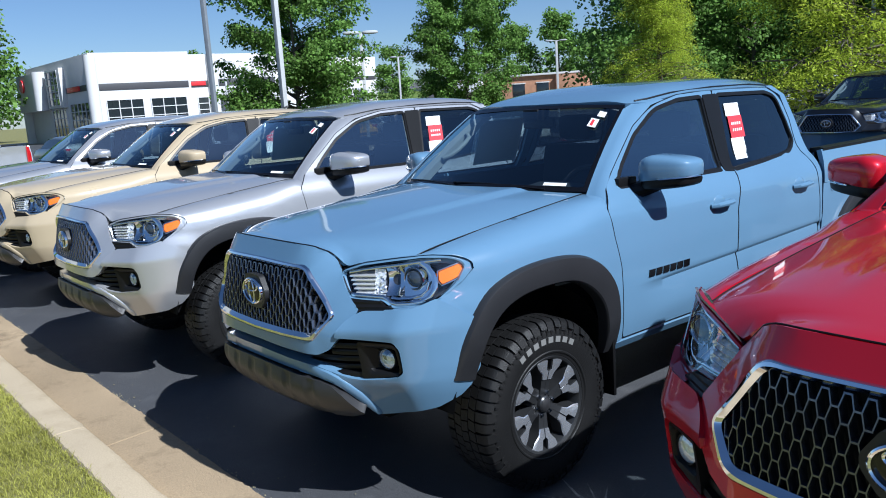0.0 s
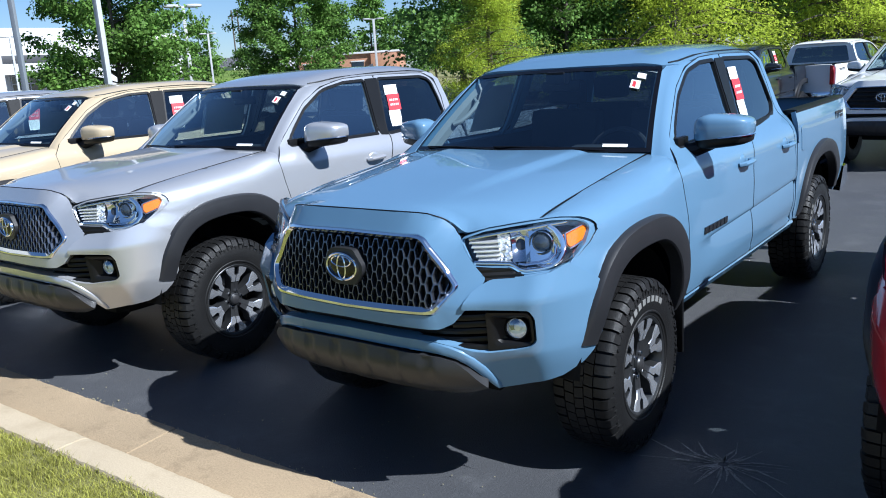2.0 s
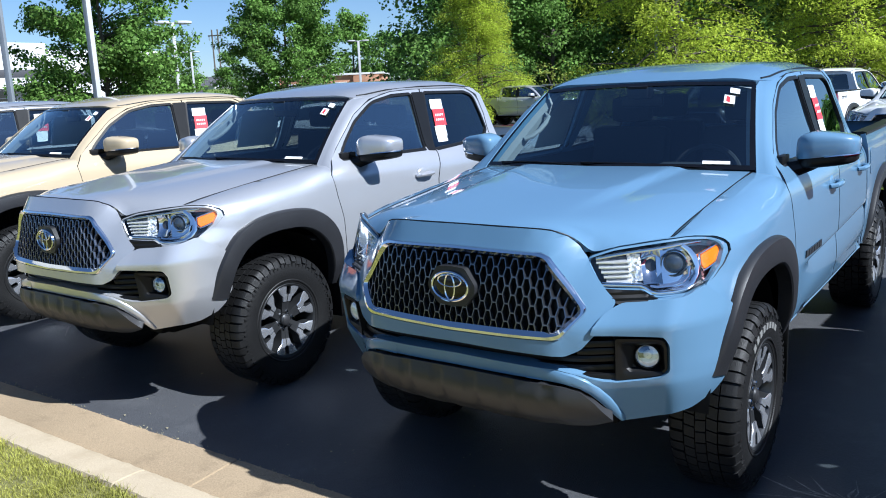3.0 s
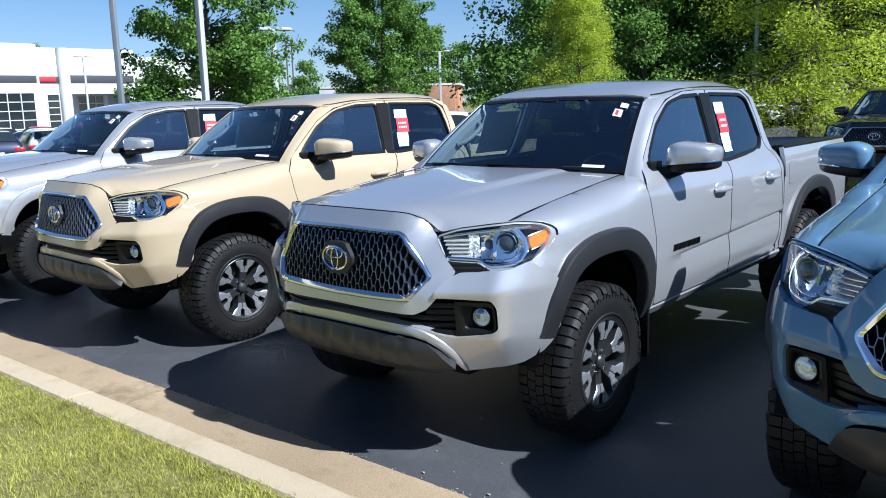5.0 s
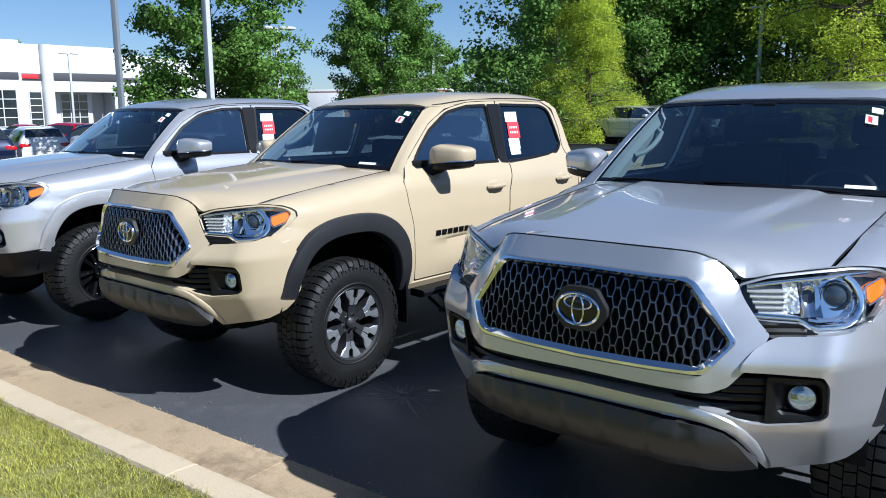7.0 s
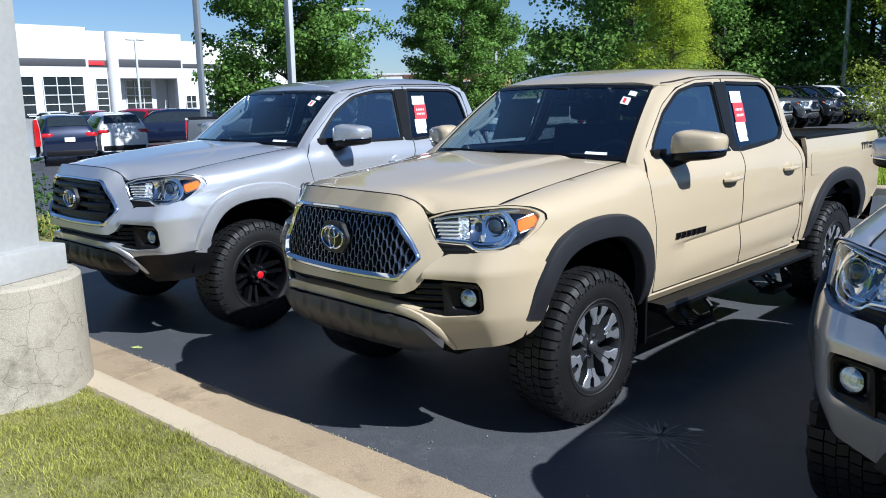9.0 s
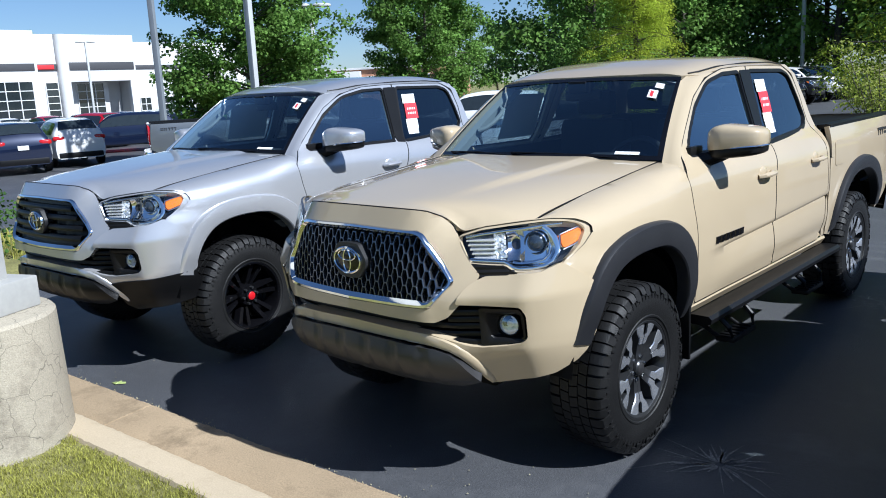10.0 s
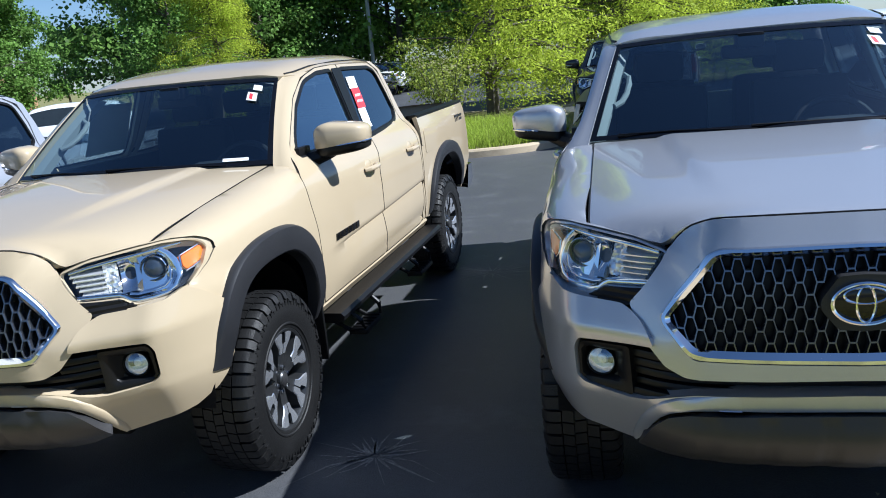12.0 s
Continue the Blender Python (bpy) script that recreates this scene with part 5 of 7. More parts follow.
        if boards:
            b = part("running_board", flip(board_mesh), BLACKPL, t, "black running board", "board" + sg)
            for yy in (1.86, 2.98):
                part("step", flip(step_mesh(yy)), BLACKPL, b, "", "step%.1f" % yy + sg)
                for dd in (-.16, .16):
                    part("step_hanger", flip(hanger_mesh(yy, dd)), BLACKPL, b, "", "hanger%.1f%.2f" % (yy, dd) + sg)
        sx = -1 if sg else 1
        for y in (HUB_F, HUB_R):
            wheel(t, sx * .775, y, black_wheels, not group.endswith("in the row"), colour_word in ("blue", "red"))
    part("bed", bed_inner, BEDLINER, t, key="bed_inner")
    part("tailgate", tailgate_mesh, color, t, key="tailgate")
    part("rear_bumper", rear_bumper, CHROME, t, key="rear_bumper")
    part("dashboard", dash_mesh, INTERIOR, t, key="dash")
    part("steering_wheel", steering_wheel, INTERIOR, t, key="steer")
    part("rear_view_mirror", rear_mirror, BLACKPL, t, key="rvm")
    if stickers:
        both("pillar_lining", "pillar_trim", pillar_trim, TRIMGREY, t)
        part("grab_handle", grab_handle, TRIMGREY, t, "pale grey grab handle", key="grab_handle")
        part("window_sheet", window_paper, LABELWHITE, t, "printed paper sheet in the window", key="window_paper")
    return t


def parked(x, y, yaw):
    """The pose of a truck whose middle stands 2.5 m behind its nose."""
    return pose(x, y + 2.5, 0, 0, 0, yaw) @ Matrix.Translation((0, -2.5, 0))


pickup(parked(0, 0, 0), BLUE, "sky-blue double-cab pickup with dark grey wheel-arch flares", "blue")
pickup(parked(-2.662, -.063, -.754), SILVER, "silver double-cab pickup with chunky tyres and grey flares", "silver")
pickup(parked(-5.563, .027, -2.637), TAN, "sand-coloured double-cab pickup with black running boards", "tan", boards=True)
pickup(parked(-8.357, -.038, -.482), SILVER, "silver double-cab pickup with black red-capped wheels and barred grille", "silver", "bars", SILVER, True, low_trim=BLACKPL)
pickup(parked(2.815, .028, -2.5), RED, "bright red double-cab pickup with honeycomb grille", "red")


# ---------------------------------------------------------------- ground, kerb and lawn
def ground_mat(name, color, rough, stain, big, fine, cracks=0.0, bump=.4, spec=.3):
    """Asphalt or concrete: broad patches, blotched stains, grit and hair cracks."""
    m = mat(name, color, rough, vary=big, scale=.55, fine=fine, fscale=140, bump=bump, bscale=170, spec=spec)
    n, l = m.node_tree.nodes, m.node_tree.links
    b = n["Principled BSDF"]
    co = n.new("ShaderNodeTexCoord")
    t = n.new("ShaderNodeTexNoise")
    t.inputs["Scale"].default_value, t.inputs["Detail"].default_value, t.inputs["Roughness"].default_value = 2.6, 8, .7
    l.new(co.outputs["Object"], t.inputs["Vector"])
    r = n.new("ShaderNodeMapRange")
    r.inputs[1].default_value, r.inputs[2].default_value, r.inputs[3].default_value, r.inputs[4].default_value = .52, .68, 0, 1
    l.new(t.outputs["Fac"], r.inputs[0])
    mx = n.new("ShaderNodeMix")
    mx.data_type = "RGBA"
    src = b.inputs["Base Color"].links[0].from_socket
    l.new(r.outputs[0], mx.inputs["Factor"]), l.new(src, mx.inputs["A"])
    mx.inputs["B"].default_value = (*stain, 1)
    out = mx.outputs["Result"]
    if cracks:
        v = n.new("ShaderNodeTexVoronoi")
        v.feature, v.inputs["Scale"].default_value = "DISTANCE_TO_EDGE", cracks
        w = n.new("ShaderNodeTexNoise")
        w.inputs["Scale"].default_value = cracks * 1.5
        ad = n.new("ShaderNodeVectorMath")
        ad.operation = "MULTIPLY_ADD"
        ad.inputs[1].default_value = (.12, .12, .12)
        l.new(co.outputs["Object"], w.inputs["Vector"]), l.new(w.outputs["Color"], ad.inputs[0]), l.new(co.outputs["Object"], ad.inputs[2]), l.new(ad.outputs[0], v.inputs["Vector"])
        c = n.new("ShaderNodeMapRange")
        c.inputs[1].default_value, c.inputs[2].default_value, c.inputs[3].default_value, c.inputs[4].default_value = 0, .012, .45, 1
        l.new(v.outputs["Distance"], c.inputs[0])
        sc = n.new("ShaderNodeVectorMath")
        sc.operation = "SCALE"
        l.new(out, sc.inputs[0]), l.new(c.outputs[0], sc.inputs["Scale"])
        out = sc.outputs[0]
    l.new(out, b.inputs["Base Color"])
    return m


ASPHALT = ground_mat("sealed asphalt", (0.066, 0.068, 0.074), .52, (.090, .092, .098), .16, .20, spec=.30)
CONCRETE = ground_mat("worn concrete", (0.44, 0.36, 0.245), .88, (.36, .29, .19), .10, .10, bump=.2)
GUTTER = ground_mat("stained concrete", (0.33, 0.250, 0.155), .92, (.20, .150, .092), .25, .16, bump=.4)
PLINTH = ground_mat("weathered concrete", (0.36, 0.32, 0.245), .88, (.17, .145, .11), .30, .16, 5.5)
SOIL = mat("grassy soil", (0.175, 0.165, 0.052), 0.95, vary=.3, scale=2.5, fine=.3, fscale=40, bump=.5, bscale=50)
BARK = mat("bark", (0.10, 0.085, 0.068), .9, vary=.3, scale=8, bump=.6, bscale=30)
GALV = mat("galvanised steel", (0.52, 0.53, 0.54), .42, .55, vary=.08, scale=3)
POLEGREY = mat("dark bluish-grey pole paint", (0.20, 0.22, 0.25), .5, vary=.06, scale=3)
POSTPAINT = mat("chalky pale post paint", (0.34, 0.335, 0.315), .6, vary=.07, scale=2, fine=.05, fscale=30)
POLEPAINT = mat("pale grey pole paint", (0.45, 0.46, 0.46), .45, vary=.05, scale=3)


def leafy(name, color, vary=.35, trans=.35, rough=.55):
    """Leaves and blades: the colour varies from one to the next, some light shines through."""
    m = bpy.data.materials.new(name)
    m.use_nodes = True
    n, l = m.node_tree.nodes, m.node_tree.links
    b = n["Principled BSDF"]
    g = n.new("ShaderNodeNewGeometry")
    r = n.new("ShaderNodeMapRange")
    r.inputs[3].default_value, r.inputs[4].default_value = 1 - vary, 1 + vary
    l.new(g.outputs["Random Per Island"], r.inputs[0])
    co = n.new("ShaderNodeTexCoord")
    t = n.new("ShaderNodeTexNoise")
    t.inputs["Scale"].default_value = .9
    l.new(co.outputs["Object"], t.inputs["Vector"])
    r2 = n.new("ShaderNodeMapRange")
    r2.inputs[1].default_value, r2.inputs[2].default_value, r2.inputs[3].default_value, r2.inputs[4].default_value = .3, .7, .75, 1.25
    l.new(t.outputs["Fac"], r2.inputs[0])
    mu = n.new("ShaderNodeMath")
    mu.operation = "MULTIPLY"
    l.new(r.outputs[0], mu.inputs[0]), l.new(r2.outputs[0], mu.inputs[1])
    s = n.new("ShaderNodeVectorMath")
    s.operation = "SCALE"
    s.inputs[0].default_value = color
    l.new(mu.outputs[0], s.inputs["Scale"])
    l.new(s.outputs[0], b.inputs["Base Color"])
    b.inputs["Roughness"].default_value = rough
    b.inputs["Specular IOR Level"].default_value = .15
    tl = n.new("ShaderNodeBsdfTranslucent")
    l.new(s.outputs[0], tl.inputs["Color"])
    mx = n.new("ShaderNodeMixShader")
    mx.inputs[0].default_value = trans
    l.new(b.outputs[0], mx.inputs[1]), l.new(tl.outputs[0], mx.inputs[2])
    l.new(mx.outputs[0], n["Material Output"].inputs["Surface"])
    return m


LEAF_DARK = leafy("dark green leaves", (0.150, 0.262, 0.052), .5, .45)
LEAF_WOOD = leafy("woodland leaves", (0.205, 0.335, 0.058), .5, .5)
LEAF_LIME = leafy("yellow-green needles", (0.420, 0.500, 0.050), .4, .55)
LEAF_OLIVE = leafy("olive and rust leaves", (0.270, 0.310, 0.055), .45, .4)
BLADE = leafy("lawn blades", (0.390, 0.385, 0.085), .6, .4)
BLADE_TALL = leafy("tall grass blades", (0.340, 0.440, 0.055), .4, .45)
HEDGE = leafy("hedge leaves", (0.060, 0.120, 0.024), .4, .35)


def ground_z(x):
    """The lot falls away a little towards the showroom."""
    return -.5 * sm(-x, 13, 29)


def sheet(name, x0, x1, y0, y1, z, m, label, category):
    bm = bmesh.new()
    xs = [x0] + [x for x in range(-30, -11) if name in ("ground", "road")] + [x1]
    strip(bm, [[(x, y, z + (ground_z(x) if name in ("ground", "road") else 0)) for x in xs] for y in (y0, y1)])
    bm.normal_update()
    if bm.faces[:][0].normal.z < 0:
        bmesh.ops.reverse_faces(bm, faces=bm.faces)
    return tagged(part(name, bm, m, smooth=False), label, category, kind="structure")


sheet("ground", -1800, 1800, -1800, 2400, -.02, SOIL, "grassy ground that runs to the horizon", "ground")
sheet("road", -130, 120, -.06, 75, -.002, ASPHALT, "dark sealed asphalt of a sales lot", "asphalt lot")


def extruded(name, prof, x0, x1, m, label, category, joints=(), n=80):
    """A profile of (y, z) along x, slightly uneven."""
    bm = bmesh.new()
    xs = sorted(set(list(np.linspace(x0, x1, n)) + list(np.arange(-11, 3.5, .035)) + [j + d for j in joints for d in (-.008, -.004, .004, .008)]))
    rows = []
    for x in xs:
        dip = .010 if any(abs(x - j) < .005 for j in joints) else 0
        w = .006 * noise.noise((x * 1.3, 0, 0)) + .004 * noise.noise((x * 6, 3, 0)) + .009 * noise.noise((x * 23, 7, 0))
        rows.append([(x, y + w, z - dip + .002 * noise.noise((x * 3, y * 9, 1))) for y, z in prof])
    strip(bm, rows)
    bm.normal_update()
    if sum(f.normal.z for f in bm.faces) < 0:
        bmesh.ops.reverse_faces(bm, faces=bm.faces)
    return tagged(part(name, bm, m), label, category, kind="structure")


JOINTS = [-1.45 - 3.0 * k for k in range(-8, 30)]
extruded("gutter", [(-.022, -.006), (-.028, .004), (-.12, .001), (-.25, -.006), (-.355, -.014), (-.375, -.02)], -60, 40, GUTTER, "brown-stained concrete gutter along the asphalt", "gutter", [j + .2 for j in JOINTS], 260)
extruded("kerb", [(-.345, -.03), (-.352, -.008), (-.372, .035), (-.392, .056), (-.425, .064), (-.50, .066), (-.555, .062), (-.575, .03)], -60, 40, CONCRETE, "pale concrete kerb with saw-cut joints", "kerb", JOINTS, 260)
sheet("lawn", -60, 40, -7.5, -.565, .045, SOIL, "sunlit mown lawn beside the kerb", "lawn")
# unseen dark ground behind the camera, added to cut bounced light on the noses
sheet("street", -130, 120, -24, -7.5, .0, ASPHALT, "unseen dark sheet beyond the lawn, added to dim bounced light", "street")


def blades(name, n, spot, h, w, m, label, seed, lean=.6):
    """Many grass blades, each a bent sliver."""
    rng = random.Random(seed)
    vs, fs = [], []
    for _ in range(n):
        x, y, z, k = spot(rng)
        hh = h * rng.uniform(.45, 1.15) * k
        a, b = rng.uniform(0, 6.283), rng.uniform(0, 6.283)
        dx, dy = math.cos(a) * w * rng.uniform(.6, 1.3), math.sin(a) * w
        l = hh * lean * rng.uniform(.1, 1.0)
        i = len(vs)
        vs += [(x - dx, y - dy, z), (x + dx, y + dy, z), (x + dx * .7 + math.cos(b) * l * .35, y + dy * .7 + math.sin(b) * l * .35, z + hh * .6), (x - dx * .7 + math.cos(b) * l * .35, y - dy * .7 + math.sin(b) * l * .35, z + hh * .6), (x + math.cos(b) * l, y + math.sin(b) * l, z + hh)]
        fs += [(i, i + 1, i + 2, i + 3), (i + 3, i + 2, i + 4)]
    me = bpy.data.meshes.new(name)
    me.from_pydata(vs, [], fs)
    me.materials.append(m)
    return tagged(new(name, me), label, "grass", kind="stuff")


def lawn_spot(rng):
    x = rng.uniform(-8.6, .2)
    y = -.548 - abs(rng.gauss(0, .55))
    k = .7 + .5 * noise.noise((x * 1.2, y * 1.2, 0)) + .5 * noise.noise((x * 7, y * 7, 4))
    return x, y, .04, max(.35, k)


blades("lawn_grass", 108000, lawn_spot, .050, .0017, BLADE, "short sunlit lawn grass with dry patches", 3, 1.3)


# ---------------------------------------------------------------- trees
def leaf_cards(rng, centres, per, spread, size, droop=0.0, long=1.0, flat=.75):
    vs, fs = [], []
    for (cx, cy, cz, r) in centres:
        for _ in range(per):
            d = Vector((rng.gauss(0, 1), rng.gauss(0, 1), rng.gauss(0, flat)))
            d = d.normalized() * r * spread * rng.random() ** .45
            p = Vector((cx, cy, cz)) + d
            p.z -= droop * (d.x * d.x + d.y * d.y) / max(r, .1)
            n = (d.normalized() * .6 + Vector((rng.gauss(0, .5), rng.gauss(0, .5), rng.gauss(.5, .5)))).normalized()
            u = n.orthogonal().normalized()
            u.rotate(Matrix.Rotation(rng.uniform(0, 6.28), 3, n))
            if long > 1:
                u = (Vector((d.x, d.y, -.35 * r)).normalized() + Vector((rng.gauss(0, .7), rng.gauss(0, .7), rng.gauss(0, .5)))).normalized()
                n = (Vector((rng.gauss(0, .5), rng.gauss(0, .5), 1))).normalized()
            w = n.cross(u).normalized()
            s = size * rng.uniform(.6, 1.25)
            i = len(vs)
            vs += [p - u * s * long * .5, p + w * s * .42, p + u * s * long * .5, p - w * s * .42]
            fs.append((i, i + 1, i + 2, i + 3))
    return vs, fs


def limbs(rng, h, base, n, reach, up, rise=(.05, .55)):
    """A tapered, slightly bent trunk with limbs. Gives the mesh and the limb ends."""
    bm = bmesh.new()
    top = Vector((rng.gauss(0, .15), rng.gauss(0, .15), h))
    trunk = [Vector((0, 0, -.05)).lerp(top, t) + Vector((math.sin(t * 5) * .05, math.cos(t * 4) * .05, 0)) for t in np.linspace(0, 1, 9)]
    tube(bm, trunk, [base * (1 - .9 * t) for t in np.linspace(0, 1, 9)], 9)
    ends = []
    for i in range(n):
        t = rng.uniform(up, .97)
        p = Vector((0, 0, -.05)).lerp(top, t)
        a = i * 2.4 + rng.uniform(-.4, .4)
        L = reach(t) * rng.uniform(.75, 1.1)
        e = p + Vector((math.cos(a) * L, math.sin(a) * L, L * rng.uniform(*rise)))
        mid = p.lerp(e, .5) + Vector((0, 0, L * .08))
        tube(bm, [p, mid, e], [base * .30 * (1.1 - t), base * .18 * (1.1 - t), .008], 5)
        ends.append((p, mid, e, t, L))
    return bm, ends


def tree_meshes(kind, seed):
    rng = random.Random(seed)
    if kind == "maple":
        h = 8.4
        bm, ends = limbs(rng, h, .14, 120, lambda t: 2.75 * math.sin(math.pi * min(1, t * .97 + .02)) ** .5 + .2, .12)
        c = []
        for p, m, e, t, L in ends:
            for f in (1.0, .82, .66, .5):
                q = p.lerp(e, f) + Vector((rng.gauss(0, .12), rng.gauss(0, .12), rng.gauss(.06, .08)))
                c.append((*q, rng.uniform(.30, .46)))
        vs, fs = leaf_cards(rng, c, 120, 1.2, .135, .25, 1.0, .5)
    elif kind == "wood":
        h = 13.0
        bm, ends = limbs(rng, h, .22, 80, lambda t: 4.0 * (1 - t) ** .5 + .4, .12)
        c = []
        for p, m, e, t, L in ends:
            c += [(*e, .95), (*m.lerp(e, .5), .85), (*m, .8)]
        vs, fs = leaf_cards(rng, c, 72, 1.2, .26)
    elif kind == "far":
        h = 13.0
        bm, ends = limbs(rng, h, .22, 60, lambda t: 4.0 * (1 - t) ** .5 + .4, .12)
        c = []
        for p, m, e, t, L in ends:
            c += [(*e, .95), (*m.lerp(e, .5), .85), (*m, .8)]
        vs, fs = leaf_cards(rng, c, 36, 1.2, .42)
    elif kind == "cypress":
        h = 8.6
        bm, ends = limbs(rng, h, .17, 100, lambda t: 2.8 * (1 - t) ** .8 + .2, .09, (-.30, .22))
        c = []
        for p, m, e, t, L in ends:
            for f, r in ((1.0, .36), (.75, .46), (.5, .46)):
                q = p.lerp(e, f)
                c.append((q.x, q.y, q.z - .12 * f, r))
        vs, fs = leaf_cards(rng, c, 235, 1.35, .048, .40, 2.1, .5)
    else:  # shrub with pale stems
        bm = bmesh.new()
        c = []
        for i in range(16):
            a = rng.uniform(0, 6.28)
            L = rng.uniform(.4, 1.5)
            e = Vector((math.cos(a) * L, math.sin(a) * L, rng.uniform(1.6, 3.1)))
            tube(bm, [(rng.gauss(0, .1), rng.gauss(0, .1), 0), e * .5 + Vector((0, 0, .2)), e], [.022, .016, .006], 5)
            c += [(*e, .40), (*(e * .75), .36), (*(e * .55), .28)]
        vs, fs = leaf_cards(rng, c, 55, 1.2, .085)
    return bm, vs, fs


TREES = {}


def tree(name, kind, seed, x, y, s, turn, leaf, label, category="tree", group="", z=0.0, bark=None):
    key = (kind, seed)
    if key not in TREES:
        bm, vs, fs = tree_meshes(kind, seed)
        me = bpy.data.meshes.new("crown")
        me.from_pydata([v[:] for v in vs], [], fs)
        me.materials.append(None)
        TREES[key] = me
        MESHES["trunk_%s_%d" % key] = None
        del MESHES["trunk_%s_%d" % key]
        t0 = part("trunk", lambda: bm, BARK, None, key="trunk_%s_%d" % key)
        bpy.data.objects.remove(t0)
    t = empty(name, Matrix.Translation((x, y, z)) @ Matrix.Rotation(turn, 4, "Z") @ Matrix.Scale(s, 4), label, category, group)
    part("trunk", None, bark or BARK, t, key="trunk_%s_%d" % key)
    c = new("crown", TREES[key])
    c.parent = t
    c.material_slots[0].link = "OBJECT"
    c.material_slots[0].material = leaf
    return t


tree("maple_tree", "maple", 1, -25.1, 14.8, .96, .3, LEAF_DARK, "full dark green maple beside a light pole", group="lot trees", z=-.85)
tree("maple_tree", "maple", 2, -25.3, 23.8, .84, 1.7, LEAF_DARK, "green maple with an open, ragged crown", group="lot trees", z=-.35)
tree("cypress_tree", "cypress", 5, -18.5, 29.3, .92, .5, LEAF_LIME, "yellow-green feathery bald cypress", group="cypresses", z=-.13)
tree("cypress_tree", "cypress", 6, -6.2, 19.6, 1.1, 2.1, LEAF_LIME, "yellow-green feathery bald cypress", group="cypresses")
tree("cypress_tree", "cypress", 5, -.6, 27.5, 1.05, 3.9, LEAF_LIME, "yellow-green feathery bald cypress", group="cypresses")
tree("cypress_tree", "cypress", 5, -2.6, 24.5, 1.1, 5.2, LEAF_LIME, "yellow-green feathery bald cypress", group="cypresses")
tree("shrub", "shrub", 8, -6.5, 14.6, .66, .4, LEAF_OLIVE, "thin shrub with pale stems and rusty leaves", "shrub", bark=None)
for x, y, k in ((-24.6, 36.8, .75), (-26.6, 42.5, .80), (-23.5, 46.0, .85), (-8.5, 53.0, .95)):
    tree("woodland_tree", "wood", 20 + int(y) % 3, x, y, k, x, LEAF_DARK, "tall dense tree at the edge of the woods", group="edge of the woods", z=ground_z(x))
rng = random.Random(11)
for k in range(30):
    # the edge of the woods, from behind the cypresses round to the right
    f = k / 29
    if f > .68:
        break
    x = -36 + 72 * f + rng.uniform(-1.5, 1.5)
    y = 52 - 6 * f + (7 if k % 2 else 0) + rng.uniform(-2, 2)
    tree("woodland_tree", "far" if k % 2 else "wood", 20 + k % 3, x, y, rng.uniform(.95, 1.35) * (.42 if x > 3 else 1), rng.uniform(0, 6.28), LEAF_WOOD if k % 3 else LEAF_DARK, "tall dense tree at the edge of the woods", group="edge of the woods", z=ground_z(x))
for x, y, s in ((-143, 27, 1.65), (-150, 22, 1.7), (-135, 42, 1.0), (-116, 11, 1.75), (-118, 3, 1.9), (-112, 18, 1.5), (-128, 70, .9), (-138, 60, 1.0), (-122, 16, 1.5), (-86, 65, .72), (-84, 96, 1.10), (-92, 78, .66), (-77, 95, .82), (-90, 93, 1.0), (-78, 104, .85), (-101, 70, .78), (-60, 90, .55), (-52, 92, .62), (-46, 82, .75), (-100, 64, .5), (-110, 72, .6)):
    tree("distant_tree", "far", 20 + int(abs(x)) % 3, x, y, s, x, LEAF_DARK, "distant green tree beyond the lot", group="distant trees", z=-.5)


# ---------------------------------------------------------------- planted island behind the trucks
def island(name, pts, z, inner, label, label_kerb):
    o = rounded(pts, 1.2, .25)
    bm = panel(o, lambda x, y: Vector((x, y, z)), (0, 0, 1), 2.0, .0)
    tagged(part(name, bm, SOIL, smooth=False), label, "planting bed", kind="structure")
    bm = bmesh.new()
    o = np.array(o)
    nrm = np.roll(o, -1, 0) - np.roll(o, 1, 0)
    nrm = np.stack([nrm[:, 1], -nrm[:, 0]], 1) / np.linalg.norm(nrm, axis=1)[:, None]
    if np.sum(nrm * (o - o.mean(0))) < 0:
        nrm = -nrm
    rows = []
    for g, zz in ((-.02, z - .02), (-.02, z + .02), (.02, z + .035), (.12, z + .03), (.15, z), (.165, -.02)):
        rows.append([(p[0] + q[0] * g, p[1] + q[1] * g, zz) for p, q in zip(o, nrm)])
    strip(bm, rows, True)
    bmesh.ops.recalc_face_normals(bm, faces=bm.faces)
    tagged(part("kerb", bm, CONCRETE), label_kerb, "kerb", kind="structure")
    return o


ISL = island("planting_bed", [(-9.6, 11.5), (-4.9, 11.45), (-3.95, 12.6), (-4.6, 20.4), (-9, 21)], .10, 0, "raised planting bed with long grass", "pale concrete kerb round the planting bed")
island("planting_bed", [(-26, 10.3), (-21.6, 9.8), (-20.8, 11), (-20.8, 24), (-22, 25), (-26, 25)], -.22, 0, "planting bed under the maples", "pale concrete kerb round the planting bed")
island("planting_bed", [(-3.5, 25.2), (12, 26.0), (13, 28), (12, 33), (-3.5, 31)], .08, 0, "planting bed under the cypresses", "pale concrete kerb round the planting bed")


def bed_spot(rng):
    while True:
        p = np.array([[rng.uniform(-8.5, -3.9), rng.uniform(11.5, 16.5)]])
        if inside(ISL, p)[0]:
            return p[0][0], p[0][1], .12, 1.0


blades("long_grass", 16000, bed_spot, .26, .006, BLADE_TALL, "long bright green bed grass", 5, 1.1)


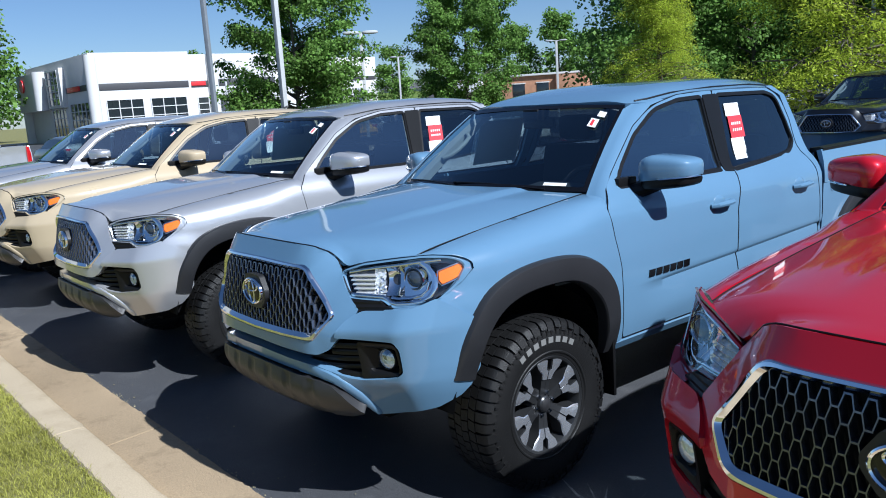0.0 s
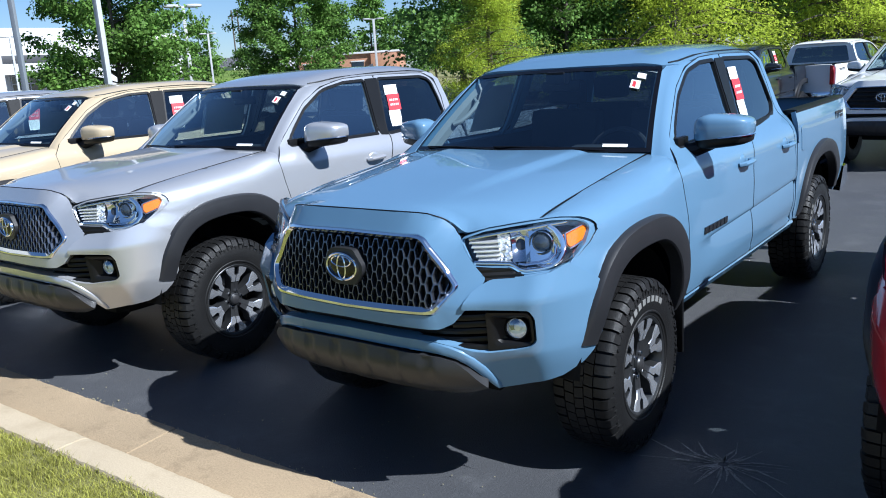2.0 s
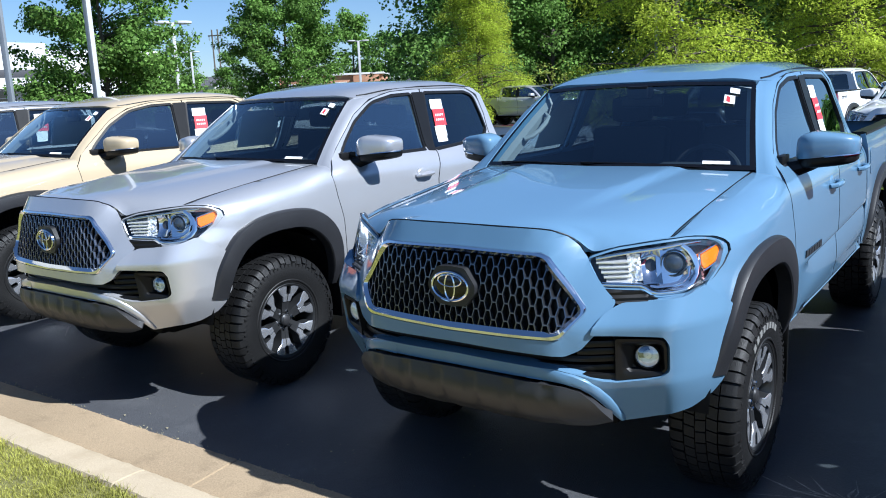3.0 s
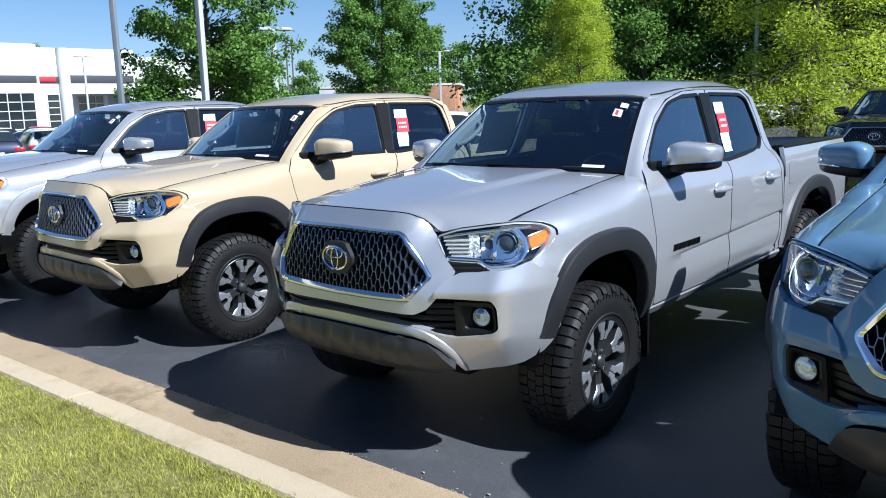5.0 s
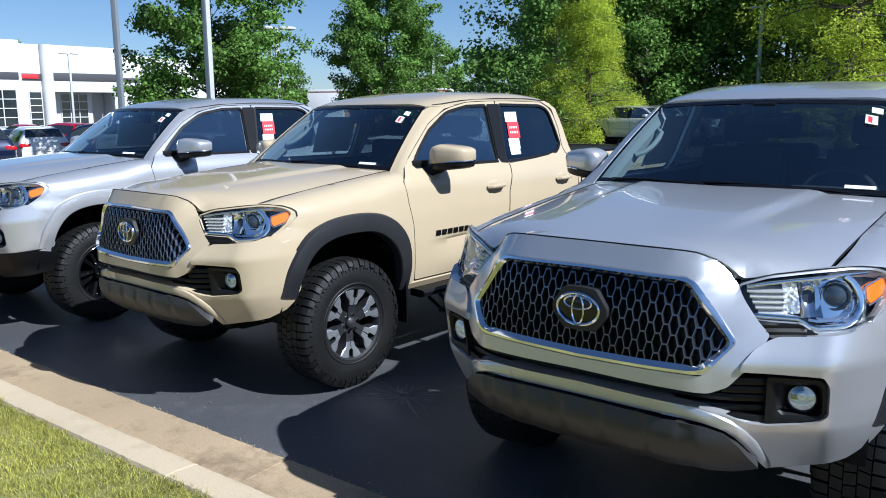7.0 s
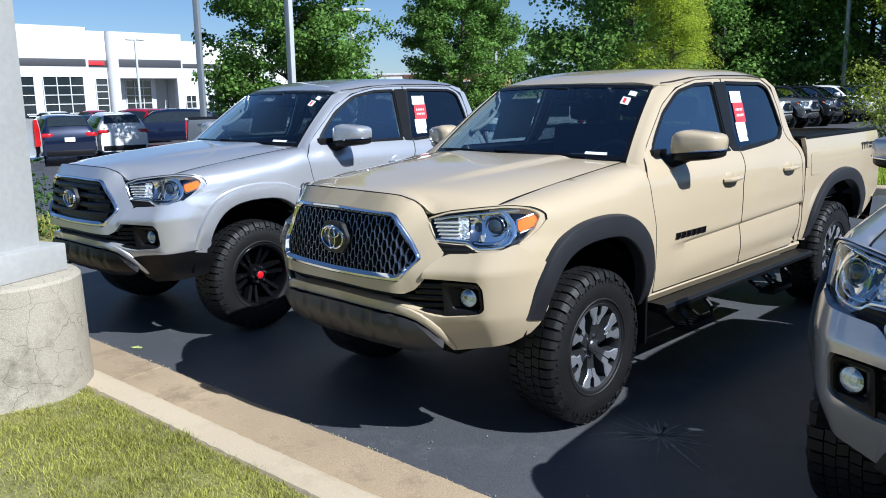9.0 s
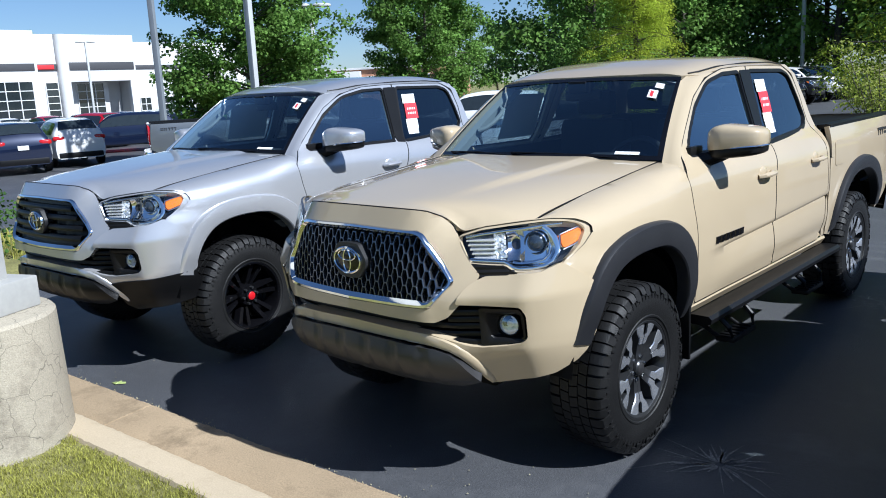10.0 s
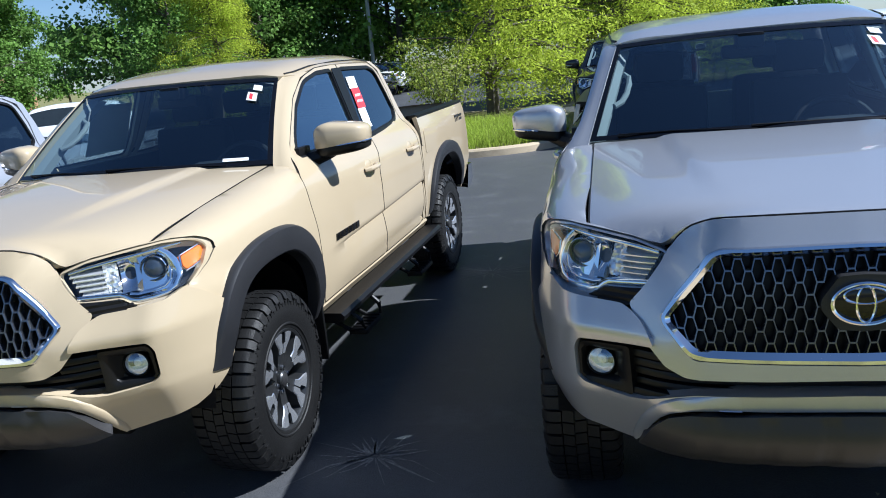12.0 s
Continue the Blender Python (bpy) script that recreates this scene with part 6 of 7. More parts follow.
# hedge by the drive, left of the far silver truck
def hedge(x0, x1, y0, y1, h, label, seed):
    rng = random.Random(seed)
    c = [(rng.uniform(x0, x1), rng.uniform(y0, y1), rng.uniform(.1, h), .22) for _ in range(int(60 * (x1 - x0) * (y1 - y0)))]
    vs, fs = leaf_cards(rng, c, 26, 1.2, .05)
    me = bpy.data.meshes.new("hedge")
    me.from_pydata([v[:] for v in vs], [], fs)
    me.materials.append(HEDGE)
    return tagged(new("hedge", me), label, "hedge")


hedge(-13.6, -12.4, -.6, 1.6, .75, "clipped green hedge beside the row", 4)
sheet("lawn", -14.6, -11.0, -.5, 6.2, .03, SOIL, "strip of grass beside the drive", "lawn")
blades("grass_strip", 9000, lambda r: (r.uniform(-14.5, -11.0), r.uniform(1.5, 6.0), .03, 1.0), .10, .006, BLADE, "sunlit grass strip beside the drive", 9)


# ---------------------------------------------------------------- light poles
def square(bm, c, w, z0, z1, w1=None, bevel=.006):
    w1 = w1 or w
    vs = box(bm, (c[0] - w, c[1] - w, z0), (c[0] + w, c[1] + w, z1), bevel)
    return vs


def plinth_mesh():
    bm = bmesh.new()
    rows = []
    for z, r in ((-.02, .415), (.10, .410), (.30, .405), (.60, .400), (.648, .398), (.664, .385), (.668, .37), (.668, .02)):
        rows.append([(r * (1 + .010 * noise.noise((math.cos(a) * 2, math.sin(a) * 2, z * 3))) * math.cos(a), r * math.sin(a), z) for a in np.linspace(0, 2 * math.pi, 48, endpoint=False)])
    strip(bm, rows, True)
    bmesh.ops.recalc_face_normals(bm, faces=bm.faces)
    return bm


pl = tagged(part("concrete_plinth", plinth_mesh(), PLINTH), "cracked round concrete plinth of a light pole", "plinth")
pl.matrix_world = pose(-7.47, -.83, .03, 0, 0, 20) @ Matrix.Diagonal((1.04, 1.04, 1, 1))


def post(name, x, y, z, h, w, m, label, heads, turn=0.0, cover=True, arm=.5):
    t = empty(name, pose(x, y, z, 0, 0, turn), label, "light pole", "light poles")
    bm = bmesh.new()
    square(bm, (0, 0), w, 0, h)
    part("pole", bm, m, t)
    if cover:
        bm = bmesh.new()
        box(bm, (-w * 1.6, -w * 1.6, 0), (w * 1.6, w * 1.6, .155), .012)
        part("base_cover", bm, m, t)
    for k in range(heads):
        s = (1, -1)[k]
        bm = bmesh.new()
        tube(bm, [(0, 0, h - .05), (s * arm * .5, 0, h - .02)], .04, 8)
        part("arm", bm, m, t)
        bm = bmesh.new()
        ball(bm, (s * arm, 0, h), (.36, .18, .075), 16, 8, .7)
        part("lamp_head", bm, POLEPAINT, t)
    return t


post("light_pole", -7.47, -.83, .698, 8.5, .155, POSTPAINT, "pale grey square light pole on a concrete plinth", 2, 20)
post("light_pole", -24.7, 11.3, -.4, 11.5, .075, POLEGREY, "tall grey square light pole in the lot", 2, 30, False)
post("light_pole", -22.1, 12.66, -.24, 10.8, .085, POLEPAINT, "slim pale light pole before a maple", 2, 10, False)
post("light_pole", -26.9, 19.4, -.5, 5.35, .065, POLEPAINT, "small twin-headed light pole", 2, 60, False, .42)
post("light_pole", -67, 51.8, -.5, 7.00, .09, POLEPAINT, "twin-headed light pole beyond the lot", 2, 55, False)
post("light_pole", -49.0, 56.5, -.5, 6.95, .10, POLEPAINT, "twin-headed light pole beyond the lot", 2, 48, False, .65)
post("light_pole", -88.9, 110.6, -.5, 6.4, .13, POLEPAINT, "small light pole beside the brick building", 1, 48, False, .5)
post("light_pole", -17.0, 47.0, -.08, 7.4, .08, GALV, "tall light pole before the woods", 1, 150, False, .8)
post("light_pole", -70, 33.5, -.5, 7.10, .08, POLEPAINT, "small light pole before the white showroom", 2, 80, False, .45)
post("light_pole", -74, 12.5, -.5, 5.10, .08, POLEPAINT, "small light pole by the drive", 2, 100, False, .5)


# ---------------------------------------------------------------- showroom
STUCCO = mat("white stucco", (0.60, 0.60, 0.59), .8, vary=.04, scale=.8, bump=.1, bscale=60)
BAND = mat("charcoal panel", (0.055, 0.055, 0.06), .5, vary=.05)
SHOPGLASS = mat("dark shop glass", (0.02, 0.026, 0.03), .06, spec=.8)
SIGNRED = mat("red sign", (0.60, 0.03, 0.035), .4)
BRICKRED = mat("red brick wall", (0.42, 0.22, 0.13), .85, vary=.15, scale=2)
ROOFGREY = mat("grey roofing", (0.18, 0.18, 0.19), .8)


def slab(name, lo, hi, m, parent, label="", bevel=.03):
    bm = bmesh.new()
    box(bm, lo, hi, bevel)
    return part(name, bm, m, parent, label)


def glazing(parent, axis, at, a0, a1, z0, z1, cols, rows, out):
    """A framed window of many panes, set in a wall that faces along x or y."""
    def place(a, z, d0, d1, b, zz):
        return ((at + d0, a, z), (at + d1, b, zz)) if axis == "x" else ((a, at + d0, z), (b, at + d1, zz))
    lo, hi = place(a0, z0, min(0, out * .02), max(0, out * .02), a1, z1)
    w = slab("window", lo, hi, SHOPGLASS, parent, "", 0)
    for i in range(cols + 1):
        a = a0 + (a1 - a0) * i / cols
        lo, hi = place(a - .03, z0, min(0, out * .07), max(0, out * .07), a + .03, z1)
        slab("mullion", lo, hi, STUCCO, w, "", 0)
    for j in range(rows + 1):
        z = z0 + (z1 - z0) * j / rows
        lo, hi = place(a0, z - .03, min(0, out * .065), max(0, out * .065), a1, z + .03)
        slab("mullion", lo, hi, STUCCO, w, "", 0)
    return w


sh = empty("showroom", Matrix.Translation((-6, 3, 0)) @ Matrix.Diagonal((1.5, 1.5, 1.38, 1)), "white stucco car showroom with a charcoal band", "building")
slab("front_block", (-73.5, 16.3, -.4), (-56, 23.8, 6.65), STUCCO, sh)
slab("band", (-60, 16.6, 3.72), (-55.95, 23.6, 4.26), BAND, sh)
slab("sign_recess", (-72, 23.8, -.4), (-57.2, 26.2, 6.5), STUCCO, sh)
slab("band", (-60, 23.85, 3.72), (-57.15, 25.8, 4.26), BAND, sh)
slab("sign", (-57.2, 24.3, 3.86), (-57.08, 25.5, 4.20), SIGNRED, sh, "small red sign", .01)
slab("side_block", (-72, 26.3, 2.85), (-56.9, 31.75, 6.5), STUCCO, sh)
slab("side_wall", (-72, 30.2, -.4), (-59.5, 31.75, 2.85), STUCCO, sh)
slab("band", (-60, 26.5, 3.74), (-56.85, 31.6, 4.36), BAND, sh)
slab("rear_block", (-72, 31.8, -.4), (-57.5, 42.6, 6.0), STUCCO, sh)
slab("band", (-60, 31.9, 3.75), (-57.45, 42.5, 4.12), BAND, sh)
slab("porch_post", (-57.3, 31.2, -.4), (-56.9, 31.7, 2.85), STUCCO, sh)
slab("inner_wall", (-72, 26.0, -.4), (-58.5, 30.2, 2.85), STUCCO, sh)
for x, y in ((-56.1, 16.4), (-57.1, 26.15)):
    bm = bmesh.new()
    tube(bm, [(x, y, -.4), (x, y, 6.5)], .42, 20)
    part("round_column", bm, STUCCO, sh)
glazing(sh, "x", -56, 17.2, 19.9, .2, 2.95, 3, 4, 1)
glazing(sh, "x", -56, 20.5, 23.3, .2, 2.95, 3, 4, 1)
glazing(sh, "x", -57.2, 24.75, 25.65, .2, 2.85, 1, 5, 1)
glazing(sh, "x", -58.5, 27.7, 29.8, .2, 2.75, 3, 4, 1)
glazing(sh, "x", -57.5, 32.2, 33.1, .3, 1.4, 2, 2, 1)
glazing(sh, "x", -57.5, 34.3, 35.7, .2, 1.4, 3, 2, 1)
slab("roof_unit", (-66, 18, 6.4), (-63, 21, 6.9), ROOFGREY, sh)
# the wing that runs back along the drive
glazing(sh, "y", 16.3, -61.6, -57.0, .2, 2.9, 5, 4, -1)
slab("band", (-62.2, 16.24, 3.80), (-56.4, 16.5, 4.28), BAND, sh)
slab("sign", (-61.4, 16.12, 3.86), (-58.6, 16.26, 4.24), SIGNRED, sh, "small red sign", .01)
slab("window_bay", (-66.2, 15.9, 2.7), (-62.2, 16.4, 6.0), STUCCO, sh)
glazing(sh, "y", 15.9, -65.6, -62.7, 2.9, 5.8, 3, 5, -1)
glazing(sh, "y", 16.3, -66.6, -62.8, .2, 2.6, 4, 3, -1)
slab("sign_wall", (-74.2, 15.6, 2.6), (-67.4, 16.4, 6.0), STUCCO, sh)
bm = bmesh.new()
tube(bm, [(-67.2, 15.7, 2.6), (-67.2, 15.7, 6.0)], .55, 20)
part("round_column", bm, STUCCO, sh)
slab("porch_post", (-73.8, 15.7, -.4), (-73.2, 16.3, 2.6), STUCCO, sh)
bm = bmesh.new()
tube(bm, [(-72.2, 15.60, 5.0), (-72.2, 15.45, 5.0)], .60, 24)
part("round_sign", bm, SIGNRED, sh, "round red sign")

# far brick building, low house and a grass slope
fb = empty("brick_building", pose(-75.0, 77.4, -.5, 0, 0, 35), "low red brick building far beyond the lot", "building")
slab("wall", (-9, 0, 0), (9, 10, 4.6), BRICKRED, fb)
slab("roof", (-9.3, -.3, 4.6), (9.3, 10.3, 4.85), STUCCO, fb)
for k in range(5):
    w = slab("window", (-7 + k * 3.2, -.06, 1.6), (-5.4 + k * 3.2, .0, 3.6), SHOPGLASS, fb, "", .01)
    slab("window_frame", (-7.1 + k * 3.2, -.10, 3.6), (-5.3 + k * 3.2, -.02, 3.75), STUCCO, w, "", .01)
slab("entrance", (-9.2, -1.2, 0), (-4.6, 0, 4.4), STUCCO, fb)
slab("parapet", (5.2, -.5, 0), (8.6, 0, 4.5), BRICKRED, fb)
hl = bmesh.new()
ball(hl, (0, 0, 0), (60, 30, 4.8), 48, 12)
hb = tagged(part("grass_slope", hl, leafy("far grass", (.15, .21, .04), .1, .1)), "distant sunlit grass slope", "hill", kind="structure")
hb.matrix_world = pose(-158, 104, -.3)


def transmission_line(x, y, h, turn):
    """Two tall bare poles, tied by a crossarm with hanging insulators."""
    t = empty("transmission_poles", pose(x, y, -.6, 0, 0, turn), "pair of tall wooden transmission poles beyond the lot", "utility pole")
    for s in (-1, 1):
        bm = bmesh.new()
        tube(bm, [(s * 1.1, 0, 0), (s * 1.1, 0, h)], .26, 10)
        part("pole", bm, BARK, t)
    bm = bmesh.new()
    box(bm, (-2.6, -.15, h - 2.2), (2.6, .15, h - 1.8), .03)
    part("crossarm", bm, BARK, t)
    for s in (-2.3, 0, 2.3):
        bm = bmesh.new()
        tube(bm, [(s, 0, h - 2.2), (s, 0, h - 3.6)], .12, 8)
        part("insulator", bm, ROOFGREY, t)


transmission_line(-228.5, 190, 26, 20)

hs = empty("house", pose(-128.5, 99.5, 2.9, 0, 0, 35), "low grey-roofed house on the grass slope", "house")
slab("wall", (-4.5, 0, -1.2), (4.5, 6, 1.5), STUCCO, hs)
bm = bmesh.new()
strip(bm, [[(-5.0, -.6, 1.4), (5.0, -.6, 1.4)], [(-4.6, 3, 3.2), (4.6, 3, 3.2)], [(-5.0, 6.6, 1.4), (5.0, 6.6, 1.4)]])
bmesh.ops.solidify(bm, geom=bm.faces[:], thickness=.2)
part("roof", bm, ROOFGREY, hs, smooth=False)
for k in (-2.8, 2.0):
    slab("window", (k, -.06, -.2), (k + 1.2, .02, .9), SHOPGLASS, hs, "", .01)


def glint_star(x, y, r, seed, label):
    """A star of thin pale strips that stands for sunlight cast back by a wheel."""
    rng = random.Random(seed)
    bm = bmesh.new()
    for k in range(34):
        a = 2 * math.pi * k / 34 + rng.uniform(-.12, .12)
        l, w = r * rng.uniform(.30, 1.0) * (1.25 if abs(math.cos(a)) > .8 else .8), rng.uniform(.002, .008)
        b = a + rng.uniform(-.25, .25)
        q = [(x + math.cos(a) * r * .06, y + math.sin(a) * r * .06), (x + math.cos(a) * l * .5, y + math.sin(a) * l * .5), (x + math.cos(b) * l, y + math.sin(b) * l)]
        n = Vector((-math.sin(a), math.cos(a), 0))
        strip(bm, [[Vector((*c, .0015)) + n * (ww * i) for i in (-1, 1)] for c, ww in zip(q, (w * .5, w, w * .2))])
    bm.normal_update()
    bmesh.ops.reverse_faces(bm, faces=[f for f in bm.faces if f.normal.z < 0])
    tagged(part("glint_streaks", bm, GLINT, smooth=False), label, "dust", kind="stuff")


# sunlight bounced off bright wheels, painted as pale streaks on the asphalt
GLINT = mat("painted sun glint", (0.20, 0.195, 0.185), .9, vary=.3, scale=20, fine=.5)
glint_star(-4.40, .98, .34, 4, "star of sunlight reflected by a wheel, painted on the asphalt")
glint_star(1.25, .95, .34, 9, "star of sunlight reflected by a wheel, painted on the asphalt")
glint_star(-4.27, 4.0, .40, 12, "faint star of sunlight reflected by a wheel, painted on the asphalt")


def litter():
    """Small pale bits of leaf and grit near the gutter."""
    rng = random.Random(77)
    bm = bmesh.new()
    for _ in range(260):
        x, y = rng.uniform(-10.5, 3.0), -.03 + abs(rng.gauss(0, .35))
        r = rng.uniform(.002, .005) if rng.random() > .04 else rng.uniform(.006, .011)
        a = rng.uniform(0, 6.28)
        vs = [bm.verts.new((x + r * k * math.cos(a + t), y + r * k * math.sin(a + t), .002 + h)) for t, k, h in ((0, 1.3, .002), (1.3, .7, .006), (2.6, 1.1, .001), (3.9, .8, .005), (5.2, .6, .003))]
        bm.faces.new(vs)
    for _ in range(520):
        x, y = rng.uniform(-11, 3.2), -.022 + rng.gauss(0, .010)
        r = rng.uniform(.0015, .0042)
        a = rng.uniform(0, 6.28)
        top = bm.verts.new((x, y, .006 + r * .9))
        vs = [bm.verts.new((x + r * k * math.cos(a + t), y + r * k * math.sin(a + t), .001)) for t, k in ((0, 1.3), (1.3, .8), (2.6, 1.1), (3.9, .9), (5.2, .8))]
        for u, w in zip(vs, vs[1:] + vs[:1]):
            bm.faces.new((u, w, top))
    return bm


tagged(part("litter", litter(), mat("dry leaf bits", (0.30, 0.27, 0.17), .9, vary=.4, scale=30)), "dry leaf bits and grit by the gutter", "litter", kind="stuff")


def leaf_mesh():
    bm = bmesh.new()
    pts = [(-.05, 0), (-.03, .018), (-.012, .014), (0, .034), (.012, .016), (.035, .022), (.05, .002), (.03, -.014), (.008, -.012), (-.006, -.030), (-.02, -.014)]
    mid = bm.verts.new((0, 0, .012))
    vs = [bm.verts.new((x, y, .002 + .15 * abs(y))) for x, y in pts]
    for a, b in zip(vs, vs[1:] + vs[:1]):
        bm.faces.new((mid, a, b))
    return bm


lf = tagged(part("fallen_leaf", leaf_mesh(), mat("green fallen leaf", (0.30, 0.36, 0.12), .7, vary=.2, scale=20)), "pale green leaf lying on the asphalt", "leaf")
lf.matrix_world = pose(-7.76, .062, 0, 0, 0, 25)


# ---------------------------------------------------------------- other vehicles
def loft_car(stations, prof):
    """A car body from stations along its length; prof gives the half section at a station."""
    bm = bmesh.new()
    rows = []
    for s in stations:
        half = prof(s)
        rows.append([(x, s, z) for x, z in half] + [(-x, s, z) for x, z in half[::-1][1:]])
    vs = strip(bm, rows)
    bm.faces.new(vs[0]), bm.faces.new(vs[-1])
    bmesh.ops.recalc_face_normals(bm, faces=bm.faces)
    return bm


def car_shape(kind):
    if kind == "suv":
        L, W, belt, top = 4.6, .93, 1.08, 1.68
        bon = lambda y: ip(y, [0, .1, .5, 1.15, 4.45, 4.6], [.75, .92, 1.0, 1.08, 1.10, .95])
        roofl = lambda y: ip(y, [0, 1.15, 1.9, 2.6, 4.0, 4.35, 4.6], [.75, 1.08, 1.60, 1.68, 1.63, 1.40, .95])
    else:
        L, W, belt, top = 4.65, .91, .95, 1.44
        bon = lambda y: ip(y, [0, .1, .5, 1.25, 4.1, 4.55, 4.65], [.62, .78, .86, .94, .98, .95, .75])
        roofl = lambda y: ip(y, [0, 1.25, 2.1, 2.8, 3.5, 4.15, 4.65], [.62, .94, 1.38, 1.44, 1.36, 1.02, .75])
    return L, W, bon, roofl


def car_prof(kind):
    L, W, bon, roofl = car_shape(kind)

    def prof(y):
        w = W * ip(y, [0, .15, .5, 1.2, 3.6, L - .3, L], [.80, .93, .98, 1.0, 1.0, .95, .86])
        b, r = bon(y), max(roofl(y), bon(y))
        g = (r - b)
        return [(w * .86, .30), (w * .97, .36), (w, .60), (w * .985, b * .85), (w * .93, b), (w * .93 - g * .22, b + g * .45), (w * .90 - g * .42, b + g * .86), (w * .70 - g * .30, b + g * .97), (0, b + g)]
    return prof, L, W, bon, roofl


def parked_car(kind, m, color, label, group="cars by the showroom"):
    prof, L, W, bon, roofl = car_prof(kind)
    t = empty("car", m, label, "car", group)
    part("body", lambda: loft_car(np.linspace(0, L, 40), prof), color, t, key=kind + "_body")

    def point(y, k, d):
        p = prof(y)
        i = min(int(k), len(p) - 2)
        a, b = Vector((p[i][0], y, p[i][1])), Vector((p[i + 1][0], y, p[i + 1][1]))
        q = a.lerp(b, k - i)
        return q + Vector((d, 0, d * .3))

    def side_glass():
        y0, y1 = (1.45, 4.15) if kind == "suv" else (1.6, 3.85)
        bm = bmesh.new()
        strip(bm, [[point(y, k, .006) for k in (4.12, 5, 5.85)] for y in np.linspace(y0, y1, 16)])
        return doubled(bm)

    def end_glass(front):
        def build():
            bm = bmesh.new()
            ys = (np.linspace(1.22, 1.85, 6) if front else np.linspace(4.12, 4.42, 6)) if kind == "suv" else (np.linspace(1.32, 2.05, 6) if front else np.linspace(3.55, 4.1, 6))
            rows = []
            for y in ys:
                p = prof(y)
                z = roofl(y) + .008
                w = p[6][0] * .92
                rows.append([(x, y - .006 if front else y + .012, z - .02 * (x / w) ** 2 * 1.0) for x in np.linspace(-w, w, 9)])
            strip(bm, rows)
            return bm
        return build
    part("side_window", side_glass, SHOPGLASS, t, "", kind + "_sg")
    part("windscreen", end_glass(True), SHOPGLASS, t, "", kind + "_fg")
    part("rear_window", end_glass(False), SHOPGLASS, t, "", kind + "_rg")
    zb = .95 if kind == "suv" else .84
    for s in (1, -1):
        def rl(s=s):
            bm = bmesh.new()
            ball(bm, (s * W * .72, L - .10, zb + .05), (.20, .10, .085), 14, 8, .6)
            return bm

        def fl(s=s):
            bm = bmesh.new()
            ball(bm, (s * W * .68, .16, zb - .12), (.20, .14, .075), 14, 8, .6)
            return bm
        part("tail_lamp", rl, REDLENS, t, "red tail lamp", kind + "_rl%d" % s)
        part("headlight", fl, REFLECTOR, t, "", kind + "_fl%d" % s)
        for y in (.88, L - .95):
            w = new("wheel")
            w.parent = t
            w.matrix_local = Matrix.Translation((s * (W - .13), y, .34)) @ pose(0, 0, 0, 0, 0, 0 if s > 0 else 180) @ Matrix.Scale(.86, 4)
            part("tyre", plain_tyre, RUBBER, w, key="plain_tyre")
            part("rim", rim_barrel, DARKALU, w, key="rim")
            part("spokes", spokes_mesh("face"), ALU, w, key="spoke_face")

    for y0, y1, z0, z1 in ((L - .10, L + .02, .32, .52), (-.02, .10, .28, .46)):
        def bump(y0=y0, y1=y1, z0=z0, z1=z1):
            bm = bmesh.new()
            box(bm, (-W * .79, y0, z0), (W * .79, y1, z1), .05)
            return bm
        part("lower_bumper", bump, BLACKPL, t, "", kind + "_bump%.1f" % y0)

    def plate():
        bm = bmesh.new()
        box(bm, (-.16, L - .02, zb - .16), (.16, L + .035, zb - .02), .004)
        return bm
    part("plate", plate, LABELWHITE, t, "blank white plate", kind + "_plate")
    return t


# rows of cars before the showroom, tails towards the trucks' noses
def tail_to(x, y, yaw):
    return pose(x, y, ground_z(x), 0, 0, yaw)


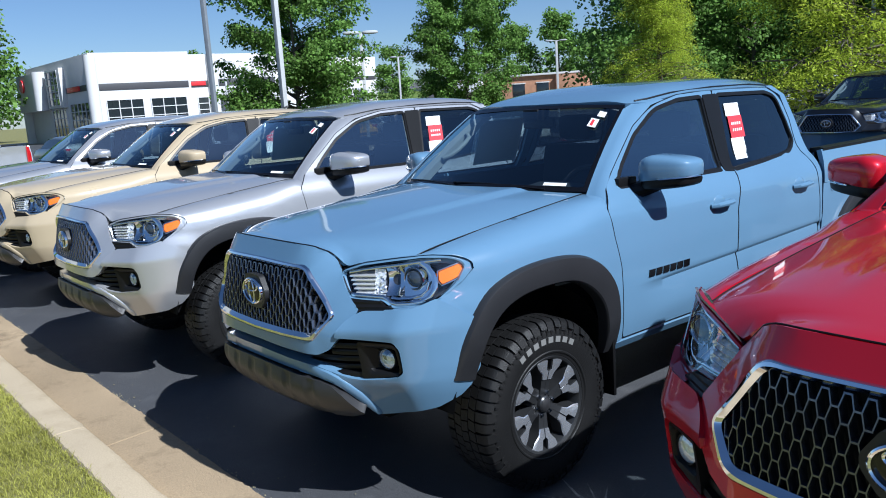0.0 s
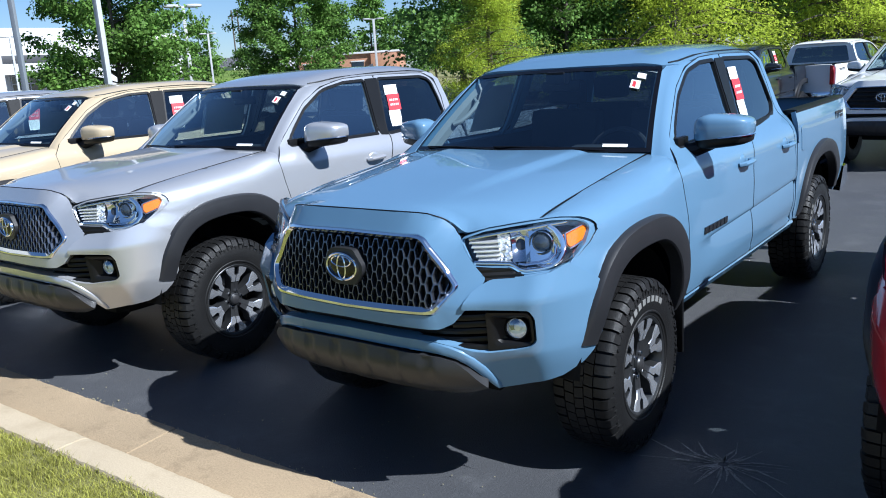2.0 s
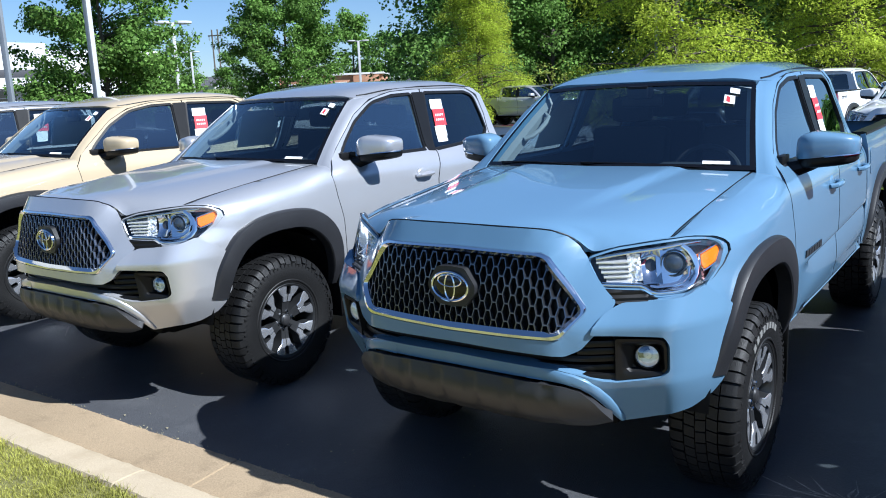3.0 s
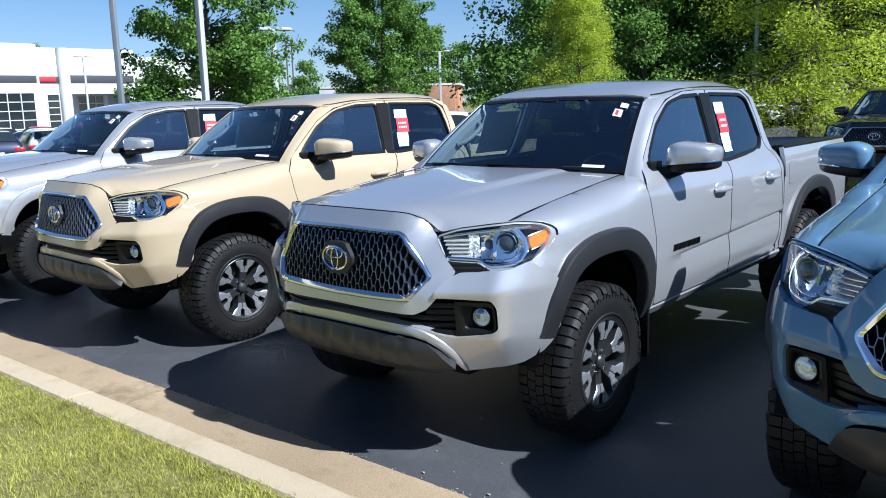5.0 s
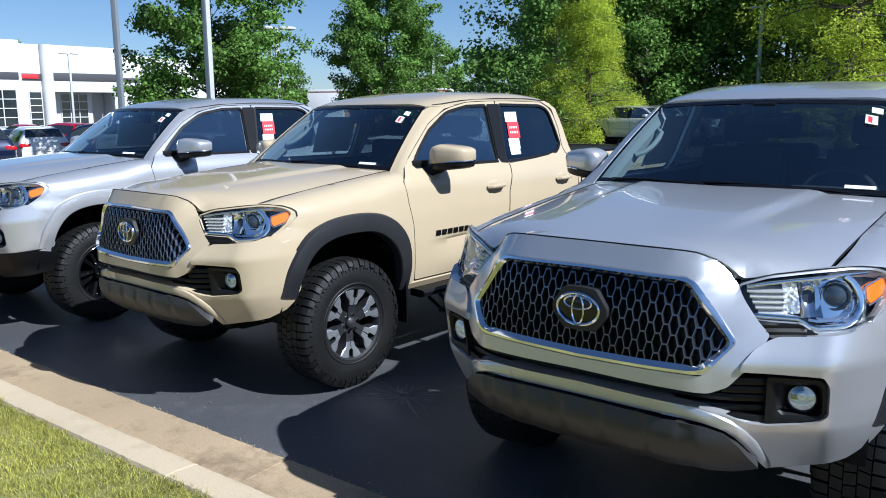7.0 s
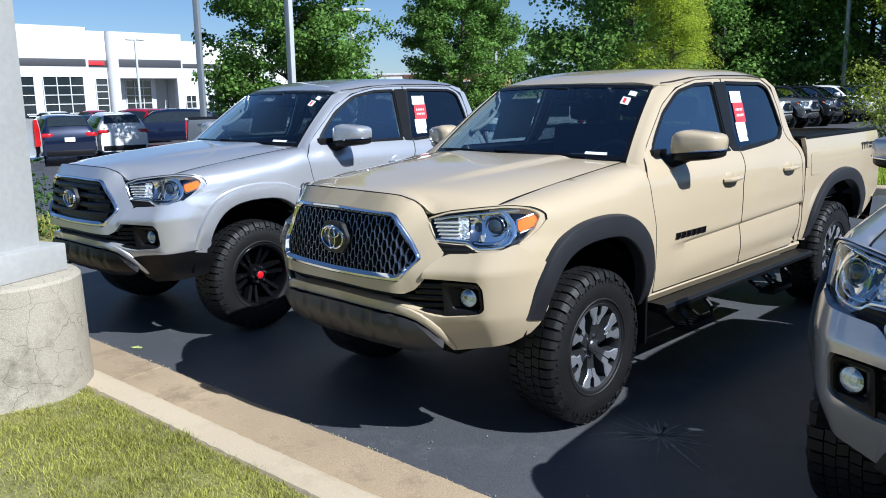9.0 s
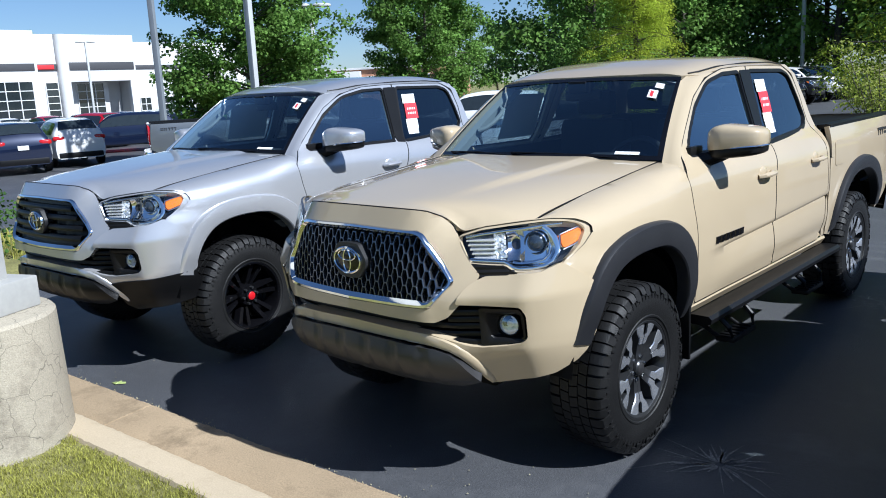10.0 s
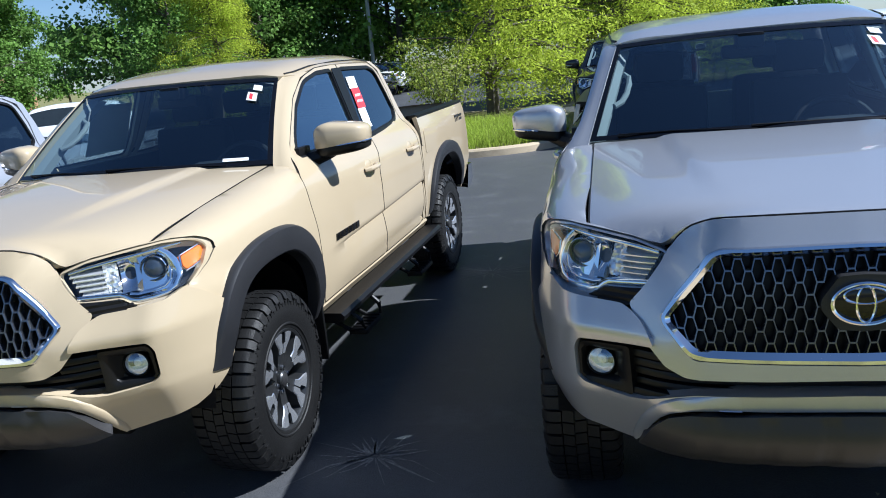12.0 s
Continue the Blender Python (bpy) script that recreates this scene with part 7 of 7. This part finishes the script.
parked_car("suv", tail_to(-34.4, 10.8, -106), NAVY, "dark navy SUV seen from behind")
parked_car("suv", tail_to(-35.4, 13.2, -106), WHITE, "pale silver SUV seen from behind")
parked_car("suv", tail_to(-38.0, 14.9, -30), NAVY, "dark blue small SUV parked askew")
COLS = [GREY, WHITE, BLACK, RED, NAVY, GREY, RED, YELLOW, WHITE, WHITE, GREY, BLACK]
for k in range(9):
    parked_car("sedan" if k % 3 else "suv", tail_to(-44.0 - .2 * k, 10.5 + 2.6 * k, -86), COLS[k % 12], "parked car in a row before the showroom")
for k in range(11):
    parked_car("sedan", tail_to(-60.5, 15.5 + 2.7 * k, -90), COLS[(k * 5 + 3) % 12], "parked car in a row before the showroom")
parked_car("suv", tail_to(-92, 70, 70), WHITE, "white SUV parked far away by the grass slope", "distant cars")
parked_car("sedan", tail_to(-95, 65, 70), BLACK, "dark car parked far away by the grass slope", "distant cars")
parked_car("suv", tail_to(-20.7, 17.6, -60), WHITE, "white SUV parked behind the row", "cars behind the row")
parked_car("sedan", tail_to(-21.5, 34.0, -40), RED, "red car parked behind the row", "cars behind the row")
parked_car("sedan", tail_to(-18.6, 33.6, -40), BLACK, "dark car parked behind the row", "cars behind the row")

# more pickups of the lot
G2 = "pickup trucks across the lot"
pickup(pose(-16.2, 2.12, ground_z(-17), 0, 0, -86) @ Matrix.Scale(1.12, 4) @ Matrix.Translation((0, -5.25, 0)), SILVER, "silver pickup seen from its tail", "silver", stickers=False, group=G2)
pickup(pose(-15.8, 11.4, ground_z(-17), 0, 0, 149.5), GREY, "grey pickup parked side-on behind the row", "grey", stickers=False, group=G2)
pickup(pose(.389, 9.918, 0, 0, 0, -8.8), WHITE, "white pickup with a dark grille facing the row", "white", "bars", WHITE, True, stickers=False, group=G2)
pickup(pose(-1.737, 21.208, 0, 0, 0, 173.9), WHITE, "white pickup seen from its tail", "white", stickers=False, group=G2)
pickup(pose(-2.955, 11.705, 0, 0, 0, -.9), BLACK, "black pickup parked behind the row", "black", stickers=True, group=G2)
for k, c in enumerate((SILVER, GREY, BLACK, BLACK, WHITE, BLACK, WHITE)):
    word = {SILVER: "silver", GREY: "dark grey", BLACK: "black", WHITE: "white"}[c]
    pickup(pose(-13.8 + .1 * k, 29.7 + 2.8 * k, ground_z(-16), 0, 0, 90), c, word + " pickup in a far row before the woods", "", stickers=False, group="far row of pickups")
